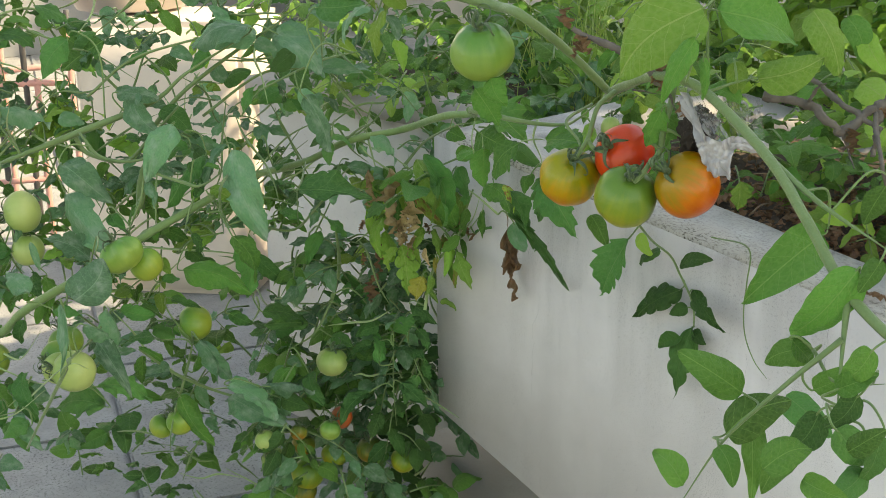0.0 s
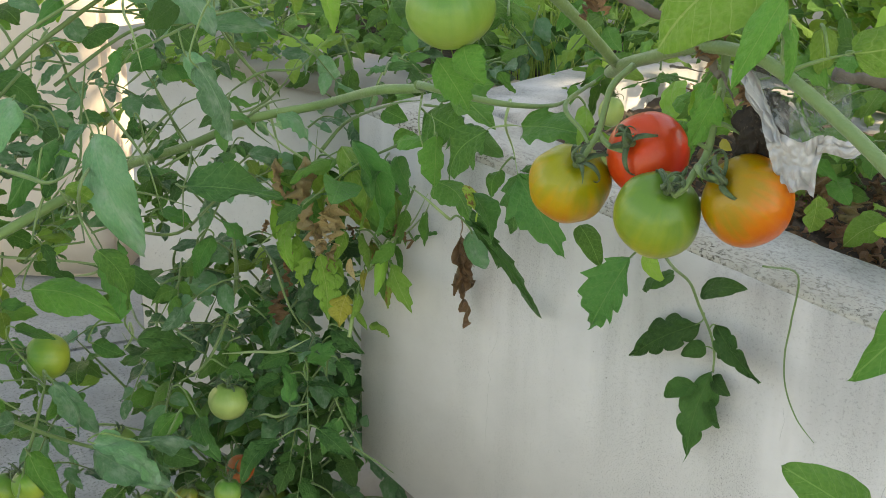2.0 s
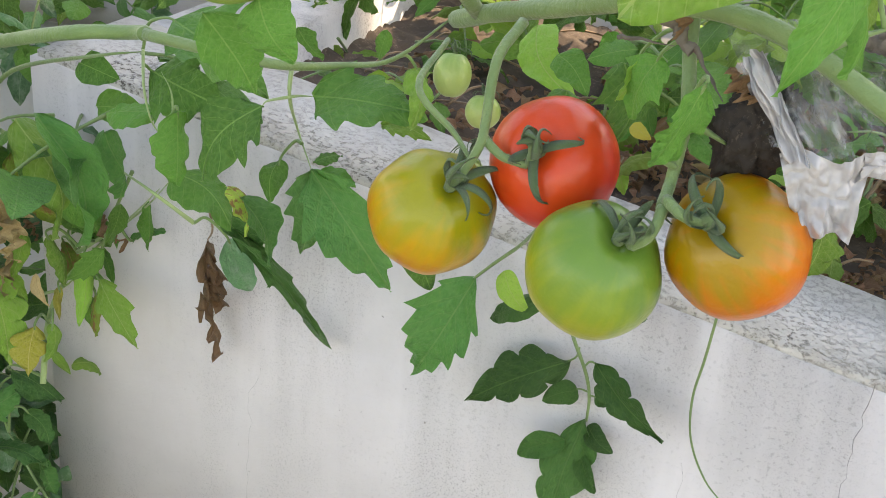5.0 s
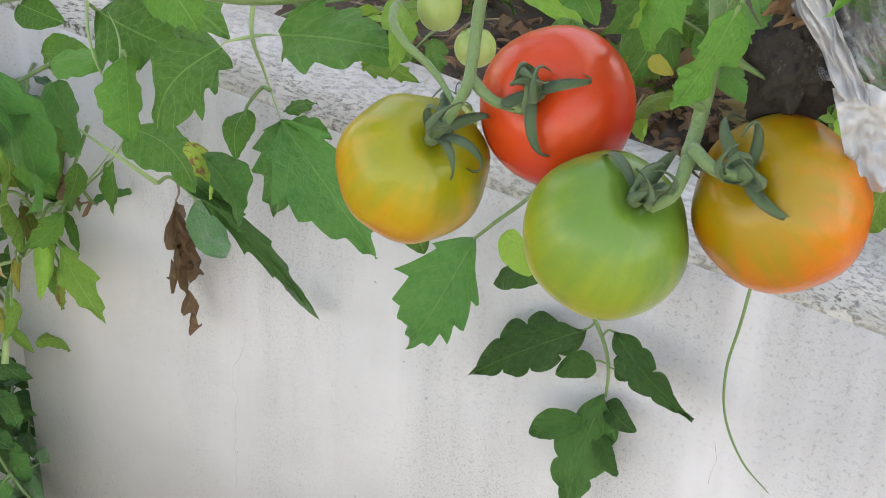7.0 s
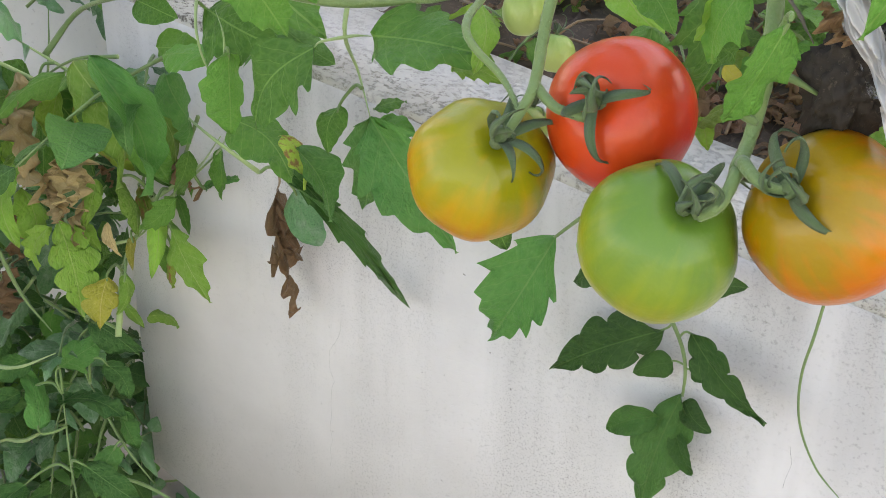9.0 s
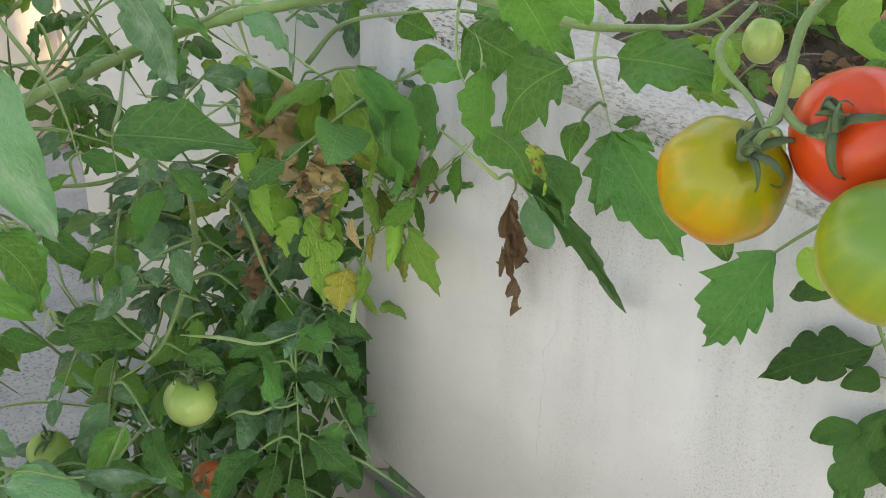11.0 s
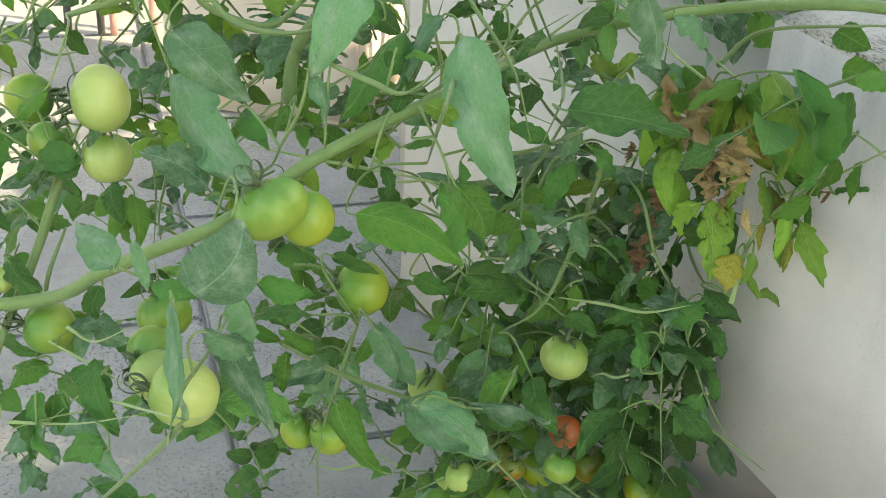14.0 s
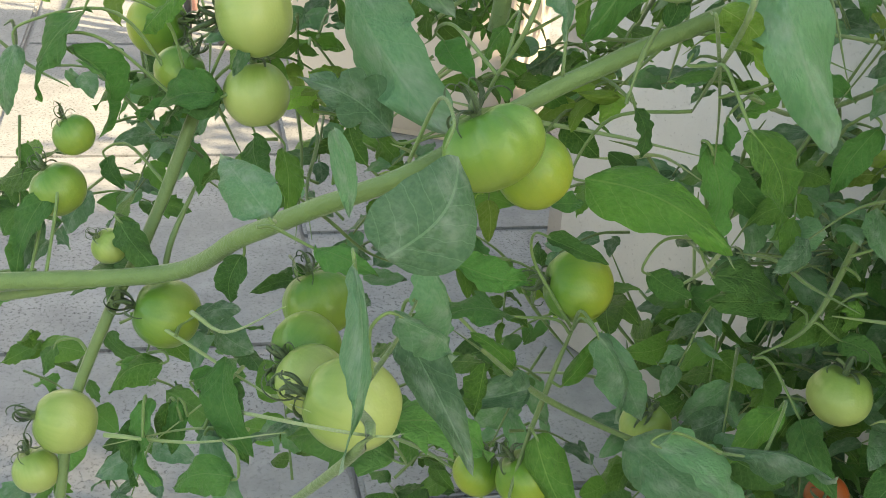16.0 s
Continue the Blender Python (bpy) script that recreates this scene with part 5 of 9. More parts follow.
leaf(left_plant, (-0.450, -0.434, 0.687), (-0.480, -0.484, 0.724), "lobed", "blue", (0.66, -0.37, 0.65), 0.95, 135)
leaf(left_plant, (-0.357, -0.574, 0.694), (-0.408, -0.578, 0.715), "plain", "blue", (0.15, -0.39, 0.91), 1.30, 136)
leaf(left_plant, (-0.175, -0.648, 0.816), (-0.170, -0.643, 0.780), "slim", "blue", (0.65, -0.52, 0.55), 0.80, 137)
leaf(left_plant, (-0.289, -0.564, 0.695), (-0.214, -0.603, 0.639), "slim", "blue", (0.82, -0.11, 0.57), 0.42, 138)
leaf(left_plant, (-0.357, -0.484, 0.603), (-0.272, -0.491, 0.564), "slim", "blue", (0.48, -0.36, 0.80), 1.00, 139)
leaf(left_plant, (-0.351, -0.471, 0.648), (-0.339, -0.455, 0.587), "curled", "blue", (0.69, -0.10, 0.72), 1.00, 140)
leaf(left_plant, (-0.357, -0.492, 0.539), (-0.331, -0.420, 0.510), "saw", "deep", (0.14, -0.62, 0.78), 1.00, 141)
leaf(left_plant, (-0.362, -0.482, 0.505), (-0.438, -0.520, 0.492), "saw", "deep", (0.85, 0.03, 0.53), 1.10, 142)
leaf(left_plant, (-0.473, -0.542, 0.541), (-0.419, -0.557, 0.503), "plain", "deep", (0.00, -0.63, 0.77), 1.00, 143)
leaf(left_plant, (-0.356, -0.379, 0.529), (-0.369, -0.437, 0.536), "plain", "blue", (0.42, -0.38, 0.82), 1.10, 144)
leaf(left_plant, (-0.361, -0.363, 0.484), (-0.323, -0.335, 0.405), "slim", "green", (-0.09, -0.55, 0.83), 1.10, 145)
leaf(left_plant, (-0.342, -0.332, 0.562), (-0.319, -0.302, 0.490), "slim", "blue", (0.18, -0.72, 0.67), 1.10, 146)
leaf(left_plant, (-0.272, -0.338, 0.519), (-0.227, -0.277, 0.474), "plain", "blue", (0.18, -0.33, 0.93), 1.10, 147)
leaf(left_plant, (-0.397, -0.362, 0.560), (-0.413, -0.418, 0.573), "saw", "deep", (-0.03, -0.50, 0.87), 1.10, 148)
leaf(left_plant, (-0.358, -0.447, 0.638), (-0.342, -0.402, 0.622), "plain", "deep", (0.21, -0.80, 0.57), 1.10, 149)
leaf(left_plant, (-0.250, -0.328, 0.739), (-0.227, -0.301, 0.675), "plain", "green", (0.74, -0.04, 0.67), 1.00, 150)
leaf(left_plant, (-0.290, -0.267, 0.752), (-0.327, -0.285, 0.775), "plain", "pale", (0.88, 0.02, 0.47), 1.10, 151)
leaf(left_plant, (-0.315, -0.327, 0.749), (-0.292, -0.314, 0.758), "slim", "deep", (0.01, -0.81, 0.58), 1.00, 152)
leaf(left_plant, (-0.369, -0.381, 0.540), (-0.382, -0.406, 0.568), "plain", "green", (-0.04, -0.57, 0.82), 1.00, 153)
leaf(left_plant, (-0.374, -0.330, 0.507), (-0.361, -0.312, 0.552), "slim", "green", (0.58, -0.55, 0.60), 1.00, 154)
leaf(left_plant, (-0.386, -0.349, 0.622), (-0.351, -0.323, 0.614), "slim", "deep", (0.40, -0.54, 0.74), 1.00, 155)
leaf(left_plant, (-0.395, -0.266, 0.648), (-0.404, -0.284, 0.665), "round", "deep", (0.26, -0.75, 0.61), 1.00, 156)
leaf(left_plant, (-0.326, -0.343, 0.731), (-0.321, -0.335, 0.699), "plain", "deep", (0.86, -0.09, 0.50), 1.10, 157)
leaf(left_plant, (-0.310, -0.343, 0.784), (-0.319, -0.327, 0.809), "plain", "deep", (0.57, -0.31, 0.76), 1.10, 158)
leaf(left_plant, (-0.312, -0.302, 0.819), (-0.339, -0.311, 0.822), "plain", "green", (0.55, -0.05, 0.84), 1.10, 159)
leaf(left_plant, (-0.374, -0.377, 0.805), (-0.343, -0.384, 0.777), "plain", "blue", (0.65, 0.08, 0.76), 0.90, 160)
leaf(left_plant, (-0.455, -0.394, 0.744), (-0.420, -0.391, 0.727), "plain", "deep", (0.27, -0.38, 0.88), 1.30, 161)
leaf(left_plant, (-0.425, -0.367, 0.758), (-0.425, -0.388, 0.734), "plain", "green", (-0.02, -0.56, 0.83), 1.20, 162)
leaf(left_plant, (-0.349, -0.217, 0.578), (-0.322, -0.150, 0.552), "plain", "deep", (0.19, -0.44, 0.88), 1.00, 163)
leaf(left_plant, (-0.369, -0.264, 0.583), (-0.351, -0.233, 0.562), "plain", "deep", (0.20, -0.84, 0.50), 1.10, 164)
leaf(left_plant, (-0.562, -0.500, 0.687), (-0.612, -0.534, 0.660), "plain", "deep", (0.45, -0.14, 0.88), 1.10, 165)
leaf(left_plant, (-0.542, -0.491, 0.728), (-0.544, -0.499, 0.706), "slim", "blue", (0.70, 0.03, 0.71), 1.30, 166)
leaf(left_plant, (-0.567, -0.524, 0.762), (-0.585, -0.547, 0.733), "plain", "green", (0.50, -0.01, 0.87), 1.10, 167)
leaf(left_plant, (-0.514, -0.582, 0.499), (-0.492, -0.591, 0.442), "plain", "deep", (-0.03, -0.64, 0.76), 0.90, 168)
leaf(left_plant, (-0.420, -0.565, 0.486), (-0.462, -0.594, 0.462), "plain", "deep", (0.72, 0.02, 0.69), 1.10, 169)
leaf(left_plant, (-0.476, -0.558, 0.483), (-0.417, -0.564, 0.454), "plain", "blue", (0.31, -0.62, 0.72), 0.90, 170)
leaf(left_plant, (-0.509, -0.561, 0.493), (-0.511, -0.567, 0.449), "slim", "deep", (0.45, -0.25, 0.86), 1.30, 171)
leaf(left_plant, (-0.543, -0.588, 0.513), (-0.531, -0.564, 0.510), "plain", "deep", (0.44, 0.02, 0.90), 1.00, 172)
leaf(left_plant, (-0.512, -0.549, 0.504), (-0.481, -0.527, 0.523), "plain", "deep", (0.05, -0.62, 0.78), 1.20, 173)
leaf(left_plant, (-0.638, -0.577, 0.711), (-0.624, -0.537, 0.662), "curled", "deep", (0.38, -0.35, 0.86), 1.20, 174)
leaf(left_plant, (-0.623, -0.566, 0.741), (-0.651, -0.607, 0.679), "saw", "deep", (0.37, 0.00, 0.93), 0.80, 175)
leaf(left_plant, (-0.562, -0.497, 0.690), (-0.616, -0.536, 0.660), "plain", "deep", (0.15, -0.68, 0.72), 1.10, 176)
leaf(left_plant, (-0.621, -0.601, 0.617), (-0.597, -0.640, 0.570), "plain", "deep", (0.34, -0.15, 0.93), 0.90, 177)
leaf(left_plant, (-0.573, -0.572, 0.607), (-0.531, -0.562, 0.588), "plain", "deep", (0.10, -0.41, 0.91), 1.10, 178)
leaf(left_plant, (-0.574, -0.445, 0.637), (-0.529, -0.460, 0.603), "slim", "green", (0.78, 0.01, 0.63), 1.20, 179)
leaf(left_plant, (-0.454, -0.540, 0.624), (-0.461, -0.548, 0.587), "plain", "deep", (0.56, -0.47, 0.68), 1.20, 180)
leaf(left_plant, (-0.517, -0.542, 0.551), (-0.493, -0.524, 0.566), "plain", "blue", (0.26, -0.69, 0.67), 1.30, 181)
leaf(left_plant, (-0.523, -0.565, 0.518), (-0.540, -0.603, 0.503), "plain", "green", (0.49, 0.18, 0.85), 1.20, 182)
leaf(left_plant, (-0.494, -0.532, 0.513), (-0.449, -0.545, 0.476), "plain", "deep", (0.39, -0.51, 0.77), 1.00, 183)
leaf(left_plant, (-0.491, -0.542, 0.483), (-0.478, -0.554, 0.448), "plain", "blue", (0.28, -0.62, 0.74), 1.10, 184)
leaf(left_plant, (-0.522, -0.583, 0.480), (-0.508, -0.595, 0.435), "plain", "deep", (0.07, -0.46, 0.89), 1.00, 185)
leaf(left_plant, (-0.517, -0.564, 0.489), (-0.509, -0.573, 0.460), "slim", "green", (0.50, -0.12, 0.86), 1.20, 186)
leaf(left_plant, (-0.575, -0.620, 0.522), (-0.576, -0.634, 0.498), "plain", "deep", (0.13, -0.35, 0.93), 1.10, 187)
leaf(left_plant, (-0.664, -0.603, 0.709), (-0.654, -0.621, 0.665), "plain", "blue", (0.70, -0.32, 0.64), 1.00, 188)
leaf(left_plant, (-0.653, -0.547, 0.620), (-0.628, -0.547, 0.606), "plain", "deep", (-0.06, -0.55, 0.83), 1.20, 189)
leaf(left_plant, (-0.626, -0.609, 0.597), (-0.604, -0.635, 0.565), "plain", "blue", (0.60, -0.30, 0.74), 0.90, 190)
leaf(left_plant, (-0.627, -0.440, 0.628), (-0.591, -0.449, 0.601), "plain", "deep", (0.16, -0.81, 0.57), 1.20, 191)
leaf(left_plant, (-0.389, -0.525, 0.652), (-0.353, -0.509, 0.653), "plain", "deep", (0.05, -0.47, 0.88), 1.10, 192)
leaf(left_plant, (-0.351, -0.422, 0.566), (-0.353, -0.425, 0.523), "plain", "green", (0.79, -0.12, 0.60), 1.00, 193)
leaf(left_plant, (-0.288, -0.538, 0.659), (-0.274, -0.502, 0.635), "curled", "blue", (0.28, -0.70, 0.66), 1.00, 194)
leaf(left_plant, (-0.343, -0.237, 0.703), (-0.347, -0.240, 0.671), "slim", "deep", (0.05, -0.56, 0.83), 1.30, 195)
leaf(left_plant, (-0.341, -0.229, 0.704), (-0.320, -0.215, 0.730), "plain", "green", (0.25, -0.19, 0.95), 1.10, 196)
leaf(left_plant, (-0.298, -0.334, 0.767), (-0.294, -0.331, 0.777), "round", "blue", (0.11, -0.84, 0.53), 1.00, 197)
leaf(left_plant, (-0.353, -0.381, 0.666), (-0.348, -0.353, 0.664), "plain", "deep", (0.75, -0.14, 0.65), 1.10, 198)
leaf(left_plant, (-0.469, -0.360, 0.912), (-0.426, -0.319, 0.908), "plain", "blue", (0.93, -0.08, 0.37), 1.20, 199)
leaf(left_plant, (-0.310, -0.240, 1.004), (-0.382, -0.294, 0.988), "plain", "blue", (0.17, -0.49, 0.85), 1.20, 200)
leaf(left_plant, (-0.276, -0.218, 0.997), (-0.202, -0.201, 0.964), "plain", "blue", (0.57, -0.27, 0.78), 1.30, 201)
leaf(left_plant, (-0.484, -0.445, 0.822), (-0.422, -0.415, 0.775), "plain", "blue", (0.74, -0.42, 0.52), 1.30, 202)
leaf(left_plant, (-0.455, -0.346, 0.912), (-0.413, -0.332, 0.855), "plain", "blue", (0.16, -0.76, 0.63), 1.30, 203)
leaf(left_plant, (-0.338, -0.239, 0.883), (-0.321, -0.228, 0.924), "plain", "deep", (0.08, -0.64, 0.76), 1.20, 204)
leaf(left_plant, (-0.240, -0.212, 0.923), (-0.214, -0.192, 0.869), "plain", "blue", (0.10, -0.81, 0.58), 1.00, 205)
leaf(left_plant, (-0.058, -0.241, 1.051), (-0.100, -0.261, 1.016), "plain", "blue", (-0.04, -0.63, 0.77), 1.20, 206)
leaf(left_plant, (-0.021, -0.246, 1.048), (-0.044, -0.251, 0.985), "slim", "pale", (0.17, -0.76, 0.63), 1.20, 207)
leaf(left_plant, (-0.014, -0.236, 1.014), (-0.015, -0.225, 0.971), "slim", "pale", (0.25, -0.77, 0.58), 1.30, 208)
leaf(left_plant, (-0.534, -0.391, 0.985), (-0.561, -0.427, 0.930), "plain", "deep", (0.55, -0.50, 0.68), 1.30, 209)
leaf(left_plant, (-0.561, -0.424, 1.033), (-0.535, -0.379, 1.015), "plain", "deep", (0.08, -0.55, 0.83), 1.30, 210)
leaf(left_plant, (-0.586, -0.466, 0.996), (-0.550, -0.435, 0.980), "plain", "deep", (0.49, -0.43, 0.76), 1.30, 211)
leaf(left_plant, (-0.594, -0.475, 0.893), (-0.537, -0.428, 0.877), "curled", "blue", (0.32, -0.67, 0.67), 1.00, 212)
leaf(left_plant, (-0.233, -0.182, 1.031), (-0.168, -0.157, 1.040), "plain", "deep", (0.26, -0.88, 0.40), 1.30, 213)
vine(left_plant, "main_stem", [(-0.676, -0.750, 0.556, 0.0065), (-0.600, -0.647, 0.566, 0.0064), (-0.525, -0.557, 0.584, 0.0063), (-0.458, -0.540, 0.633, 0.0061), (-0.412, -0.515, 0.666, 0.0060), (-0.363, -0.472, 0.702, 0.0059), (-0.363, -0.393, 0.732, 0.0058), (-0.334, -0.315, 0.769, 0.0057), (-0.285, -0.287, 0.804, 0.0055), (-0.303, -0.260, 0.801, 0.0054), (-0.361, -0.113, 0.788, 0.0053), (-0.274, -0.102, 0.830, 0.0053), (-0.227, -0.040, 0.843, 0.0052), (-0.108, -0.071, 0.883, 0.0051), (-0.043, -0.075, 0.896, 0.0050), (-0.006, -0.119, 0.912, 0.0048)], PETIOLE, seed=250)
vine(left_plant, "stem", [(-0.597, -0.503, 0.664, 0.0048), (-0.587, -0.542, 0.591, 0.0045), (-0.561, -0.588, 0.542, 0.0042), (-0.558, -0.618, 0.479, 0.0039), (-0.541, -0.639, 0.412, 0.0036)], seed=251)
vine(left_plant, "stem", [(-0.581, -0.511, 0.617, 0.0013), (-0.559, -0.542, 0.585, 0.0023), (-0.552, -0.555, 0.538, 0.0014), (-0.545, -0.570, 0.509, 0.0005)], seed=252)
vine(left_plant, "stem", [(-0.679, -0.753, 0.529, 0.0039), (-0.607, -0.647, 0.551, 0.0036), (-0.581, -0.612, 0.561, 0.0032), (-0.557, -0.577, 0.571, 0.0029)], seed=253)
vine(left_plant, "stem", [(-0.385, -0.374, 0.817, 0.0015), (-0.334, -0.351, 0.805, 0.0026), (-0.304, -0.334, 0.802, 0.0016), (-0.322, -0.266, 0.822, 0.0006)], seed=254)
vine(left_plant, "stem", [(-0.307, -0.279, 0.817, 0.0015), (-0.256, -0.339, 0.804, 0.0021), (-0.329, -0.290, 0.720, 0.0006)], seed=255)
vine(left_plant, "stem", [(-0.309, -0.335, 0.804, 0.0011), (-0.323, -0.345, 0.768, 0.0017), (-0.318, -0.360, 0.739, 0.0004)], seed=256)
vine(left_plant, "stem", [(-0.369, -0.595, 0.478, 0.0014), (-0.226, -0.597, 0.634, 0.0028), (-0.277, -0.567, 0.623, 0.0021), (-0.321, -0.513, 0.621, 0.0013), (-0.379, -0.444, 0.632, 0.0005)], seed=257)
vine(left_plant, "stem", [(-0.347, -0.429, 0.578, 0.0013), (-0.368, -0.353, 0.508, 0.0025), (-0.341, -0.279, 0.462, 0.0019), (-0.255, -0.294, 0.508, 0.0012), (-0.242, -0.268, 0.502, 0.0005)], seed=258)
vine(left_plant, "stem", [(-0.376, -0.325, 0.550, 0.0011), (-0.381, -0.337, 0.506, 0.0021), (-0.364, -0.378, 0.439, 0.0012), (-0.331, -0.403, 0.412, 0.0004)], seed=259)
vine(left_plant, "stem", [(-0.252, -0.149, 0.713, 0.0017), (-0.310, -0.102, 0.615, 0.0030), (-0.309, -0.147, 0.541, 0.0018), (-0.319, -0.195, 0.519, 0.0006)], seed=260)
vine(left_plant, "stem", [(-0.311, -0.152, 0.694, 0.0013), (-0.357, -0.132, 0.620, 0.0018), (-0.355, -0.148, 0.596, 0.0005)], seed=261)
vine(left_plant, "stem", [(-0.203, -0.088, 0.525, 0.0006), (-0.179, -0.111, 0.478, 0.0009), (-0.152, -0.131, 0.426, 0.0002)], seed=262)
vine(left_plant, "stem", [(-0.343, -0.135, 0.798, 0.0009), (-0.335, -0.174, 0.853, 0.0014), (-0.336, -0.184, 0.883, 0.0004)], seed=263)
vine(left_plant, "stem", [(-0.336, -0.134, 0.794, 0.0009), (-0.266, -0.196, 0.788, 0.0017), (-0.252, -0.215, 0.778, 0.0010), (-0.307, -0.175, 0.713, 0.0004)], seed=264)
vine(left_plant, "stem", [(-0.320, -0.247, 0.725, 0.0012), (-0.339, -0.158, 0.695, 0.0021), (-0.230, -0.177, 0.769, 0.0013), (-0.252, -0.046, 0.780, 0.0004)], seed=265)
vine(left_plant, "stem", [(-0.274, -0.349, 0.803, 0.0007), (-0.269, -0.348, 0.796, 0.0013), (-0.316, -0.279, 0.716, 0.0008), (-0.358, -0.225, 0.606, 0.0003)], seed=266)
vine(left_plant, "stem", [(-0.386, -0.403, 0.742, 0.0012), (-0.371, -0.392, 0.781, 0.0017), (-0.374, -0.380, 0.823, 0.0005)], seed=267)
vine(left_plant, "stem", [(-0.347, -0.386, 0.750, 0.0009), (-0.362, -0.372, 0.797, 0.0012), (-0.380, -0.349, 0.850, 0.0003)], seed=268)
vine(left_plant, "stem", [(-0.290, -0.271, 0.796, 0.0010), (-0.343, -0.162, 0.834, 0.0014), (-0.317, -0.108, 0.859, 0.0004)], seed=269)
vine(left_plant, "stem", [(-0.598, -0.483, 0.811, 0.0026), (-0.520, -0.396, 0.854, 0.0051), (-0.447, -0.316, 0.896, 0.0037), (-0.397, -0.288, 0.939, 0.0023), (-0.326, -0.229, 0.994, 0.0010)], seed=270)
vine(left_plant, "stem", [(-0.502, -0.405, 0.858, 0.0016), (-0.468, -0.392, 0.824, 0.0029), (-0.418, -0.350, 0.824, 0.0017), (-0.388, -0.301, 0.861, 0.0006)], seed=271)
vine(left_plant, "stem", [(-0.310, -0.227, 0.917, 0.0012), (-0.225, -0.192, 0.960, 0.0018), (-0.138, -0.185, 0.983, 0.0005)], seed=272)
vine(left_plant, "stem", [(-0.149, -0.089, 0.464, 0.0010), (-0.128, -0.080, 0.457, 0.0015), (-0.077, -0.076, 0.445, 0.0004)], seed=273)
vine(left_plant, "stem", [(-0.188, -0.072, 0.531, 0.0008), (-0.154, -0.077, 0.488, 0.0012), (-0.126, -0.074, 0.455, 0.0003)], seed=274)
vine(left_plant, "petiole", [(-0.210, -0.047, 0.770, 0.0019), (-0.244, -0.084, 0.806, 0.0011), (-0.263, -0.093, 0.828, 0.0003)], STEM_PALE, seed=275)
vine(left_plant, "petiole", [(-0.484, -0.538, 0.493, 0.0015), (-0.237, -0.591, 0.633, 0.0008), (-0.246, -0.558, 0.617, 0.0002)], STEM_PALE, seed=276)
vine(left_plant, "petiole", [(-0.523, -0.610, 0.474, 0.0018), (-0.474, -0.568, 0.482, 0.0010), (-0.350, -0.567, 0.561, 0.0003)], STEM_PALE, seed=277)
vine(left_plant, "petiole", [(-0.502, -0.553, 0.564, 0.0018), (-0.463, -0.547, 0.566, 0.0010), (-0.360, -0.562, 0.637, 0.0003)], STEM_PALE, seed=278)
vine(left_plant, "petiole", [(-0.526, -0.566, 0.546, 0.0015), (-0.437, -0.536, 0.533, 0.0008), (-0.305, -0.577, 0.603, 0.0002)], STEM_PALE, seed=279)
vine(left_plant, "petiole", [(-0.454, -0.536, 0.493, 0.0015), (-0.500, -0.560, 0.475, 0.0009), (-0.522, -0.612, 0.466, 0.0002)], STEM_PALE, seed=280)
vine(left_plant, "petiole", [(-0.467, -0.533, 0.534, 0.0015), (-0.499, -0.539, 0.497, 0.0009), (-0.507, -0.591, 0.463, 0.0002)], STEM_PALE, seed=281)
vine(left_plant, "petiole", [(-0.252, -0.215, 0.778, 0.0013), (-0.245, -0.229, 0.788, 0.0012), (-0.229, -0.235, 0.790, 0.0010), (-0.221, -0.229, 0.790, 0.0008)], seed=90, sides=6)
vine(left_plant, "petiole", [(-0.154, -0.186, 0.979, 0.0013), (-0.153, -0.241, 0.995, 0.0012), (-0.139, -0.286, 0.949, 0.0010), (-0.133, -0.281, 0.932, 0.0008)], seed=91, sides=6)
vine(left_plant, "petiole", [(-0.293, -0.295, 0.813, 0.0013), (-0.295, -0.295, 0.840, 0.0012), (-0.288, -0.297, 0.848, 0.0010), (-0.282, -0.298, 0.841, 0.0008)], seed=92, sides=6)
vine(left_plant, "petiole", [(-0.328, -0.264, 0.686, 0.0013), (-0.333, -0.265, 0.693, 0.0012), (-0.338, -0.266, 0.693, 0.0010), (-0.336, -0.264, 0.686, 0.0008)], seed=94, sides=6)
vine(left_plant, "petiole", [(-0.329, -0.290, 0.720, 0.0013), (-0.369, -0.320, 0.707, 0.0012), (-0.382, -0.337, 0.668, 0.0010), (-0.367, -0.330, 0.665, 0.0008)], seed=95, sides=6)
vine(left_plant, "petiole", [(-0.347, -0.240, 0.636, 0.0013), (-0.362, -0.231, 0.659, 0.0012), (-0.371, -0.213, 0.661, 0.0010), (-0.367, -0.206, 0.653, 0.0008)], seed=96, sides=6)
vine(left_plant, "petiole", [(-0.376, -0.325, 0.550, 0.0013), (-0.360, -0.335, 0.575, 0.0012), (-0.339, -0.341, 0.574, 0.0010), (-0.336, -0.338, 0.564, 0.0008)], seed=97, sides=6)
vine(left_plant, "petiole", [(-0.310, -0.151, 0.539, 0.0013), (-0.317, -0.146, 0.544, 0.0012), (-0.327, -0.148, 0.546, 0.0010), (-0.330, -0.156, 0.548, 0.0008)], seed=100, sides=6)
vine(left_plant, "petiole", [(-0.244, -0.094, 0.776, 0.0013), (-0.254, -0.098, 0.783, 0.0012), (-0.261, -0.097, 0.785, 0.0010), (-0.258, -0.090, 0.783, 0.0008)], seed=102, sides=6)
vine(left_plant, "petiole", [(-0.319, -0.211, 0.816, 0.0013), (-0.322, -0.214, 0.842, 0.0012), (-0.324, -0.218, 0.849, 0.0010), (-0.324, -0.220, 0.839, 0.0008)], seed=103, sides=6)
vine(left_plant, "petiole", [(-0.394, -0.310, 0.855, 0.0013), (-0.382, -0.303, 0.850, 0.0012), (-0.373, -0.306, 0.839, 0.0010), (-0.376, -0.314, 0.838, 0.0008)], seed=104, sides=6)
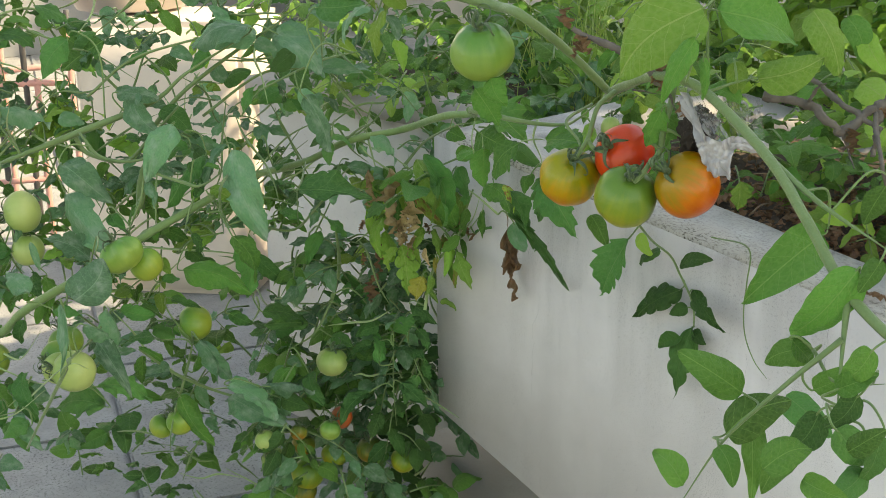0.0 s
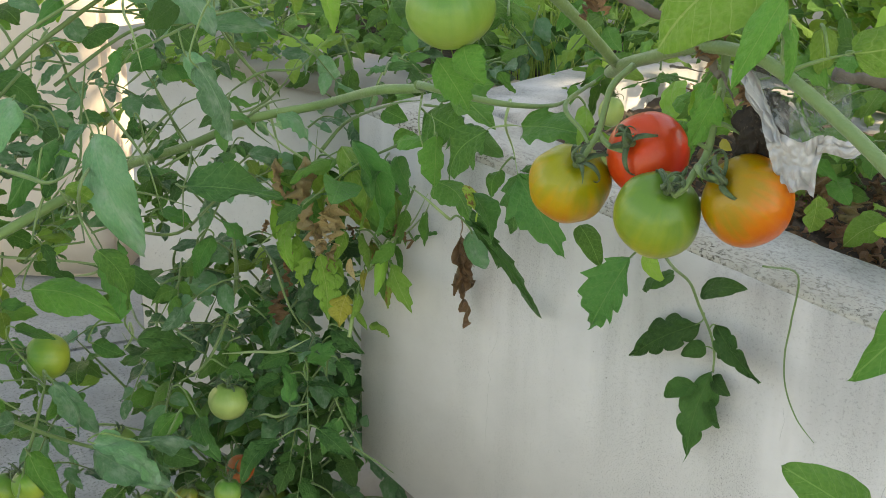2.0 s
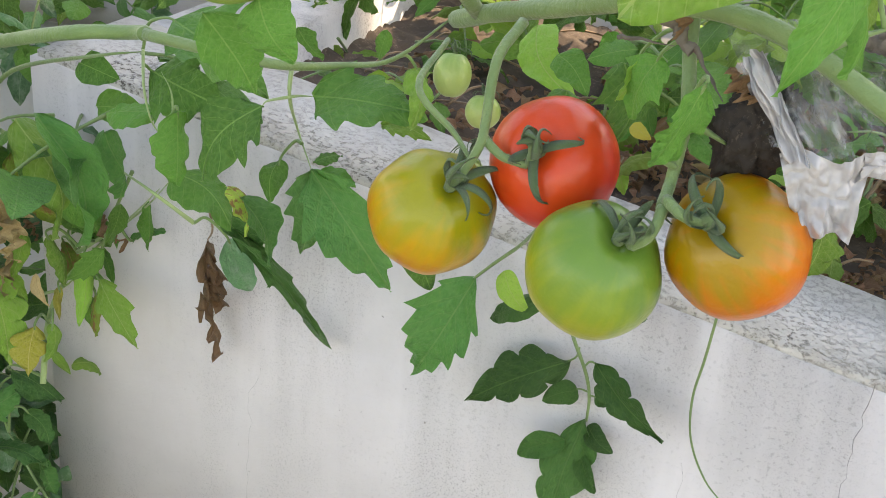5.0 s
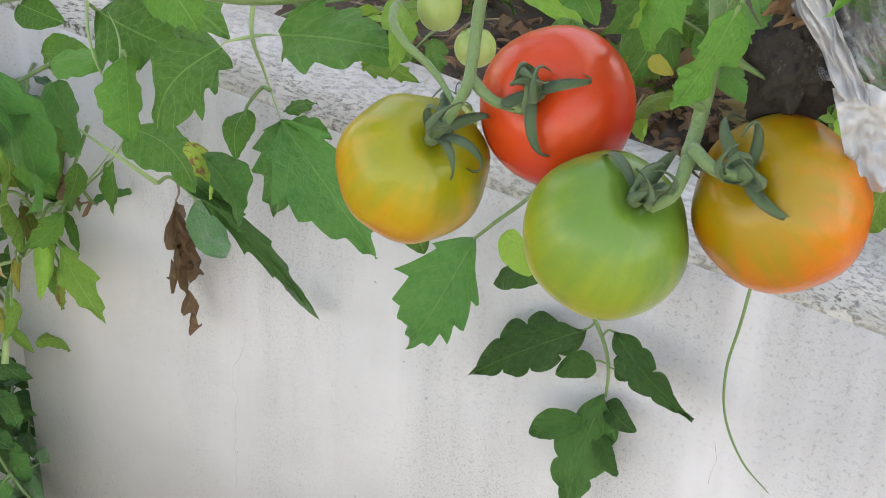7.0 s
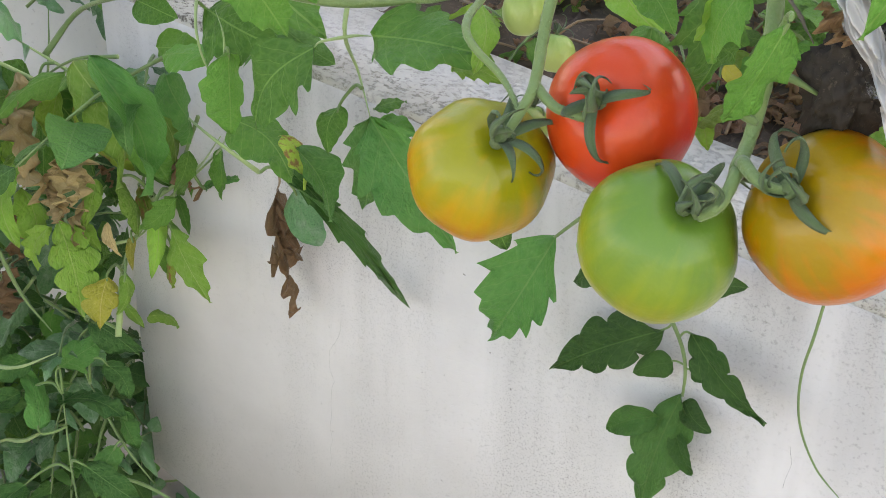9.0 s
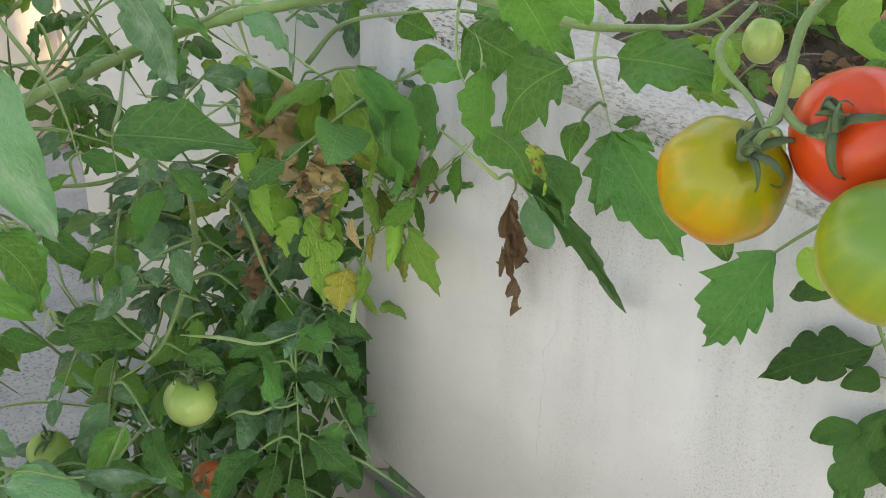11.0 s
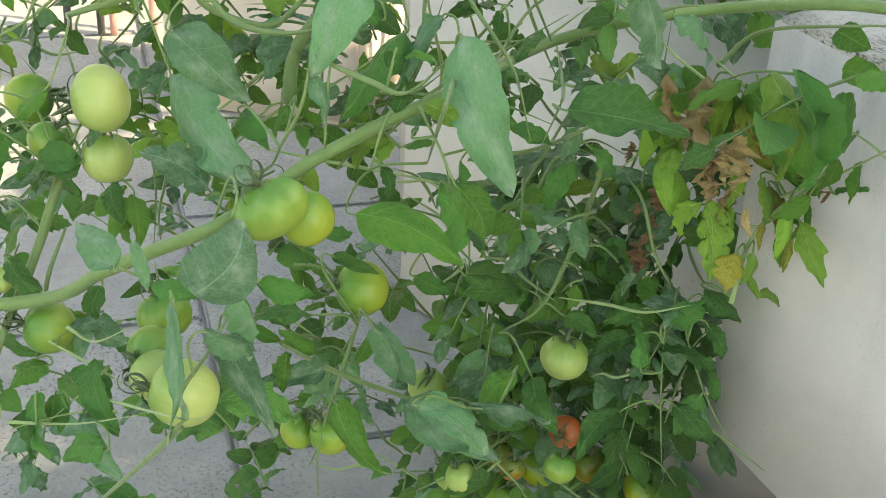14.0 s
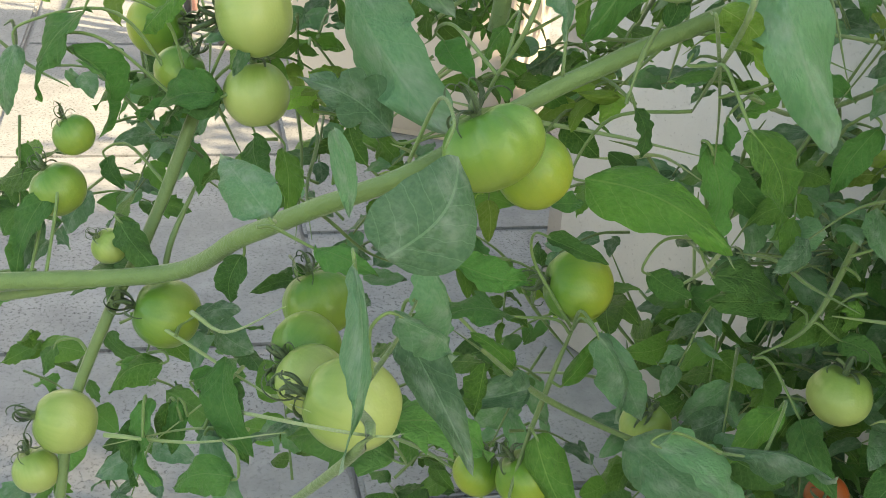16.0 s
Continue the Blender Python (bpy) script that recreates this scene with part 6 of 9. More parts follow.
vine(left_plant, "petiole", [(-0.388, -0.301, 0.861, 0.0013), (-0.381, -0.285, 0.854, 0.0012), (-0.369, -0.283, 0.829, 0.0010), (-0.367, -0.293, 0.823, 0.0008)], seed=105, sides=6)
vine(left_plant, "petiole", [(-0.322, -0.266, 0.822, 0.0013), (-0.340, -0.255, 0.838, 0.0012), (-0.354, -0.256, 0.840, 0.0010), (-0.351, -0.264, 0.835, 0.0008)], seed=106, sides=6)
vine(left_plant, "petiole", [(-0.380, -0.349, 0.850, 0.0013), (-0.376, -0.335, 0.873, 0.0012), (-0.370, -0.330, 0.879, 0.0010), (-0.368, -0.337, 0.872, 0.0008)], seed=107, sides=6)
vine(left_plant, "petiole", [(-0.322, -0.266, 0.822, 0.0013), (-0.320, -0.264, 0.821, 0.0012), (-0.317, -0.265, 0.816, 0.0010), (-0.315, -0.271, 0.812, 0.0008)], seed=108, sides=6)
vine(left_plant, "petiole", [(-0.320, -0.344, 0.804, 0.0013), (-0.319, -0.339, 0.828, 0.0012), (-0.320, -0.336, 0.834, 0.0010), (-0.323, -0.338, 0.826, 0.0008)], seed=109, sides=6)
vine(left_plant, "petiole", [(-0.279, -0.168, 0.735, 0.0013), (-0.275, -0.165, 0.736, 0.0012), (-0.267, -0.157, 0.727, 0.0010), (-0.264, -0.152, 0.722, 0.0008)], seed=111, sides=6)
vine(left_plant, "petiole", [(-0.311, -0.152, 0.694, 0.0013), (-0.298, -0.149, 0.706, 0.0012), (-0.288, -0.148, 0.703, 0.0010), (-0.290, -0.150, 0.695, 0.0008)], seed=113, sides=6)
vine(left_plant, "petiole", [(-0.331, -0.198, 0.708, 0.0013), (-0.334, -0.199, 0.726, 0.0012), (-0.329, -0.194, 0.734, 0.0010), (-0.322, -0.189, 0.732, 0.0008)], seed=114, sides=6)
vine(left_plant, "petiole", [(-0.250, -0.058, 0.779, 0.0013), (-0.262, -0.050, 0.774, 0.0012), (-0.273, -0.050, 0.738, 0.0010), (-0.272, -0.055, 0.727, 0.0008)], seed=115, sides=6)
vine(left_plant, "petiole", [(-0.310, -0.102, 0.615, 0.0013), (-0.311, -0.084, 0.616, 0.0012), (-0.301, -0.068, 0.599, 0.0010), (-0.293, -0.071, 0.592, 0.0008)], seed=116, sides=6)
vine(left_plant, "petiole", [(-0.203, -0.088, 0.525, 0.0013), (-0.212, -0.081, 0.546, 0.0012), (-0.228, -0.087, 0.553, 0.0010), (-0.233, -0.096, 0.550, 0.0008)], seed=117, sides=6)
vine(left_plant, "petiole", [(-0.309, -0.119, 0.588, 0.0013), (-0.286, -0.100, 0.600, 0.0012), (-0.258, -0.090, 0.578, 0.0010), (-0.256, -0.096, 0.566, 0.0008)], seed=118, sides=6)
vine(left_plant, "petiole", [(-0.203, -0.088, 0.525, 0.0013), (-0.209, -0.087, 0.535, 0.0012), (-0.210, -0.084, 0.544, 0.0010), (-0.204, -0.081, 0.549, 0.0008)], seed=119, sides=6)
vine(left_plant, "petiole", [(-0.192, -0.098, 0.504, 0.0013), (-0.196, -0.108, 0.503, 0.0012), (-0.204, -0.115, 0.503, 0.0010), (-0.209, -0.112, 0.510, 0.0008)], seed=120, sides=6)
vine(left_plant, "petiole", [(-0.203, -0.088, 0.525, 0.0013), (-0.213, -0.090, 0.534, 0.0012), (-0.229, -0.102, 0.528, 0.0010), (-0.233, -0.109, 0.524, 0.0008)], seed=122, sides=6)
vine(left_plant, "petiole", [(-0.179, -0.111, 0.478, 0.0013), (-0.175, -0.112, 0.486, 0.0012), (-0.166, -0.112, 0.487, 0.0010), (-0.160, -0.110, 0.483, 0.0008)], seed=123, sides=6)
vine(left_plant, "petiole", [(-0.154, -0.077, 0.488, 0.0013), (-0.153, -0.080, 0.493, 0.0012), (-0.153, -0.085, 0.493, 0.0010), (-0.154, -0.089, 0.487, 0.0008)], seed=124, sides=6)
vine(left_plant, "petiole", [(-0.177, -0.112, 0.474, 0.0013), (-0.192, -0.115, 0.477, 0.0012), (-0.207, -0.130, 0.465, 0.0010), (-0.206, -0.140, 0.461, 0.0008)], seed=125, sides=6)
vine(left_plant, "petiole", [(-0.319, -0.195, 0.519, 0.0013), (-0.305, -0.193, 0.522, 0.0012), (-0.272, -0.198, 0.500, 0.0010), (-0.261, -0.202, 0.494, 0.0008)], seed=126, sides=6)
vine(left_plant, "petiole", [(-0.309, -0.147, 0.541, 0.0013), (-0.306, -0.142, 0.539, 0.0012), (-0.295, -0.135, 0.531, 0.0010), (-0.286, -0.133, 0.530, 0.0008)], seed=127, sides=6)
vine(left_plant, "petiole", [(-0.242, -0.268, 0.502, 0.0013), (-0.256, -0.236, 0.521, 0.0012), (-0.266, -0.222, 0.519, 0.0010), (-0.264, -0.232, 0.514, 0.0008)], seed=128, sides=6)
vine(left_plant, "petiole", [(-0.309, -0.123, 0.581, 0.0013), (-0.304, -0.113, 0.574, 0.0012), (-0.305, -0.105, 0.567, 0.0010), (-0.310, -0.107, 0.573, 0.0008)], seed=129, sides=6)
vine(left_plant, "petiole", [(-0.188, -0.072, 0.531, 0.0013), (-0.184, -0.072, 0.554, 0.0012), (-0.173, -0.071, 0.560, 0.0010), (-0.166, -0.070, 0.553, 0.0008)], seed=130, sides=6)
vine(left_plant, "petiole", [(-0.169, -0.075, 0.507, 0.0013), (-0.167, -0.071, 0.512, 0.0012), (-0.164, -0.068, 0.511, 0.0010), (-0.160, -0.068, 0.505, 0.0008)], seed=131, sides=6)
vine(left_plant, "petiole", [(-0.188, -0.072, 0.531, 0.0013), (-0.199, -0.069, 0.562, 0.0012), (-0.192, -0.062, 0.577, 0.0010), (-0.181, -0.060, 0.575, 0.0008)], seed=132, sides=6)
vine(left_plant, "petiole", [(-0.555, -0.436, 0.834, 0.0013), (-0.555, -0.428, 0.819, 0.0012), (-0.530, -0.424, 0.773, 0.0010), (-0.517, -0.426, 0.765, 0.0008)], seed=133, sides=6)
vine(left_plant, "petiole", [(-0.365, -0.480, 0.707, 0.0013), (-0.340, -0.480, 0.752, 0.0012), (-0.299, -0.500, 0.756, 0.0010), (-0.292, -0.510, 0.745, 0.0008)], seed=134, sides=6)
vine(left_plant, "petiole", [(-0.386, -0.403, 0.742, 0.0013), (-0.408, -0.402, 0.713, 0.0012), (-0.445, -0.426, 0.682, 0.0010), (-0.452, -0.438, 0.690, 0.0008)], seed=135, sides=6)
vine(left_plant, "petiole", [(-0.380, -0.562, 0.682, 0.0013), (-0.362, -0.568, 0.689, 0.0012), (-0.354, -0.574, 0.693, 0.0010), (-0.362, -0.574, 0.696, 0.0008)], seed=136, sides=6)
vine(left_plant, "petiole", [(-0.281, -0.562, 0.622, 0.0013), (-0.298, -0.556, 0.677, 0.0012), (-0.295, -0.561, 0.699, 0.0010), (-0.284, -0.566, 0.691, 0.0008)], seed=138, sides=6)
vine(left_plant, "petiole", [(-0.348, -0.482, 0.626, 0.0013), (-0.358, -0.482, 0.620, 0.0012), (-0.359, -0.484, 0.604, 0.0010), (-0.351, -0.484, 0.601, 0.0008)], seed=139, sides=6)
vine(left_plant, "petiole", [(-0.358, -0.469, 0.628, 0.0013), (-0.356, -0.471, 0.646, 0.0012), (-0.352, -0.471, 0.651, 0.0010), (-0.350, -0.469, 0.643, 0.0008)], seed=140, sides=6)
vine(left_plant, "petiole", [(-0.389, -0.551, 0.559, 0.0013), (-0.379, -0.537, 0.563, 0.0012), (-0.360, -0.500, 0.542, 0.0010), (-0.355, -0.487, 0.537, 0.0008)], seed=141, sides=6)
vine(left_plant, "petiole", [(-0.401, -0.548, 0.552, 0.0013), (-0.362, -0.505, 0.543, 0.0012), (-0.353, -0.478, 0.507, 0.0010), (-0.368, -0.485, 0.505, 0.0008)], seed=142, sides=6)
vine(left_plant, "petiole", [(-0.373, -0.355, 0.476, 0.0013), (-0.369, -0.361, 0.486, 0.0012), (-0.362, -0.364, 0.486, 0.0010), (-0.358, -0.361, 0.479, 0.0008)], seed=145, sides=6)
vine(left_plant, "petiole", [(-0.376, -0.325, 0.550, 0.0013), (-0.361, -0.332, 0.568, 0.0012), (-0.343, -0.334, 0.566, 0.0010), (-0.340, -0.330, 0.557, 0.0008)], seed=146, sides=6)
vine(left_plant, "petiole", [(-0.255, -0.294, 0.508, 0.0013), (-0.270, -0.324, 0.525, 0.0012), (-0.275, -0.342, 0.522, 0.0010), (-0.269, -0.334, 0.516, 0.0008)], seed=147, sides=6)
vine(left_plant, "petiole", [(-0.376, -0.326, 0.546, 0.0013), (-0.384, -0.333, 0.556, 0.0012), (-0.396, -0.357, 0.559, 0.0010), (-0.399, -0.367, 0.561, 0.0008)], seed=148, sides=6)
vine(left_plant, "petiole", [(-0.369, -0.456, 0.630, 0.0013), (-0.365, -0.456, 0.637, 0.0012), (-0.359, -0.449, 0.639, 0.0010), (-0.356, -0.442, 0.636, 0.0008)], seed=149, sides=6)
vine(left_plant, "petiole", [(-0.286, -0.323, 0.767, 0.0013), (-0.272, -0.330, 0.768, 0.0012), (-0.252, -0.330, 0.744, 0.0010), (-0.248, -0.325, 0.734, 0.0008)], seed=150, sides=6)
vine(left_plant, "petiole", [(-0.303, -0.298, 0.738, 0.0013), (-0.290, -0.279, 0.745, 0.0012), (-0.287, -0.265, 0.750, 0.0010), (-0.295, -0.270, 0.755, 0.0008)], seed=151, sides=6)
vine(left_plant, "petiole", [(-0.302, -0.308, 0.751, 0.0013), (-0.313, -0.320, 0.751, 0.0012), (-0.317, -0.328, 0.748, 0.0010), (-0.310, -0.324, 0.751, 0.0008)], seed=152, sides=6)
vine(left_plant, "petiole", [(-0.360, -0.381, 0.533, 0.0013), (-0.364, -0.379, 0.536, 0.0012), (-0.369, -0.381, 0.539, 0.0010), (-0.371, -0.385, 0.544, 0.0008)], seed=153, sides=6)
vine(left_plant, "petiole", [(-0.381, -0.336, 0.510, 0.0013), (-0.378, -0.334, 0.508, 0.0012), (-0.375, -0.330, 0.506, 0.0010), (-0.373, -0.328, 0.513, 0.0008)], seed=154, sides=6)
vine(left_plant, "petiole", [(-0.376, -0.325, 0.550, 0.0013), (-0.396, -0.348, 0.598, 0.0012), (-0.393, -0.354, 0.623, 0.0010), (-0.381, -0.345, 0.621, 0.0008)], seed=155, sides=6)
vine(left_plant, "petiole", [(-0.347, -0.240, 0.636, 0.0013), (-0.366, -0.243, 0.640, 0.0012), (-0.392, -0.261, 0.644, 0.0010), (-0.397, -0.270, 0.652, 0.0008)], seed=156, sides=6)
vine(left_plant, "petiole", [(-0.318, -0.360, 0.739, 0.0013), (-0.323, -0.353, 0.743, 0.0012), (-0.327, -0.344, 0.733, 0.0010), (-0.325, -0.342, 0.725, 0.0008)], seed=157, sides=6)
vine(left_plant, "petiole", [(-0.312, -0.303, 0.811, 0.0013), (-0.310, -0.302, 0.816, 0.0012), (-0.311, -0.302, 0.819, 0.0010), (-0.317, -0.304, 0.820, 0.0008)], seed=159, sides=6)
vine(left_plant, "petiole", [(-0.373, -0.384, 0.808, 0.0013), (-0.375, -0.380, 0.809, 0.0012), (-0.375, -0.377, 0.806, 0.0010), (-0.370, -0.378, 0.802, 0.0008)], seed=160, sides=6)
vine(left_plant, "petiole", [(-0.386, -0.403, 0.742, 0.0013), (-0.436, -0.400, 0.759, 0.0012), (-0.463, -0.395, 0.748, 0.0010), (-0.450, -0.394, 0.742, 0.0008)], seed=161, sides=6)
vine(left_plant, "petiole", [(-0.382, -0.400, 0.753, 0.0013), (-0.404, -0.375, 0.772, 0.0012), (-0.425, -0.363, 0.763, 0.0010), (-0.425, -0.371, 0.753, 0.0008)], seed=162, sides=6)
vine(left_plant, "petiole", [(-0.358, -0.225, 0.606, 0.0013), (-0.356, -0.228, 0.598, 0.0012), (-0.350, -0.220, 0.579, 0.0010), (-0.347, -0.211, 0.576, 0.0008)], seed=163, sides=6)
vine(left_plant, "petiole", [(-0.358, -0.225, 0.606, 0.0013), (-0.369, -0.253, 0.606, 0.0012), (-0.372, -0.268, 0.586, 0.0010), (-0.367, -0.260, 0.580, 0.0008)], seed=164, sides=6)
vine(left_plant, "petiole", [(-0.597, -0.503, 0.664, 0.0013), (-0.571, -0.496, 0.685, 0.0012), (-0.558, -0.497, 0.690, 0.0010), (-0.566, -0.503, 0.685, 0.0008)], seed=165, sides=6)
vine(left_plant, "petiole", [(-0.597, -0.503, 0.664, 0.0013), (-0.568, -0.490, 0.726, 0.0012), (-0.541, -0.488, 0.738, 0.0010), (-0.543, -0.493, 0.723, 0.0008)], seed=166, sides=6)
vine(left_plant, "petiole", [(-0.598, -0.483, 0.811, 0.0013), (-0.574, -0.494, 0.808, 0.0012), (-0.563, -0.519, 0.768, 0.0010), (-0.569, -0.527, 0.758, 0.0008)], seed=167, sides=6)
vine(left_plant, "petiole", [(-0.501, -0.591, 0.478, 0.0013), (-0.510, -0.586, 0.497, 0.0012), (-0.515, -0.582, 0.501, 0.0010), (-0.512, -0.583, 0.493, 0.0008)], seed=168, sides=6)
vine(left_plant, "petiole", [(-0.429, -0.568, 0.511, 0.0013), (-0.419, -0.563, 0.505, 0.0012), (-0.417, -0.563, 0.487, 0.0010), (-0.424, -0.568, 0.483, 0.0008)], seed=169, sides=6)
vine(left_plant, "petiole", [(-0.479, -0.549, 0.483, 0.0013), (-0.479, -0.553, 0.485, 0.0012), (-0.477, -0.557, 0.483, 0.0010), (-0.470, -0.558, 0.480, 0.0008)], seed=170, sides=6)
vine(left_plant, "petiole", [(-0.501, -0.558, 0.484, 0.0013), (-0.505, -0.559, 0.493, 0.0012), (-0.509, -0.561, 0.495, 0.0010), (-0.509, -0.562, 0.487, 0.0008)], seed=171, sides=6)
vine(left_plant, "petiole", [(-0.545, -0.570, 0.509, 0.0013), (-0.546, -0.583, 0.513, 0.0012), (-0.544, -0.590, 0.513, 0.0010), (-0.540, -0.582, 0.512, 0.0008)], seed=172, sides=6)
vine(left_plant, "petiole", [(-0.499, -0.543, 0.493, 0.0013), (-0.509, -0.548, 0.499, 0.0012), (-0.513, -0.550, 0.503, 0.0010), (-0.508, -0.546, 0.506, 0.0008)], seed=173, sides=6)
vine(left_plant, "petiole", [(-0.597, -0.503, 0.664, 0.0013), (-0.623, -0.555, 0.717, 0.0012), (-0.641, -0.584, 0.719, 0.0010), (-0.637, -0.573, 0.706, 0.0008)], seed=174, sides=6)
vine(left_plant, "petiole", [(-0.597, -0.503, 0.664, 0.0013), (-0.601, -0.521, 0.735, 0.0012), (-0.619, -0.560, 0.750, 0.0010), (-0.625, -0.570, 0.736, 0.0008)], seed=175, sides=6)
vine(left_plant, "petiole", [(-0.597, -0.503, 0.664, 0.0013), (-0.571, -0.494, 0.687, 0.0012), (-0.558, -0.494, 0.692, 0.0010), (-0.566, -0.500, 0.688, 0.0008)], seed=176, sides=6)
vine(left_plant, "petiole", [(-0.580, -0.623, 0.571, 0.0013), (-0.607, -0.602, 0.614, 0.0012), (-0.624, -0.596, 0.623, 0.0010), (-0.619, -0.604, 0.613, 0.0008)], seed=177, sides=6)
vine(left_plant, "petiole", [(-0.582, -0.550, 0.582, 0.0013), (-0.585, -0.563, 0.602, 0.0012), (-0.577, -0.573, 0.609, 0.0010), (-0.568, -0.571, 0.605, 0.0008)], seed=178, sides=6)
vine(left_plant, "petiole", [(-0.597, -0.503, 0.664, 0.0013), (-0.598, -0.470, 0.669, 0.0012), (-0.580, -0.443, 0.642, 0.0010), (-0.569, -0.446, 0.634, 0.0008)], seed=179, sides=6)
vine(left_plant, "petiole", [(-0.458, -0.540, 0.633, 0.0013), (-0.455, -0.539, 0.632, 0.0012), (-0.453, -0.539, 0.625, 0.0010), (-0.455, -0.541, 0.618, 0.0008)], seed=180, sides=6)
vine(left_plant, "petiole", [(-0.510, -0.561, 0.544, 0.0013), (-0.517, -0.554, 0.547, 0.0012), (-0.518, -0.543, 0.550, 0.0010), (-0.512, -0.538, 0.554, 0.0008)], seed=181, sides=6)
vine(left_plant, "petiole", [(-0.546, -0.567, 0.514, 0.0013), (-0.532, -0.561, 0.521, 0.0012), (-0.522, -0.562, 0.519, 0.0010), (-0.525, -0.570, 0.516, 0.0008)], seed=182, sides=6)
vine(left_plant, "petiole", [(-0.490, -0.537, 0.507, 0.0013), (-0.494, -0.534, 0.512, 0.0012), (-0.495, -0.532, 0.513, 0.0010), (-0.490, -0.533, 0.509, 0.0008)], seed=183, sides=6)
vine(left_plant, "petiole", [(-0.487, -0.553, 0.480, 0.0013), (-0.490, -0.547, 0.486, 0.0012), (-0.492, -0.542, 0.485, 0.0010), (-0.489, -0.544, 0.478, 0.0008)], seed=184, sides=6)
vine(left_plant, "petiole", [(-0.512, -0.588, 0.470, 0.0013), (-0.518, -0.585, 0.480, 0.0012), (-0.522, -0.583, 0.481, 0.0010), (-0.520, -0.585, 0.474, 0.0008)], seed=185, sides=6)
vine(left_plant, "petiole", [(-0.502, -0.562, 0.481, 0.0013), (-0.511, -0.562, 0.491, 0.0012), (-0.518, -0.563, 0.491, 0.0010), (-0.516, -0.566, 0.484, 0.0008)], seed=186, sides=6)
vine(left_plant, "petiole", [(-0.560, -0.602, 0.513, 0.0013), (-0.567, -0.608, 0.526, 0.0012), (-0.575, -0.619, 0.524, 0.0010), (-0.575, -0.623, 0.516, 0.0008)], seed=187, sides=6)
vine(left_plant, "petiole", [(-0.597, -0.503, 0.664, 0.0013), (-0.636, -0.540, 0.731, 0.0012), (-0.667, -0.597, 0.722, 0.0010), (-0.663, -0.605, 0.703, 0.0008)], seed=188, sides=6)
vine(left_plant, "petiole", [(-0.590, -0.528, 0.617, 0.0013), (-0.636, -0.537, 0.634, 0.0012), (-0.659, -0.547, 0.623, 0.0010), (-0.647, -0.547, 0.617, 0.0008)], seed=189, sides=6)
vine(left_plant, "petiole", [(-0.587, -0.631, 0.570, 0.0013), (-0.613, -0.612, 0.599, 0.0012), (-0.629, -0.605, 0.602, 0.0010), (-0.623, -0.612, 0.593, 0.0008)], seed=190, sides=6)
vine(left_plant, "petiole", [(-0.597, -0.503, 0.664, 0.0013), (-0.627, -0.467, 0.667, 0.0012), (-0.635, -0.438, 0.634, 0.0010), (-0.623, -0.441, 0.625, 0.0008)], seed=191, sides=6)
vine(left_plant, "petiole", [(-0.408, -0.554, 0.664, 0.0013), (-0.407, -0.544, 0.662, 0.0012), (-0.393, -0.527, 0.652, 0.0010), (-0.384, -0.523, 0.652, 0.0008)], seed=192, sides=6)
vine(left_plant, "petiole", [(-0.293, -0.547, 0.622, 0.0013), (-0.293, -0.550, 0.650, 0.0012), (-0.289, -0.542, 0.661, 0.0010), (-0.286, -0.533, 0.656, 0.0008)], seed=194, sides=6)
vine(left_plant, "petiole", [(-0.323, -0.231, 0.719, 0.0013), (-0.332, -0.233, 0.721, 0.0012), (-0.343, -0.237, 0.706, 0.0010), (-0.344, -0.238, 0.697, 0.0008)], seed=195, sides=6)
vine(left_plant, "petiole", [(-0.325, -0.223, 0.716, 0.0013), (-0.336, -0.228, 0.709, 0.0012), (-0.342, -0.230, 0.702, 0.0010), (-0.337, -0.227, 0.708, 0.0008)], seed=196, sides=6)
vine(left_plant, "petiole", [(-0.286, -0.323, 0.767, 0.0013), (-0.293, -0.330, 0.765, 0.0012), (-0.298, -0.335, 0.765, 0.0010), (-0.296, -0.333, 0.772, 0.0008)], seed=197, sides=6)
vine(left_plant, "petiole", [(-0.363, -0.400, 0.730, 0.0013), (-0.361, -0.407, 0.707, 0.0012), (-0.355, -0.389, 0.666, 0.0010), (-0.352, -0.375, 0.666, 0.0008)], seed=198, sides=6)
vine(left_plant, "petiole", [(-0.474, -0.345, 0.881, 0.0013), (-0.478, -0.359, 0.901, 0.0012), (-0.472, -0.363, 0.912, 0.0010), (-0.465, -0.356, 0.912, 0.0008)], seed=199, sides=6)
vine(left_plant, "petiole", [(-0.326, -0.229, 0.994, 0.0013), (-0.314, -0.231, 1.002, 0.0012), (-0.308, -0.238, 1.004, 0.0010), (-0.315, -0.243, 1.003, 0.0008)], seed=200, sides=6)
vine(left_plant, "petiole", [(-0.326, -0.229, 0.994, 0.0013), (-0.313, -0.226, 1.007, 0.0012), (-0.281, -0.220, 0.999, 0.0010), (-0.270, -0.217, 0.994, 0.0008)], seed=201, sides=6)
vine(left_plant, "petiole", [(-0.484, -0.398, 0.839, 0.0013), (-0.493, -0.426, 0.844, 0.0012), (-0.488, -0.447, 0.826, 0.0010), (-0.479, -0.443, 0.819, 0.0008)], seed=202, sides=6)
vine(left_plant, "petiole", [(-0.460, -0.331, 0.889, 0.0013), (-0.462, -0.340, 0.909, 0.0012), (-0.457, -0.347, 0.914, 0.0010), (-0.451, -0.345, 0.907, 0.0008)], seed=203, sides=6)
vine(left_plant, "petiole", [(-0.310, -0.227, 0.917, 0.0013), (-0.328, -0.235, 0.895, 0.0012), (-0.340, -0.240, 0.878, 0.0010), (-0.335, -0.237, 0.888, 0.0008)], seed=204, sides=6)
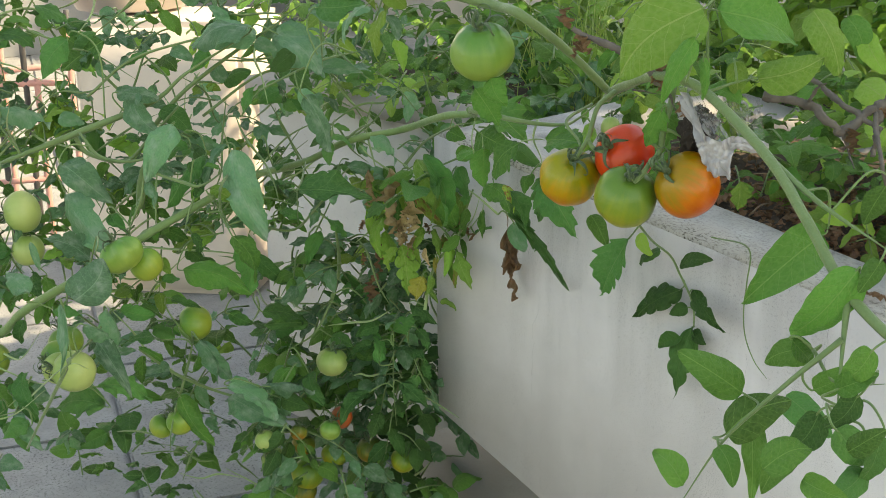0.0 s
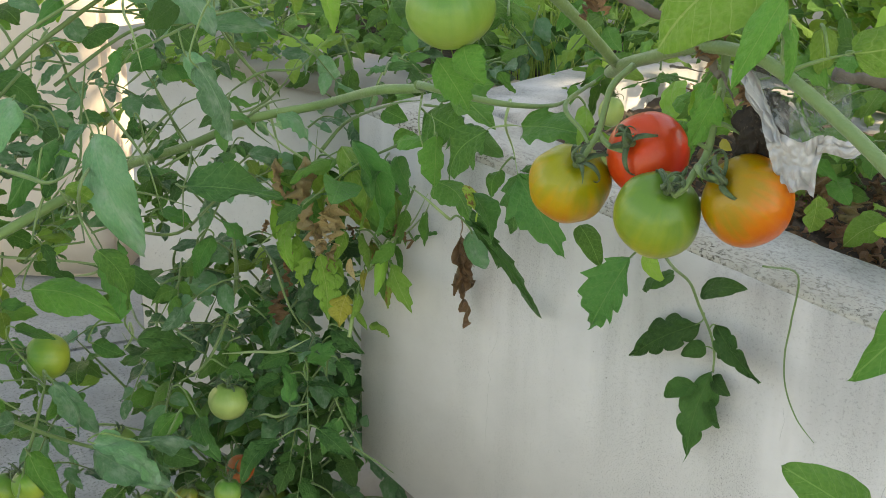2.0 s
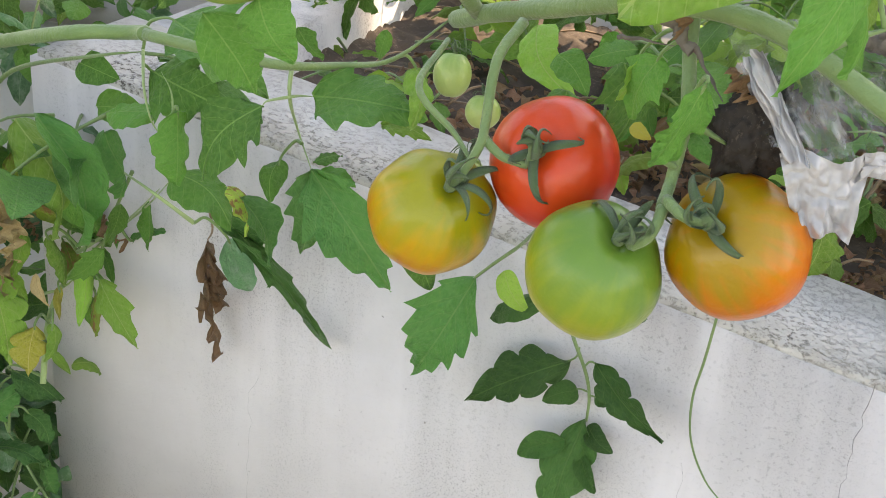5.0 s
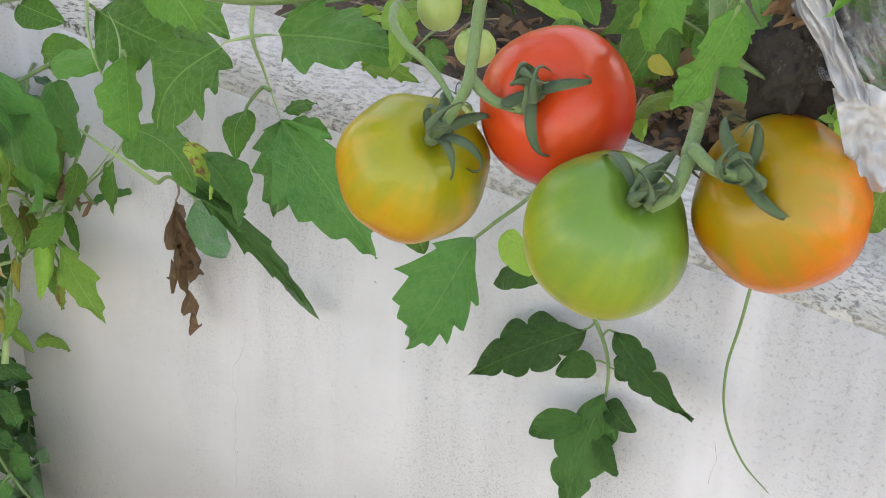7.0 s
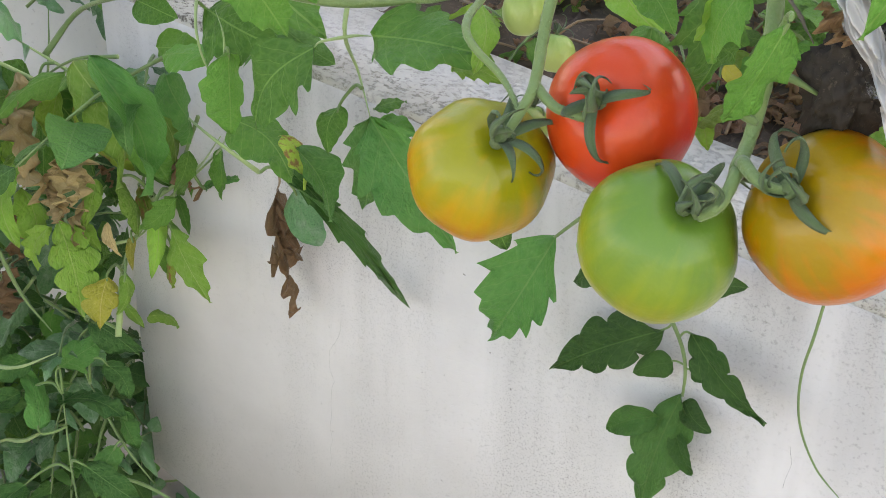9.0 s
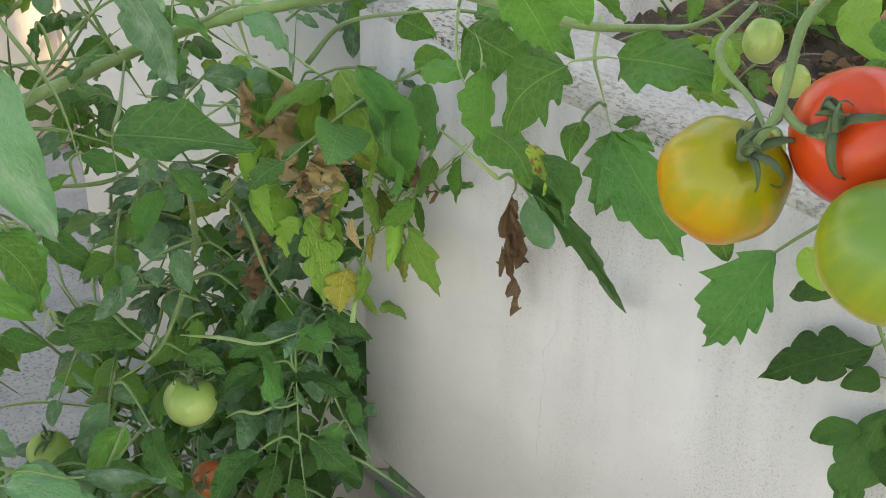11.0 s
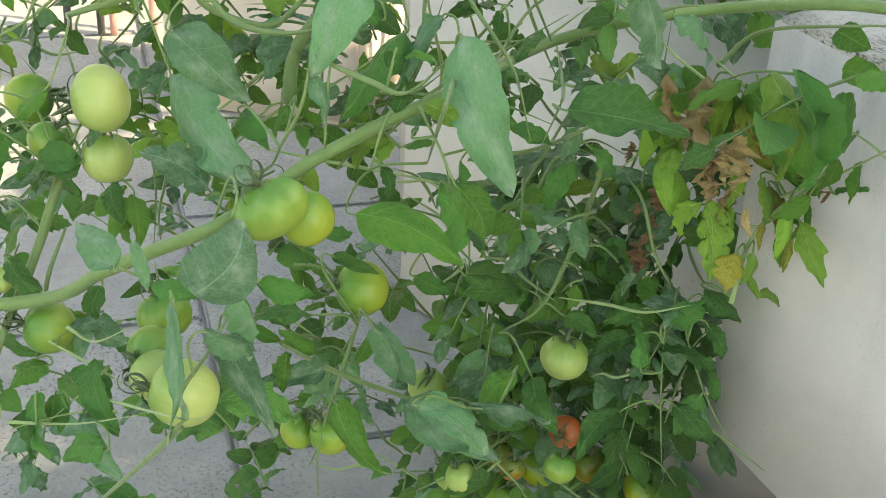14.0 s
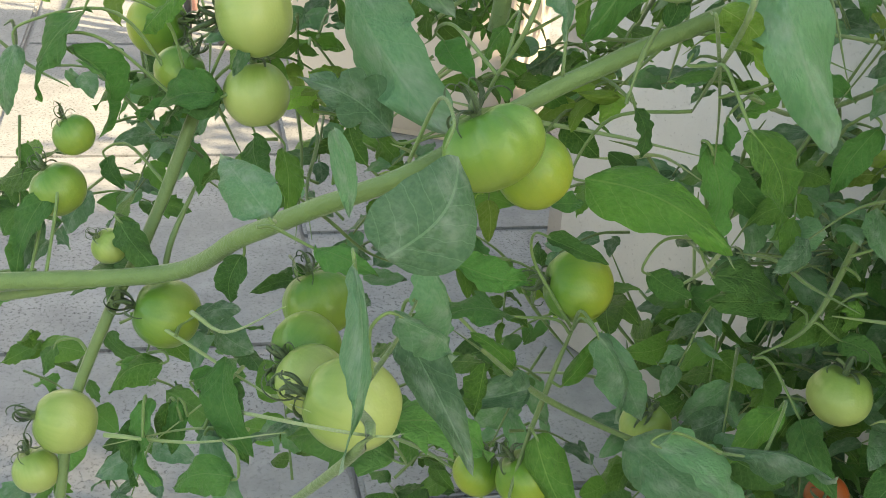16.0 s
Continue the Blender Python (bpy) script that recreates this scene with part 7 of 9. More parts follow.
vine(left_plant, "petiole", [(-0.256, -0.205, 0.945, 0.0013), (-0.251, -0.210, 0.943, 0.0012), (-0.241, -0.213, 0.926, 0.0010), (-0.238, -0.210, 0.918, 0.0008)], seed=205, sides=6)
vine(left_plant, "petiole", [(-0.138, -0.185, 0.983, 0.0013), (-0.076, -0.203, 1.050, 0.0012), (-0.047, -0.237, 1.060, 0.0010), (-0.062, -0.244, 1.048, 0.0008)], seed=206, sides=6)
vine(left_plant, "petiole", [(-0.494, -0.367, 0.869, 0.0013), (-0.502, -0.363, 0.966, 0.0012), (-0.529, -0.384, 0.996, 0.0010), (-0.537, -0.394, 0.980, 0.0008)], seed=209, sides=6)
vine(left_plant, "petiole", [(-0.576, -0.460, 0.823, 0.0013), (-0.599, -0.479, 0.870, 0.0012), (-0.601, -0.481, 0.894, 0.0010), (-0.589, -0.471, 0.891, 0.0008)], seed=212, sides=6)
vine(left_plant, "petiole", [(-0.217, -0.192, 0.962, 0.0013), (-0.241, -0.193, 1.003, 0.0012), (-0.240, -0.185, 1.029, 0.0010), (-0.227, -0.180, 1.031, 0.0008)], seed=213, sides=6)

leaf(right_plant, (0.533, -0.177, 0.867), (0.517, -0.271, 0.820), "ovate", "green", (0.82, -0.42, 0.40), 0.82, 214)
leaf(right_plant, (0.632, -0.292, 0.880), (0.584, -0.310, 0.809), "ovate", "green", (0.72, -0.55, 0.42), 0.82, 215)
leaf(right_plant, (0.550, -0.331, 0.755), (0.513, -0.379, 0.799), "ovate", "green", (0.78, -0.52, 0.35), 0.85, 216)
leaf(right_plant, (0.605, -0.494, 0.743), (0.572, -0.492, 0.763), "ovate", "green", (0.47, -0.72, 0.51), 1.05, 217)
leaf(right_plant, (0.577, -0.405, 0.737), (0.601, -0.417, 0.713), "ovate", "green", (0.46, -0.80, 0.39), 1.05, 218)
leaf(right_plant, (0.548, -0.349, 0.719), (0.587, -0.308, 0.753), "ovate", "green", (0.39, -0.71, 0.58), 1.05, 219)
leaf(right_plant, (0.658, -0.466, 0.766), (0.675, -0.423, 0.776), "ovate", "green", (0.60, -0.54, 0.59), 1.05, 220)
leaf(right_plant, (0.668, -0.381, 0.809), (0.695, -0.370, 0.828), "ovate", "green", (0.59, -0.59, 0.55), 1.05, 221)
leaf(right_plant, (0.597, -0.293, 0.798), (0.556, -0.308, 0.780), "ovate", "green", (0.74, -0.43, 0.52), 1.05, 222)
leaf(right_plant, (0.594, -0.327, 0.817), (0.605, -0.305, 0.793), "ovate", "green", (0.73, -0.54, 0.43), 1.00, 223)
leaf(right_plant, (0.546, -0.304, 0.720), (0.580, -0.348, 0.667), "slim", "green", (0.50, -0.72, 0.49), 1.00, 224)
leaf(right_plant, (0.704, -0.422, 0.781), (0.727, -0.410, 0.803), "ovate", "green", (0.51, -0.72, 0.47), 1.05, 225)
leaf(right_plant, (0.683, -0.450, 0.760), (0.718, -0.444, 0.755), "ovate", "green", (0.79, -0.45, 0.43), 1.05, 226)
leaf(right_plant, (0.398, -0.198, 1.076), (0.317, -0.231, 1.003), "ovate", "pale", (0.74, -0.39, 0.56), 1.05, 227)
leaf(right_plant, (0.414, -0.230, 1.051), (0.399, -0.264, 0.994), "slim", "green", (0.57, -0.61, 0.55), 1.00, 228)
leaf(right_plant, (0.428, -0.141, 1.002), (0.475, -0.095, 1.024), "ovate", "pale", (0.78, -0.50, 0.39), 1.00, 229)
leaf(right_plant, (0.395, -0.168, 1.070), (0.449, -0.085, 1.044), "ovate", "green", (0.63, -0.53, 0.57), 1.05, 230)
leaf(right_plant, (0.449, -0.078, 1.066), (0.487, -0.070, 1.008), "ovate", "pale", (0.63, -0.53, 0.56), 1.05, 231)
leaf(right_plant, (0.411, -0.212, 1.031), (0.420, -0.217, 0.991), "slim", "green", (0.59, -0.57, 0.58), 1.00, 232)
leaf(right_plant, (0.407, -0.152, 1.019), (0.411, -0.143, 0.977), "ovate", "pale", (0.79, -0.51, 0.35), 1.05, 233)
leaf(right_plant, (0.644, -0.275, 0.888), (0.638, -0.299, 0.863), "ovate", "green", (0.55, -0.72, 0.43), 1.00, 234)
leaf(right_plant, (0.475, -0.018, 1.039), (0.502, -0.017, 1.000), "ovate", "pale", (0.42, -0.68, 0.60), 1.00, 235)
leaf(right_plant, (0.459, -0.027, 1.056), (0.484, -0.029, 1.012), "ovate", "green", (0.46, -0.78, 0.42), 1.00, 236)
leaf(right_plant, (0.413, -0.139, 0.893), (0.409, -0.134, 0.858), "lobed", "pale", (0.57, -0.55, 0.61), 1.00, 237)
leaf(right_plant, (0.590, -0.171, 0.924), (0.574, -0.175, 0.883), "ovate", "green", (0.72, -0.44, 0.53), 1.00, 240)
leaf(right_plant, (0.517, -0.197, 0.700), (0.570, -0.198, 0.674), "ovate", "deep", (0.43, -0.74, 0.52), 1.00, 241)
leaf(right_plant, (0.649, -0.369, 0.779), (0.626, -0.379, 0.739), "ovate", "deep", (0.56, -0.65, 0.51), 1.00, 242)
leaf(right_plant, (0.680, -0.397, 0.784), (0.698, -0.371, 0.746), "ovate", "deep", (0.51, -0.75, 0.42), 1.00, 243)
leaf(right_plant, (0.636, -0.387, 0.745), (0.636, -0.427, 0.724), "ovate", "green", (0.59, -0.55, 0.59), 1.00, 244)
leaf(right_plant, (0.683, -0.372, 0.806), (0.666, -0.389, 0.776), "ovate", "deep", (0.70, -0.43, 0.57), 1.00, 245)
leaf(right_plant, (0.692, -0.373, 0.847), (0.669, -0.382, 0.814), "ovate", "green", (0.49, -0.78, 0.39), 1.00, 246)
leaf(right_plant, (0.695, -0.375, 0.747), (0.689, -0.415, 0.734), "ovate", "deep", (0.49, -0.63, 0.60), 1.00, 247)
leaf(right_plant, (0.704, -0.370, 0.777), (0.703, -0.388, 0.739), "ovate", "deep", (0.70, -0.39, 0.60), 1.00, 248)
leaf(right_plant, (0.621, -0.331, 0.779), (0.649, -0.319, 0.805), "ovate", "green", (0.42, -0.74, 0.53), 1.00, 249)
vine(right_plant, "main_stem", [(0.182, -0.075, 0.944, 0.0056), (0.215, -0.105, 0.960, 0.0056), (0.258, -0.133, 0.976, 0.0054), (0.306, -0.161, 0.993, 0.0053), (0.356, -0.178, 1.000, 0.0053), (0.400, -0.184, 0.988, 0.0052), (0.495, -0.220, 0.944, 0.0052), (0.563, -0.258, 0.901, 0.0051), (0.614, -0.283, 0.861, 0.0050), (0.666, -0.301, 0.835, 0.0049), (0.718, -0.312, 0.822, 0.0048)], seed=345)
leaf(right_plant, (0.318, -0.170, 0.998), (0.334, -0.178, 0.985), "shrunk", "dry", (0.2, -0.7, 0.6), 1.6, 3)
leaf(right_plant, (0.322, -0.168, 1.004), (0.345, -0.172, 1.010), "shrunk", "dry", (0.2, -0.7, 0.6), 1.6, 5)
vine(right_plant, "stem", [(0.495, -0.220, 0.944, 0.0041), (0.561, -0.238, 0.916, 0.0024), (0.634, -0.249, 0.890, 0.0006)], seed=346)
vine(right_plant, "stem", [(0.625, -0.292, 0.850, 0.0034), (0.635, -0.313, 0.814, 0.0019), (0.652, -0.346, 0.767, 0.0005)], seed=347)
vine(right_plant, "stem", [(0.633, -0.311, 0.823, 0.0029), (0.600, -0.350, 0.779, 0.0021), (0.570, -0.387, 0.733, 0.0013), (0.555, -0.425, 0.682, 0.0004)], seed=348)
vine(right_plant, "stem", [(0.396, -0.182, 0.989, 0.0029), (0.387, -0.171, 1.036, 0.0016), (0.376, -0.157, 1.090, 0.0004)], seed=349)
vine(right_plant, "stem", [(0.396, -0.182, 0.989, 0.0023), (0.415, -0.172, 0.999, 0.0013), (0.441, -0.157, 1.008, 0.0003)], seed=350)
vine(right_plant, "stem", [(0.608, -0.313, 0.807, 0.0019), (0.642, -0.331, 0.791, 0.0011), (0.679, -0.319, 0.798, 0.0003)], seed=351)
vine(right_plant, "petiole", [(0.543, -0.233, 0.923, 0.0013), (0.541, -0.188, 0.914, 0.0012), (0.534, -0.169, 0.872, 0.0010), (0.532, -0.183, 0.865, 0.0008)], seed=214, sides=6)
vine(right_plant, "petiole", [(0.624, -0.287, 0.856, 0.0013), (0.631, -0.288, 0.877, 0.0012), (0.633, -0.291, 0.883, 0.0010), (0.628, -0.293, 0.875, 0.0008)], seed=215, sides=6)
vine(right_plant, "petiole", [(0.586, -0.367, 0.758, 0.0013), (0.574, -0.341, 0.755, 0.0012), (0.553, -0.327, 0.752, 0.0010), (0.547, -0.335, 0.759, 0.0008)], seed=216, sides=6)
vine(right_plant, "petiole", [(0.568, -0.390, 0.729, 0.0013), (0.570, -0.396, 0.738, 0.0012), (0.576, -0.404, 0.738, 0.0010), (0.581, -0.407, 0.733, 0.0008)], seed=218, sides=6)
vine(right_plant, "petiole", [(0.570, -0.387, 0.733, 0.0013), (0.552, -0.375, 0.726, 0.0012), (0.545, -0.352, 0.717, 0.0010), (0.551, -0.345, 0.723, 0.0008)], seed=219, sides=6)
vine(right_plant, "petiole", [(0.649, -0.340, 0.776, 0.0013), (0.648, -0.365, 0.791, 0.0012), (0.663, -0.383, 0.805, 0.0010), (0.673, -0.379, 0.812, 0.0008)], seed=221, sides=6)
vine(right_plant, "petiole", [(0.608, -0.313, 0.807, 0.0013), (0.608, -0.301, 0.808, 0.0012), (0.600, -0.292, 0.799, 0.0010), (0.592, -0.295, 0.796, 0.0008)], seed=222, sides=6)
vine(right_plant, "petiole", [(0.608, -0.313, 0.807, 0.0013), (0.599, -0.323, 0.819, 0.0012), (0.593, -0.328, 0.819, 0.0010), (0.596, -0.323, 0.813, 0.0008)], seed=223, sides=6)
vine(right_plant, "petiole", [(0.381, -0.164, 1.066, 0.0013), (0.397, -0.178, 1.082, 0.0012), (0.402, -0.196, 1.079, 0.0010), (0.394, -0.199, 1.072, 0.0008)], seed=227, sides=6)
vine(right_plant, "petiole", [(0.399, -0.236, 1.011, 0.0013), (0.409, -0.227, 1.045, 0.0012), (0.415, -0.227, 1.055, 0.0010), (0.412, -0.233, 1.046, 0.0008)], seed=228, sides=6)
vine(right_plant, "petiole", [(0.436, -0.160, 1.007, 0.0013), (0.429, -0.154, 1.005, 0.0012), (0.426, -0.143, 1.001, 0.0010), (0.432, -0.137, 1.004, 0.0008)], seed=229, sides=6)
vine(right_plant, "petiole", [(0.381, -0.164, 1.066, 0.0013), (0.386, -0.169, 1.071, 0.0012), (0.394, -0.170, 1.071, 0.0010), (0.398, -0.164, 1.069, 0.0008)], seed=230, sides=6)
vine(right_plant, "petiole", [(0.398, -0.221, 1.005, 0.0013), (0.403, -0.216, 1.029, 0.0012), (0.410, -0.212, 1.035, 0.0010), (0.412, -0.213, 1.026, 0.0008)], seed=232, sides=6)
vine(right_plant, "petiole", [(0.422, -0.168, 1.002, 0.0013), (0.414, -0.162, 1.020, 0.0012), (0.407, -0.153, 1.022, 0.0010), (0.408, -0.151, 1.013, 0.0008)], seed=233, sides=6)
vine(right_plant, "petiole", [(0.634, -0.249, 0.890, 0.0013), (0.640, -0.257, 0.898, 0.0012), (0.644, -0.273, 0.891, 0.0010), (0.643, -0.279, 0.884, 0.0008)], seed=234, sides=6)
vine(right_plant, "petiole", [(0.575, -0.240, 0.911, 0.0013), (0.589, -0.204, 0.943, 0.0012), (0.593, -0.171, 0.932, 0.0010), (0.588, -0.172, 0.918, 0.0008)], seed=240, sides=6)
vine(right_plant, "petiole", [(0.652, -0.346, 0.767, 0.0013), (0.654, -0.356, 0.782, 0.0012), (0.650, -0.369, 0.782, 0.0010), (0.646, -0.371, 0.774, 0.0008)], seed=242, sides=6)
vine(right_plant, "petiole", [(0.652, -0.346, 0.767, 0.0013), (0.660, -0.380, 0.794, 0.0012), (0.677, -0.401, 0.789, 0.0010), (0.682, -0.394, 0.779, 0.0008)], seed=243, sides=6)
vine(right_plant, "petiole", [(0.652, -0.346, 0.767, 0.0013), (0.644, -0.355, 0.768, 0.0012), (0.636, -0.381, 0.748, 0.0010), (0.636, -0.392, 0.742, 0.0008)], seed=244, sides=6)
vine(right_plant, "petiole", [(0.669, -0.322, 0.796, 0.0013), (0.682, -0.341, 0.817, 0.0012), (0.686, -0.369, 0.810, 0.0010), (0.680, -0.374, 0.801, 0.0008)], seed=245, sides=6)
vine(right_plant, "petiole", [(0.699, -0.308, 0.827, 0.0013), (0.705, -0.336, 0.858, 0.0012), (0.697, -0.371, 0.853, 0.0010), (0.689, -0.374, 0.842, 0.0008)], seed=246, sides=6)
vine(right_plant, "petiole", [(0.652, -0.346, 0.767, 0.0013), (0.676, -0.347, 0.768, 0.0012), (0.696, -0.369, 0.749, 0.0010), (0.694, -0.381, 0.745, 0.0008)], seed=247, sides=6)
vine(right_plant, "petiole", [(0.652, -0.346, 0.767, 0.0013), (0.678, -0.351, 0.793, 0.0012), (0.704, -0.367, 0.784, 0.0010), (0.704, -0.372, 0.772, 0.0008)], seed=248, sides=6)
vine(right_plant, "petiole", [(0.612, -0.336, 0.795, 0.0013), (0.613, -0.335, 0.786, 0.0012), (0.619, -0.331, 0.778, 0.0010), (0.625, -0.329, 0.783, 0.0008)], seed=249, sides=6)

# blue-green leaves and stems crossing high on the plant beside the planter
leaf(left_plant, (-0.331, -0.212, 0.991), (-0.410, -0.279, 0.980), "plain", "blue", (0.55, -0.65, 0.5), 1.00, 2)
leaf(left_plant, (-0.354, -0.167, 0.983), (-0.296, -0.117, 0.954), "round", "blue", (0.55, -0.65, 0.5), 1.25, 3)
leaf(left_plant, (-0.292, -0.139, 0.939), (-0.244, -0.098, 0.936), "plain", "blue", (0.55, -0.65, 0.5), 0.90, 4)
leaf(left_plant, (-0.342, -0.208, 0.980), (-0.319, -0.188, 0.967), "ovate", "blue", (0.55, -0.65, 0.5), 1.20, 5)
leaf(left_plant, (-0.555, -0.325, 0.974), (-0.608, -0.369, 0.931), "lobed", "green", (0.55, -0.65, 0.5), 1.30, 6)
leaf(left_plant, (-0.597, -0.386, 0.864), (-0.568, -0.361, 0.855), "ovate", "blue", (0.55, -0.65, 0.5), 1.10, 7)
leaf(left_plant, (-0.461, -0.296, 0.880), (-0.428, -0.268, 0.846), "ovate", "deep", (0.55, -0.65, 0.5), 1.00, 8)
leaf(left_plant, (-0.292, -0.178, 0.967), (-0.320, -0.202, 0.940), "ovate", "dark", (0.55, -0.65, 0.5), 1.20, 9)
leaf(left_plant, (-0.414, -0.217, 0.914), (-0.382, -0.190, 0.933), "ovate", "deep", (0.55, -0.65, 0.5), 1.00, 10)
leaf(left_plant, (-0.453, -0.276, 0.964), (-0.428, -0.256, 0.951), "ovate", "blue", (0.55, -0.65, 0.5), 1.10, 11)
leaf(left_plant, (-0.393, -0.252, 0.967), (-0.416, -0.271, 0.935), "ovate", "deep", (0.55, -0.65, 0.5), 1.00, 12)
leaf(left_plant, (-0.592, -0.356, 0.959), (-0.567, -0.335, 0.988), "ovate", "deep", (0.55, -0.65, 0.5), 1.10, 13)
leaf(left_plant, (-0.395, -0.215, 0.995), (-0.416, -0.232, 1.027), "plain", "blue", (0.55, -0.65, 0.5), 1.10, 14)
leaf(left_plant, (-0.258, -0.124, 1.001), (-0.290, -0.151, 1.025), "ovate", "blue", (0.55, -0.65, 0.5), 1.20, 15)
leaf(left_plant, (-0.311, -0.194, 0.912), (-0.336, -0.216, 0.894), "ovate", "deep", (0.55, -0.65, 0.5), 1.00, 16)
leaf(left_plant, (-0.424, -0.226, 0.940), (-0.405, -0.210, 0.914), "ovate", "blue", (0.55, -0.65, 0.5), 1.20, 17)
leaf(left_plant, (-0.478, -0.298, 0.963), (-0.508, -0.323, 0.942), "slim", "deep", (0.55, -0.65, 0.5), 1.00, 18)
leaf(left_plant, (-0.251, -0.130, 0.982), (-0.230, -0.113, 0.957), "plain", "pale", (0.55, -0.65, 0.5), 1.00, 19)
vine(left_plant, "stem", [(-0.487, -0.304, 0.842, 0.0038), (-0.449, -0.272, 0.897, 0.0033), (-0.408, -0.236, 0.939, 0.0028), (-0.367, -0.202, 0.975, 0.0024), (-0.332, -0.172, 1.003, 0.0019)], STEM, seed=500)
vine(left_plant, "stem", [(-0.552, -0.389, 0.848, 0.0039), (-0.538, -0.377, 0.818, 0.0034), (-0.495, -0.341, 0.806, 0.0029), (-0.468, -0.318, 0.836, 0.0024), (-0.429, -0.285, 0.888, 0.0019)], STEM, seed=501)
vine(left_plant, "stem", [(-0.475, -0.334, 0.738, 0.0069), (-0.470, -0.330, 0.785, 0.0060), (-0.455, -0.317, 0.821, 0.0052)], STEM, seed=502)
vine(left_plant, "stem", [(-0.570, -0.335, 0.937, 0.0024), (-0.541, -0.310, 0.896, 0.0021)], STEM, seed=503)
vine(left_plant, "stem", [(-0.545, -0.364, 0.898, 0.0023), (-0.490, -0.316, 0.953, 0.0020), (-0.404, -0.243, 0.986, 0.0017)], STEM, seed=504)
vine(left_plant, "stem", [(-0.436, -0.241, 0.866, 0.0023), (-0.371, -0.185, 0.926, 0.0020), (-0.325, -0.146, 0.937, 0.0017)], STEM, seed=505)

# ---- fruits ----
tomato((0.276, -0.159, 0.903), 0.0347, "red", (-0.07, -0.86, 0.51), 0.90, 5, 0.020, 0, "ripe glossy red tomato in a cluster of four", 0.62, joint=(0.271, -0.187, 0.910))
tomato((0.222, -0.189, 0.874), 0.0335, "amber", (0.49, -0.40, 0.77), 0.95, 7, 0.045, 1, "amber tomato turning orange in a cluster of four", 0.62, joint=(0.238, -0.199, 0.895))
tomato((0.316, -0.206, 0.872), 0.0342, "turning", (0.45, -0.34, 0.83), 0.95, 6, 0.032, 2, "half-ripe green tomato in a cluster of four", 0.62, joint=(0.335, -0.216, 0.893))
tomato((0.379, -0.184, 0.891), 0.0353, "orange", (-0.39, -0.71, 0.59), 0.93, 6, 0.035, 3, "ripe orange tomato in a cluster of four", 0.62, joint=(0.366, -0.207, 0.909))
tomato((0.176, -0.060, 0.905), 0.0118, "pale", (-0.06, 0.29, 0.95), 1.20, 5, 0.010, 4, "small unripe pale green tomato behind the cluster", 0.75)
tomato((0.205, -0.080, 0.893), 0.0105, "pale", (-0.06, 0.29, 0.95), 1.00, 5, 0.010, 5, "small unripe pale green tomato behind the cluster", 0.75)
tomato((0.217, -0.136, 0.874), 0.0129, "pale", (0.19, 0.34, 0.92), 1.00, 5, 0.010, 6, "unripe pale green tomato behind the amber one", 0.75)
tomato((-0.555, -0.478, 0.746), 0.0300, "pale", (-0.66, -0.62, -0.25), 0.84, 5, 0.020, 7, "pale green egg-shaped tomato on its truss", 0.75)
tomato((-0.711, -0.478, 0.697), 0.0248, "lime", (0.77, 0.57, 0.29), 0.95, 5, 0.020, 8, "yellow-green tomato turning ripe", 0.75)
tomato((-0.619, -0.503, 0.690), 0.0185, "green", (0.27, 0.53, 0.81), 0.95, 5, 0.020, 9, "small green tomato on its truss", 0.75)
tomato((-0.559, -0.474, 0.687), 0.0232, "pale", (-0.30, 0.04, 0.95), 1.00, 5, 0.020, 10, "pale green tomato below an egg-shaped one", 0.75)
tomato((-0.319, -0.458, 0.727), 0.0288, "green", (-0.42, -0.27, 0.87), 0.80, 5, 0.200, 11, "ribbed dark green tomato with a flat shoulder", 0.75)
tomato((-0.330, -0.416, 0.702), 0.0228, "lime", (-0.51, -0.43, 0.74), 1.00, 5, 0.030, 12, "yellow-green tomato grown onto a ribbed one", 0.75)
tomato((-0.392, -0.309, 0.573), 0.0259, "lime", (-0.48, -0.86, 0.16), 0.98, 6, 0.020, 13, "yellow-green tomato with a dark curled calyx", 0.75)
tomato((-0.542, -0.553, 0.544), 0.0248, "green", (-0.46, -0.84, 0.28), 0.98, 5, 0.020, 14, "green tomato hanging against the paving", 0.75)
tomato((-0.454, -0.483, 0.575), 0.0254, "green", (-0.50, -0.10, 0.86), 0.90, 6, 0.050, 15, "green ribbed tomato behind a pale one", 0.75)
tomato((-0.403, -0.522, 0.577), 0.0231, "green", (0.37, -0.92, -0.12), 0.90, 6, 0.050, 16, "green tomato with its calyx turned down", 0.75)
tomato((-0.326, -0.538, 0.584), 0.0275, "pale", (-0.58, -0.78, 0.23), 1.06, 5, 0.015, 17, "large pale green tomato in front of a leaf", 0.75)
tomato((-0.374, -0.536, 0.574), 0.0215, "pale", (-0.75, -0.30, 0.35), 1.00, 5, 0.020, 18, "small pale tomato half hidden behind a larger one", 0.75)
tomato((-0.422, -0.361, 0.415), 0.0188, "lime", (0.24, 0.42, 0.87), 0.95, 6, 0.030, 19, "yellow-green tomato of a low pair", 0.75)
tomato((-0.374, -0.356, 0.438), 0.0216, "lime", (-0.42, -0.42, 0.80), 0.95, 6, 0.030, 20, "yellow-green tomato of a low pair", 0.75)
tomato((-0.269, -0.154, 0.501), 0.0239, "pale", (0.01, 0.07, 1.00), 0.90, 7, 0.030, 21, "pale whitish-green tomato near the wall", 0.75)
tomato((-0.270, -0.139, 0.405), 0.0172, "brick", (0.39, -0.87, 0.31), 0.90, 6, 0.020, 22, "dull red tomato low among dark leaves", 0.75)
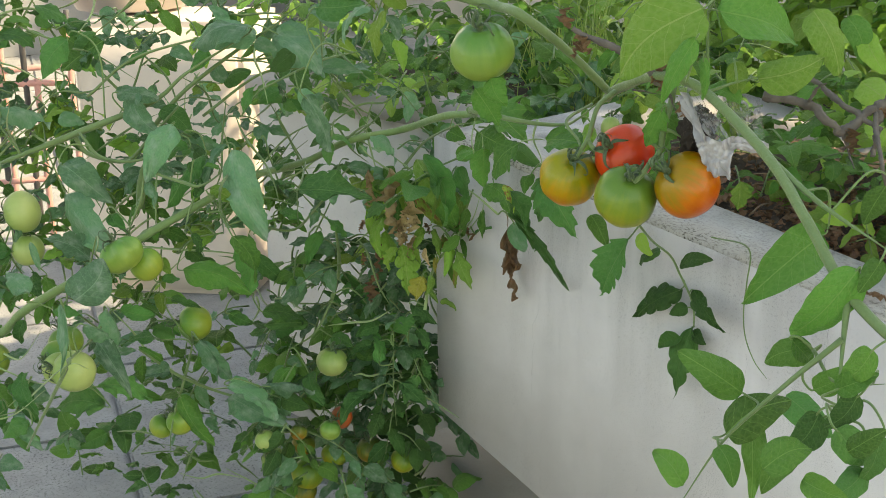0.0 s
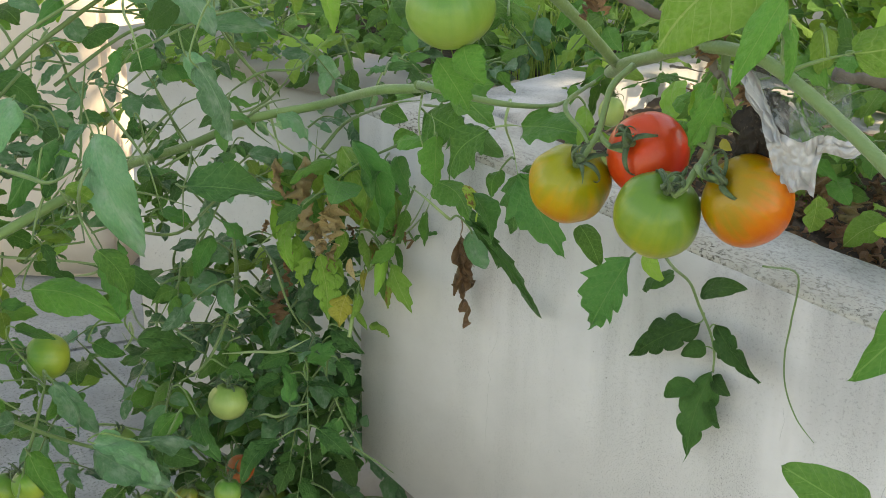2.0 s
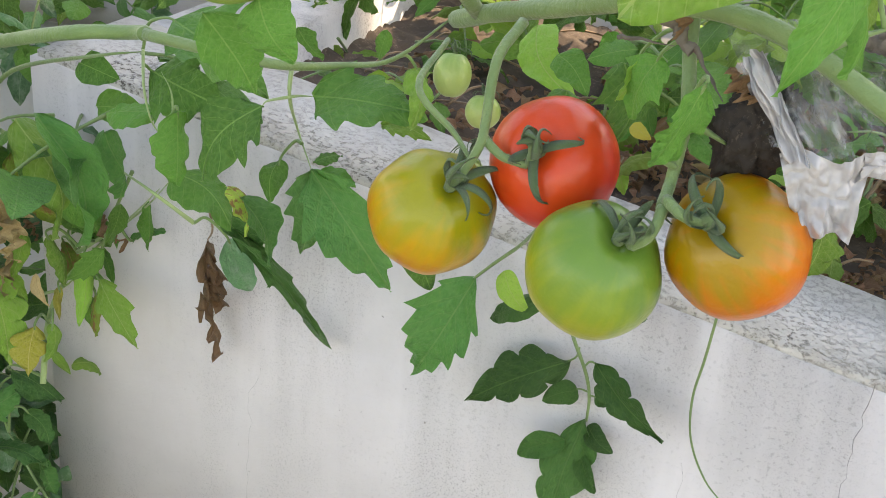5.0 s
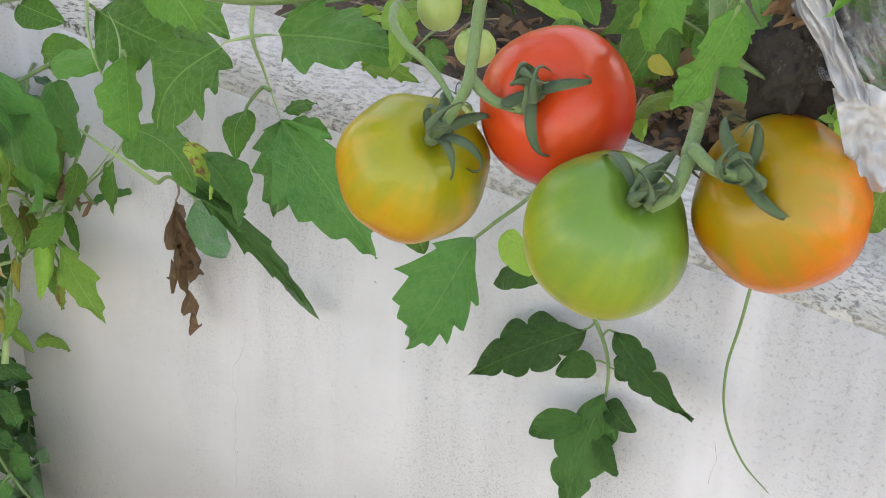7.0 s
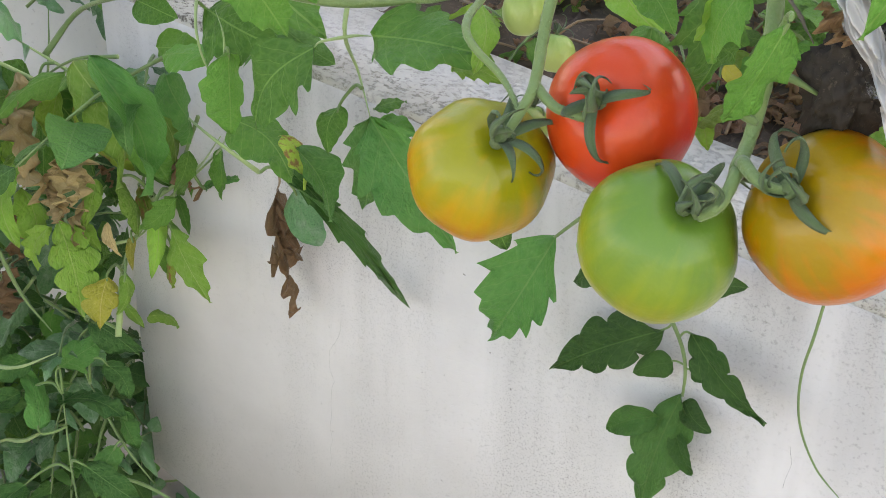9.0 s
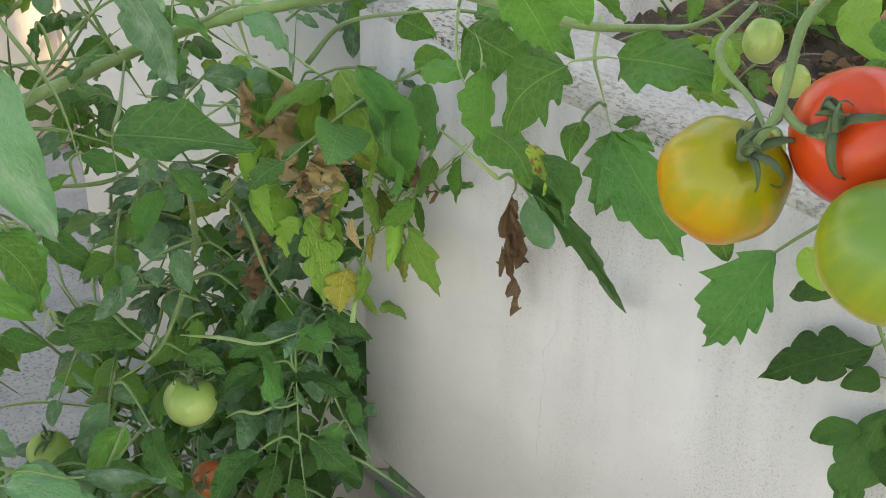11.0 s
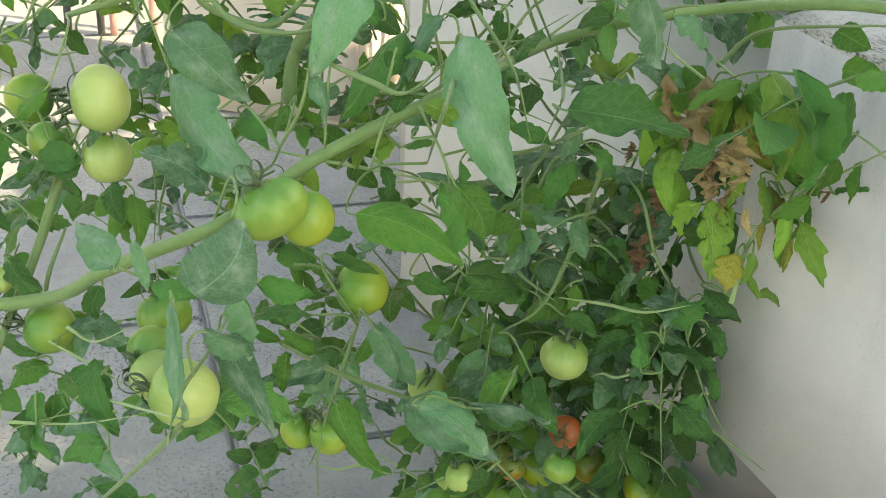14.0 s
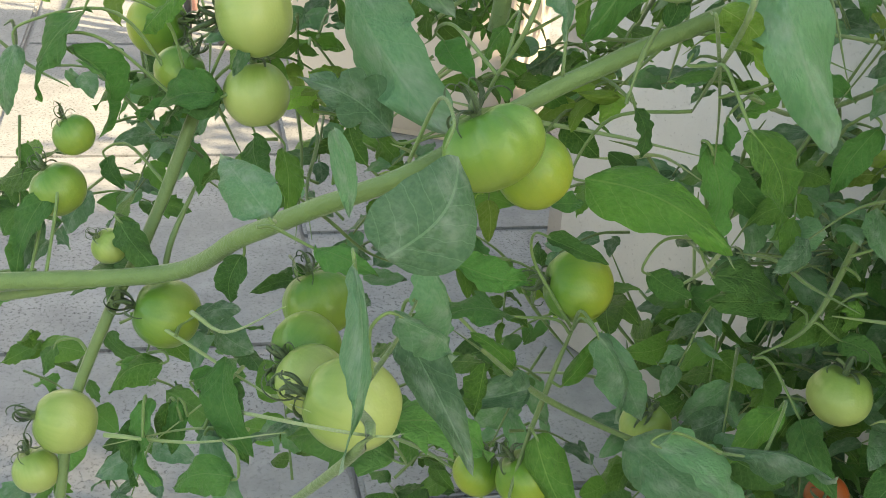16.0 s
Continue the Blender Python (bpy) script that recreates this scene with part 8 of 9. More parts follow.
tomato((-0.268, -0.283, 0.417), 0.0149, "pale", (-0.22, -0.33, 0.92), 1.00, 5, 0.020, 23, "small pale tomato low on the vine", 0.75)
tomato((-0.215, -0.205, 0.424), 0.0160, "green", (0.02, 0.21, 0.98), 0.90, 6, 0.030, 24, "green tomato low on the vine", 0.75)
tomato((-0.242, -0.242, 0.424), 0.0126, "dull", (0.02, 0.21, 0.98), 0.90, 6, 0.030, 25, "dull amber tomato low on the vine", 0.75)
tomato((-0.628, -0.593, 0.613), 0.0198, "green", (-0.38, -0.44, 0.81), 0.95, 5, 0.020, 26, "green tomato hanging in a cluster", 0.75)
tomato((-0.624, -0.581, 0.653), 0.0149, "green", (-0.33, -0.37, 0.86), 0.95, 5, 0.020, 27, "small green tomato hanging in a cluster", 0.75)
tomato((-0.574, -0.579, 0.588), 0.0128, "pale", (-0.24, -0.64, 0.73), 0.95, 5, 0.020, 28, "small pale green tomato behind a leaf", 0.75)
tomato((-0.553, -0.626, 0.473), 0.0227, "pale", (-0.38, -0.88, 0.28), 1.00, 2, 0.050, 29, "pale green two-lobed tomato with a scar", 0.75)
tomato((-0.561, -0.646, 0.435), 0.0170, "pale", (-0.29, -0.27, 0.92), 0.95, 5, 0.020, 30, "pale green tomato below a two-lobed one", 0.75)
tomato((0.124, -0.228, 1.011), 0.0364, "green", (0.17, -0.29, 0.94), 0.90, 7, 0.040, 31, "large unripe green tomato above the bed", 0.75)
tomato((-0.330, -0.164, 0.297), 0.0258, "turning", (0.40, 0.12, 0.91), 0.90, 6, 0.030, 32, "half-ripe tomato low on the vine", 0.75)
tomato((-0.332, -0.170, 0.269), 0.0197, "dull", (0.33, 0.04, 0.94), 0.90, 6, 0.030, 33, "dull amber tomato low on the vine", 0.75)
tomato((-0.364, -0.201, 0.321), 0.0204, "pale", (-0.31, -0.59, 0.75), 1.05, 5, 0.020, 34, "small pale tomato low on the vine", 0.75)
tomato((-0.356, -0.149, 0.335), 0.0189, "dull", (0.34, 0.21, 0.92), 0.90, 6, 0.030, 35, "dull amber tomato low on the vine", 0.75)
tomato((-0.321, -0.116, 0.316), 0.0207, "turning", (0.34, 0.21, 0.92), 0.90, 6, 0.030, 36, "half-ripe tomato low on the vine", 0.75)
tomato((-0.292, -0.066, 0.318), 0.0226, "dull", (-0.09, -0.24, 0.97), 0.90, 6, 0.030, 37, "dull amber tomato half hidden by leaves", 0.75)
tomato((-0.231, -0.050, 0.314), 0.0205, "turning", (0.34, 0.21, 0.92), 0.90, 6, 0.030, 38, "half-ripe tomato close to the wall", 0.75)
tomato((-0.379, -0.232, 0.438), 0.0200, "pale", (0.27, -0.09, 0.96), 0.95, 6, 0.030, 39, "pale green tomato with a star-shaped calyx", 0.75)
tomato((-0.319, -0.031, 0.463), 0.0235, "green", (0.27, -0.09, 0.96), 0.95, 6, 0.030, 40, "green tomato among dark leaves", 0.75)


# ---- filling foliage ----
def scatter(plant_name, label, count, region, kinds, size, seed, face=(0.35, -0.5, 0.75), base=(0, 0, 0), category="tomato plant", singles=300):
    """Small leaflets in clumps along short twigs; the first ones are leaves of their own, the rest are joined."""
    rng = random.Random(seed)
    top = thing(plant_name, label, category, base=base)
    meshes = {}
    twigs = bmesh.new()
    done = 0
    while done < count:
        c = region(rng)
        out = Vector((rng.uniform(-1, 1), rng.uniform(-1, 1), rng.uniform(-0.7, 0.5))).normalized()
        ln = rng.uniform(0.9, 2.2) * size
        tip = c + out * ln + Vector((0, 0, -0.25 * ln))
        tube(twigs, [(*c, 0.0016), (*((c + tip) / 2 + Vector((0, 0, 0.008))), 0.0012), (*tip, 0.0006)], sides=5, steps=3, seed=done)
        kind = rng.choice(kinds)
        for k in range(5):
            at = c.lerp(tip, 0.25 + 0.1875 * k) if k < 4 else tip
            side = out.cross(Vector((0, 0, 1))) * (1 if k % 2 else -1)
            y = (out * (0.5 if k < 4 else 1.0) + side * (1.0 if k < 4 else 0.0) + Vector((rng.uniform(-0.3, 0.3), rng.uniform(-0.3, 0.3), rng.uniform(-0.9, 0.1)))).normalized()
            f = Vector(face) + Vector((rng.uniform(-0.8, 0.8), rng.uniform(-0.8, 0.8), rng.uniform(-0.4, 0.5)))
            s = size * rng.uniform(0.5, 1.2)
            if done < singles:
                leaf(top, at, at + y * s, rng.choice(("plain", "ovate", "saw", "ovate", "slim", "round")), kind, f, rng.uniform(0.9, 1.25), rng.randrange(8), False)
            else:
                z = (f - y * f.dot(y)).normalized()
                m = Matrix((y.cross(z) * s, y * s, z * s)).transposed().to_4x4()
                m.translation = at
                blade(meshes.setdefault(kind, bmesh.new()), m, rng.randrange(999), width=rng.uniform(0.38, 0.6), lobes=rng.choice((0, 0, 4)), depth=0.4, full=0.62, blunt=True, arch=0.08, fold=0.25, wave=0.05, steps=9)
            done += 1
    inv = top.matrix_basis.inverted()
    for kind, bm in meshes.items():
        tagged(part("foliage", bm, LEAF[kind], top), kind="stuff").matrix_parent_inverse = inv
    tagged(part("twig", twigs, STEM, top), kind="stuff").matrix_parent_inverse = inv
    return top


def behind(x0, x1, z0, z1, near, far):
    """A slanting layer behind the large leaves of the plant beside the planter."""
    def pick(rng):
        x, z = rng.uniform(x0, x1), rng.uniform(z0, z1)
        front = -0.12 - 0.85 * (-0.2 - x)
        d = rng.uniform(near, far)
        return Vector((x - 0.5 * d, front + 0.87 * d, z))
    return pick


scatter("tomato_plant", "dark green tomato leaves crowded against the wall edge", 520, behind(-0.36, -0.165, 0.08, 0.66, 0.05, 0.27), ("deep", "blue", "green", "blue", "blue"), 0.043, 11)
scatter("tomato_plant", "small tomato leaves trailing along the vines", 480, behind(-0.7, -0.2, 0.45, 0.8, 0.06, 0.30), ("green", "blue", "pale", "blue", "green"), 0.034, 12)
scatter("tomato_plant", "fine blue-green tomato leaves high on the vines", 820, behind(-0.85, -0.12, 0.74, 1.10, 0.06, 0.34), ("blue", "pale", "deep", "green", "blue"), 0.038, 15)
scatter("tomato_plant", "sparse tomato leaves hanging over the paving", 420, behind(-0.95, -0.34, 0.05, 0.62, 0.05, 0.30), ("green", "deep", "blue", "deep"), 0.046, 13)
scatter("tomato_plant", "bright green leaves growing out of the planter", 900, lambda r: Vector((r.uniform(-0.16, 0.85), r.uniform(0.17, 0.62), r.triangular(0.74, 1.05, 0.8))), ("green", "pale", "green"), 0.045, 14)
scatter("tomato_plant", "broad green leaves bunched over the planter rim", 20, lambda r: Vector((r.uniform(-0.17, 0.03), r.uniform(-0.085, -0.04), r.uniform(0.77, 0.90))), ("green", "green", "deep"), 0.055, 18, base=(-0.1, 0.2, 0.75))
# mostly pale leaf colour here, putting sunlight into the shrub's green
shrub = scatter("shrub", "leafy yellow-green shrub behind the planter, paled to look sunlit", 3700, lambda r: Vector((r.triangular(-1.6, 1.5, 0.0), r.triangular(0.72, 1.9, 0.85), r.triangular(0.62, 1.4, 0.85))), ("pale", "green", "pale", "pale"), 0.07, 17, base=(0.2, 1.3, 0.0), category="shrub")

scatter("tomato_plant", "low bright green leaves growing in the raised bed", 700, lambda r: Vector((r.uniform(-1.25, -0.15), r.uniform(0.52, 1.2), r.triangular(0.71, 1.0, 0.74))), ("green", "pale", "green", "deep"), 0.045, 19, base=(-0.8, 0.8, 0.7))

scatter("tomato_plant", "green tomato leaves leaning over the low wall", 560, lambda r: Vector((r.uniform(-1.1, -0.22), r.uniform(0.26, 0.5), r.triangular(0.72, 0.98, 0.8))), ("green", "pale", "blue", "green"), 0.045, 23, base=(-0.6, 0.4, 0.78))

scatter("tomato_plant", "dark green tomato leaves hanging over the low fruits", 60, lambda r: Vector((r.uniform(-0.37, -0.20), r.uniform(-0.27, -0.19), r.uniform(0.28, 0.46))), ("deep", "green", "blue"), 0.042, 29, base=(-0.3, -0.1, 0.0))

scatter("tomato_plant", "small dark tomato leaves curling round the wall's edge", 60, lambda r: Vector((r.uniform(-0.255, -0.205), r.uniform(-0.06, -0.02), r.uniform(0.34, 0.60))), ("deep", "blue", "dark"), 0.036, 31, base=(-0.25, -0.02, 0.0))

# part of this layer uses the leaf green with painted shade, for depth
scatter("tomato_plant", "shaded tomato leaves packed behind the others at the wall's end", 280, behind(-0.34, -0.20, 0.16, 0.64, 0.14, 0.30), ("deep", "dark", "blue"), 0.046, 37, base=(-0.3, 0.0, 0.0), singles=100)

# thin climbing stems among the upper leaves
climbers = thing("tomato_plant", "thin green tomato stems climbing across one another", "tomato plant", base=(-0.4, 0.0, 0.0))
rng = random.Random(33)
for i in range(320):
    x, z, d = rng.uniform(-0.95, -0.2), rng.uniform(0.15, 1.02), rng.uniform(0.03, 0.32)
    q = [(x - 0.5 * d, -0.12 - 0.85 * (-0.2 - x) + 0.87 * d, z, 0.0005)]
    run = Vector((rng.uniform(-0.05, 0.07), rng.uniform(-0.03, 0.05), rng.uniform(-0.05, 0.06)))
    for k in range(3):
        q.append((q[-1][0] + run.x + rng.uniform(-0.014, 0.014), q[-1][1] + run.y + rng.uniform(-0.012, 0.012), q[-1][2] + run.z + rng.uniform(-0.016, 0.016), (0.0018, 0.0014, 0.0003)[k]))
    if not (x < -0.5 and z < 0.55) and all(p[1] < 0.3 and not (p[0] > -0.24 and p[1] > -0.03) for p in q):
        vine(climbers, "stem", q, STEM if i % 3 else STEM_PALE, seed=i, sides=6)


# ---- woody branch with an air-layering wrap ----
branch = thing("woody_branch", "old grey-brown branch lying over the planter", "branch", base=(0.6, 0.2, 0.75))

vine(branch, "limb", [(0.231, -0.198, 1.039, 0.0052), (0.267, -0.181, 1.025, 0.0048), (0.297, -0.168, 1.014, 0.0045), (0.324, -0.169, 0.992, 0.0042), (0.339, -0.169, 0.979, 0.0039)], WOOD, seed=352)
vine(branch, "twig", [(0.309, -0.192, 0.984, 0.0017), (0.318, -0.183, 0.982, 0.0010), (0.332, -0.172, 0.979, 0.0003)], WOOD, seed=353)
vine(branch, "limb", [(0.373, -0.041, 0.962, 0.0074), (0.411, -0.010, 0.956, 0.0069), (0.450, -0.003, 0.932, 0.0065), (0.472, 0.037, 0.960, 0.0060), (0.500, 0.079, 0.988, 0.0055)], WOOD, seed=354)
vine(branch, "limb", [(0.371, 0.017, 0.995, 0.0050), (0.399, 0.032, 0.971, 0.0046), (0.442, 0.020, 0.952, 0.0042), (0.489, 0.010, 0.935, 0.0038)], WOOD, seed=355)
vine(branch, "twig", [(0.450, -0.003, 0.932, 0.0043), (0.440, 0.031, 0.906, 0.0025), (0.461, 0.011, 0.887, 0.0007)], WOOD, seed=356)
vine(branch, "twig", [(0.469, 0.027, 0.948, 0.0048), (0.511, -0.027, 0.908, 0.0028), (0.514, -0.005, 0.861, 0.0007)], WOOD, seed=357)
vine(branch, "twig", [(0.339, -0.168, 0.981, 0.0021), (0.349, -0.172, 0.969, 0.0012), (0.359, -0.176, 0.958, 0.0003)], WOOD, seed=358)

for at, way, seed in (((0.236, -0.196, 1.038), (0.018, -0.004, -0.020), 1), ((0.246, -0.192, 1.034), (-0.014, -0.006, -0.022), 2), ((0.228, -0.200, 1.042), (0.004, -0.004, 0.024), 3), ((0.452, -0.002, 0.934), (0.010, -0.008, -0.030), 4), ((0.470, 0.036, 0.958), (0.020, -0.004, -0.024), 5)):
    leaf(branch, at, Vector(at) + Vector(way), "shrunk", "dry", (0.4, -0.7, 0.5), 1.6, seed)
vine(branch, "twig", [(0.472, 0.037, 0.960, 0.0050), (0.478, 0.020, 0.930, 0.0042), (0.482, 0.012, 0.905, 0.0040)], WOOD, seed=371)
vine(branch, "twig", [(0.500, 0.079, 0.988, 0.0050), (0.512, 0.060, 0.930, 0.0045), (0.522, 0.070, 0.840, 0.0042), (0.520, 0.130, 0.735, 0.0045)], WOOD, seed=372)
vine(branch, "twig", [(0.411, -0.010, 0.956, 0.0030), (0.425, -0.020, 0.975, 0.0022), (0.440, -0.026, 0.985, 0.0010)], WOOD, seed=373)

# ---- bag, bed plants and yard things ----
def plastic():
    m, nt, p = nodes_of("clear_plastic", 0.10)
    put(nt, p, ramp(nt, noise_tex(nt, 30, 4), (0.3, (0.42, 0.42, 0.43)), (0.7, (0.66, 0.66, 0.68))))
    bump(nt, p, noise_tex(nt, 70, 5), 1.0, 0.008)
    p.inputs["Specular IOR Level"].default_value = 0.9
    clear = nt.nodes.new("ShaderNodeBsdfTransparent")
    clear.inputs[0].default_value = (0.93, 0.94, 0.94, 1)
    ms = nt.nodes.new("ShaderNodeMixShader")
    nt.links.new(ramp(nt, noise_tex(nt, 40, 4), (0.42, (0.10, 0.10, 0.10)), (0.66, (0.62, 0.62, 0.62))), ms.inputs[0])
    nt.links.new(clear.outputs[0], ms.inputs[1])
    nt.links.new(p.outputs[0], ms.inputs[2])
    nt.links.new(ms.outputs[0], nt.nodes["Material Output"].inputs[0])
    return m


def white_film():
    m, nt, p = nodes_of("white_film", 0.3)
    put(nt, p, ramp(nt, noise_tex(nt, 40, 4), (0.3, (0.34, 0.335, 0.34)), (0.7, (0.54, 0.53, 0.54))))
    bump(nt, p, noise_tex(nt, 28, 4), 0.5, 0.005)
    return m


PLASTIC, FILM = plastic(), white_film()


def crumpled(centre, radii, seed, rough=0.22, turn=0.0):
    """A crumpled bag: a ball pushed in and out by folds."""
    bm = bmesh.new()
    bmesh.ops.create_icosphere(bm, subdivisions=5, radius=1.0)
    for v in bm.verts:
        n = v.co.normalized()
        q = 1 + rough * noise.noise(n * 2.3 + Vector((seed, 0, 0))) + 0.5 * rough * (1 - 2 * abs(noise.noise(n * 4.5 + Vector((0, seed, 0))))) + 0.3 * rough * noise.noise(n * 14) + 0.25 * rough * noise.noise(n * 35)
        v.co = Matrix.Rotation(turn, 3, "Y") @ Vector((n.x * radii[0] * q, n.y * radii[1] * q, n.z * radii[2] * q)) + Vector(centre)
    return bm


def film_sheet(tl, tr, bl, br, seed, rough=0.008, n=26):
    """A crumpled film between four corners, folded more towards its free lower edge."""
    bm = bmesh.new()
    tl, tr, bl, br = (Vector(c) for c in (tl, tr, bl, br))
    out = (tr - tl).cross(bl - tl).normalized()
    grid = []
    for i in range(n + 1):
        v = i / n
        row = []
        for j in range(n + 1):
            u = j / n
            c = tl.lerp(tr, u).lerp(bl.lerp(br, u), v)
            q = Vector((u * 3.2, v * 2.2, seed))
            c += out * rough * (1.3 * noise.noise(q) + 0.8 * (1 - 2 * abs(noise.noise(q * 2.1))) + 0.25 * noise.noise(q * 5.0))
            c += (bl - tl).normalized() * 0.005 * noise.noise(Vector((u * 2.5, v * 2.5, seed + 4)))
            row.append(bm.verts.new(c))
        grid.append(row)
    for p, q in zip(grid, grid[1:]):
        for j in range(n):
            bm.faces.new((p[j], p[j + 1], q[j + 1], q[j]))
    return bm


bag = thing("grafting_wrap", "crumpled clear plastic bag of dark soil tied to a branch", "plastic bag", base=(0.385, -0.155, 0.94))
binv = bag.matrix_basis.inverted()
part("soil_ball", crumpled((0.374, -0.166, 0.944), (0.017, 0.014, 0.023), 3, 0.35, 0.35), BALL, bag, "dark moist soil").matrix_parent_inverse = binv
part("bag_film", film_sheet((0.355, -0.178, 0.992), (0.384, -0.172, 1.003), (0.386, -0.190, 0.946), (0.424, -0.180, 0.944), 3, 0.012, 44), PLASTIC, bag, "clear shiny crumpled plastic").matrix_parent_inverse = binv
part("bag_film", film_sheet((0.388, -0.146, 0.984), (0.424, -0.130, 0.983), (0.409, -0.150, 0.932), (0.438, -0.138, 0.937), 8, 0.012, 44), PLASTIC, bag, "clear shiny crumpled plastic").matrix_parent_inverse = binv
part("bag_tail", film_sheet((0.391, -0.193, 0.944), (0.432, -0.182, 0.948), (0.404, -0.192, 0.908), (0.428, -0.182, 0.904), 5, 0.005, 44), FILM, bag, "white crumpled film end").matrix_parent_inverse = binv
part("bag_tail", film_sheet((0.426, -0.180, 0.947), (0.456, -0.160, 0.945), (0.426, -0.180, 0.934), (0.458, -0.160, 0.937), 7, 0.004, 30), FILM, bag, "white crumpled film end").matrix_parent_inverse = binv
part("bag_tie", film_sheet((0.366, -0.188, 0.984), (0.374, -0.188, 0.988), (0.394, -0.195, 0.940), (0.404, -0.194, 0.944), 6, 0.006, 30), FILM, bag, "white twisted film strip").matrix_parent_inverse = binv
leaf(bag, (0.360, -0.176, 0.975), (0.374, -0.184, 0.962), "shrunk", "dry", (0.1, -0.8, 0.5), 2.0, 2)

# dead leaves and twigs on the soil
litter = thing("leaf_litter", "dry brown leaves and twigs lying on the soil", "leaf litter", kind="stuff", base=(0.5, 0.3, 0.7))
linv = litter.matrix_basis.inverted()
rng = random.Random(21)
lb, tb = bmesh.new(), bmesh.new()
for i in range(1100):
    x, y = rng.triangular(-0.05, 1.1, 0.35), rng.triangular(0.135, 0.58, 0.2)
    z = top_z(x) - 0.022
    a, s = rng.uniform(0, 6.28), rng.uniform(0.008, 0.026)
    m = Matrix.Translation((x, y, z)) @ Matrix.Rotation(a, 4, "Z") @ Matrix.Rotation(rng.uniform(-0.5, 0.5), 4, "X") @ Matrix.Scale(s, 4)
    blade(lb, m, i, width=0.5, depth=0.4, arch=0.2, fold=0.4, wave=0.1, steps=7, twist=rng.uniform(-1, 1))
for i in range(120):
    x, y = rng.uniform(-0.05, 1.1), rng.uniform(0.14, 0.58)
    z, a, s = top_z(x) - 0.02, rng.uniform(0, 6.28), rng.uniform(0.03, 0.10)
    d = Vector((math.cos(a), math.sin(a), rng.uniform(-0.05, 0.15))) * s
    tube(tb, [(x, y, z, 0.0013), (x + d.x / 2, y + d.y / 2, z + d.z + 0.004, 0.0012), (x + d.x, y + d.y, z + d.z, 0.0007)], sides=5, steps=3, seed=i)
part("dead_leaves", lb, LEAF["dry"], litter).matrix_parent_inverse = linv
part("twigs", tb, DRYSTEM, litter).matrix_parent_inverse = linv

# larger withered leaves, twigs and grass blades on the soil
for x, y, a, size, seed in ((0.360, 0.290, 0.4, 0.052, 1), (0.372, 0.312, 2.2, 0.045, 5), (0.405, 0.385, 1.2, 0.060, 2), (0.425, 0.350, 3.6, 0.050, 3), (0.385, 0.430, 5.1, 0.055, 4), (0.300, 0.230, 1.9, 0.040, 6), (0.470, 0.300, 0.8, 0.045, 7), (0.255, 0.280, 3.0, 0.05, 8), (0.560, 0.330, 2.6, 0.055, 2), (0.640, 0.240, 1.0, 0.05, 4), (0.205, 0.200, 4.4, 0.04, 1)):
    z = top_z(x) - 0.016
    leaf(litter, (x, y, z), (x + size * math.cos(a), y + size * math.sin(a), z + 0.022), "shrunk", "dry" if seed % 3 else "tan", (0.2, -0.6, 0.7), 1.7, seed)
for points in (
    [(0.350, 0.380, 0.726, 0.0028), (0.410, 0.395, 0.726, 0.0026), (0.490, 0.420, 0.712, 0.0020)],
    [(0.400, 0.290, 0.715, 0.0022), (0.420, 0.340, 0.750, 0.0020), (0.455, 0.420, 0.800, 0.0016), (0.500, 0.480, 0.850, 0.0010)],
    [(0.385, 0.262, 0.724, 0.0010), (0.420, 0.320, 0.724, 0.0009), (0.455, 0.376, 0.716, 0.0006)],
):
    vine(litter, "twig", points, DRYSTEM, seed=len(points), sides=6)
vine(litter, "grass_blade", [(0.400, 0.290, 0.715, 0.0016), (0.378, 0.262, 0.738, 0.0015), (0.345, 0.205, 0.732, 0.0006)], STEM_PALE, seed=5, sides=5)
vine(litter, "grass_blade", [(0.405, 0.300, 0.715, 0.0016), (0.425, 0.390, 0.790, 0.0014), (0.442, 0.330, 0.760, 0.0012), (0.455, 0.240, 0.712, 0.0005)], STEM_PALE, seed=6, sides=5)

# curled dry leaf on the ledge
dry = thing("dry_leaf", "curled brown dry leaf lying on the ledge", "dry leaf", base=(0.475, 0.02, 0.737))
leaf(dry, (0.462, 0.012, 0.742), (0.505, 0.028, 0.742), "shrunk", "dry", (0, -0.2, 1), 1.0, 1)
leaf(dry, (0.470, 0.022, 0.744), (0.474, 0.030, 0.768), "shrunk", "dry", (0, -1, 0.3), 1.0, 2)

# grass in the bed
GRASS = stem_material("grass_blade", (0.20, 0.34, 0.04), (0.40, 0.52, 0.10))
grass = thing("grass", "tall bright green grass growing in the raised bed", "grass", kind="stuff", base=(-0.42, 0.6, 0.7))
gb = bmesh.new()
for i in range(130):
    x, y = rng.gauss(-0.42, 0.07), rng.uniform(0.5, 0.75)
    z, h, a, lean = 0.69, rng.uniform(0.12, 0.30), rng.uniform(0, 6.28), rng.uniform(0.02, 0.12)
    d = Vector((math.cos(a), math.sin(a), 0)) * lean
    tube(gb, [(x, y, z, 0.0013), (x + d.x * 0.3, y + d.y * 0.3, z + h * 0.6, 0.0012), (x + d.x, y + d.y, z + h, 0.0004)], sides=3, steps=4, seed=i)
part("blades", gb, GRASS, grass).matrix_parent_inverse = grass.matrix_basis.inverted()

# steel bowl on the cream block, rack with red rails
METAL, nt, p = nodes_of("steel", 0.3)
p.inputs["Metallic"].default_value, p.inputs["Base Color"].default_value = 0.9, (0.6, 0.6, 0.6, 1)
bump(nt, p, noise_tex(nt, 20, 3), 0.2, 0.003)
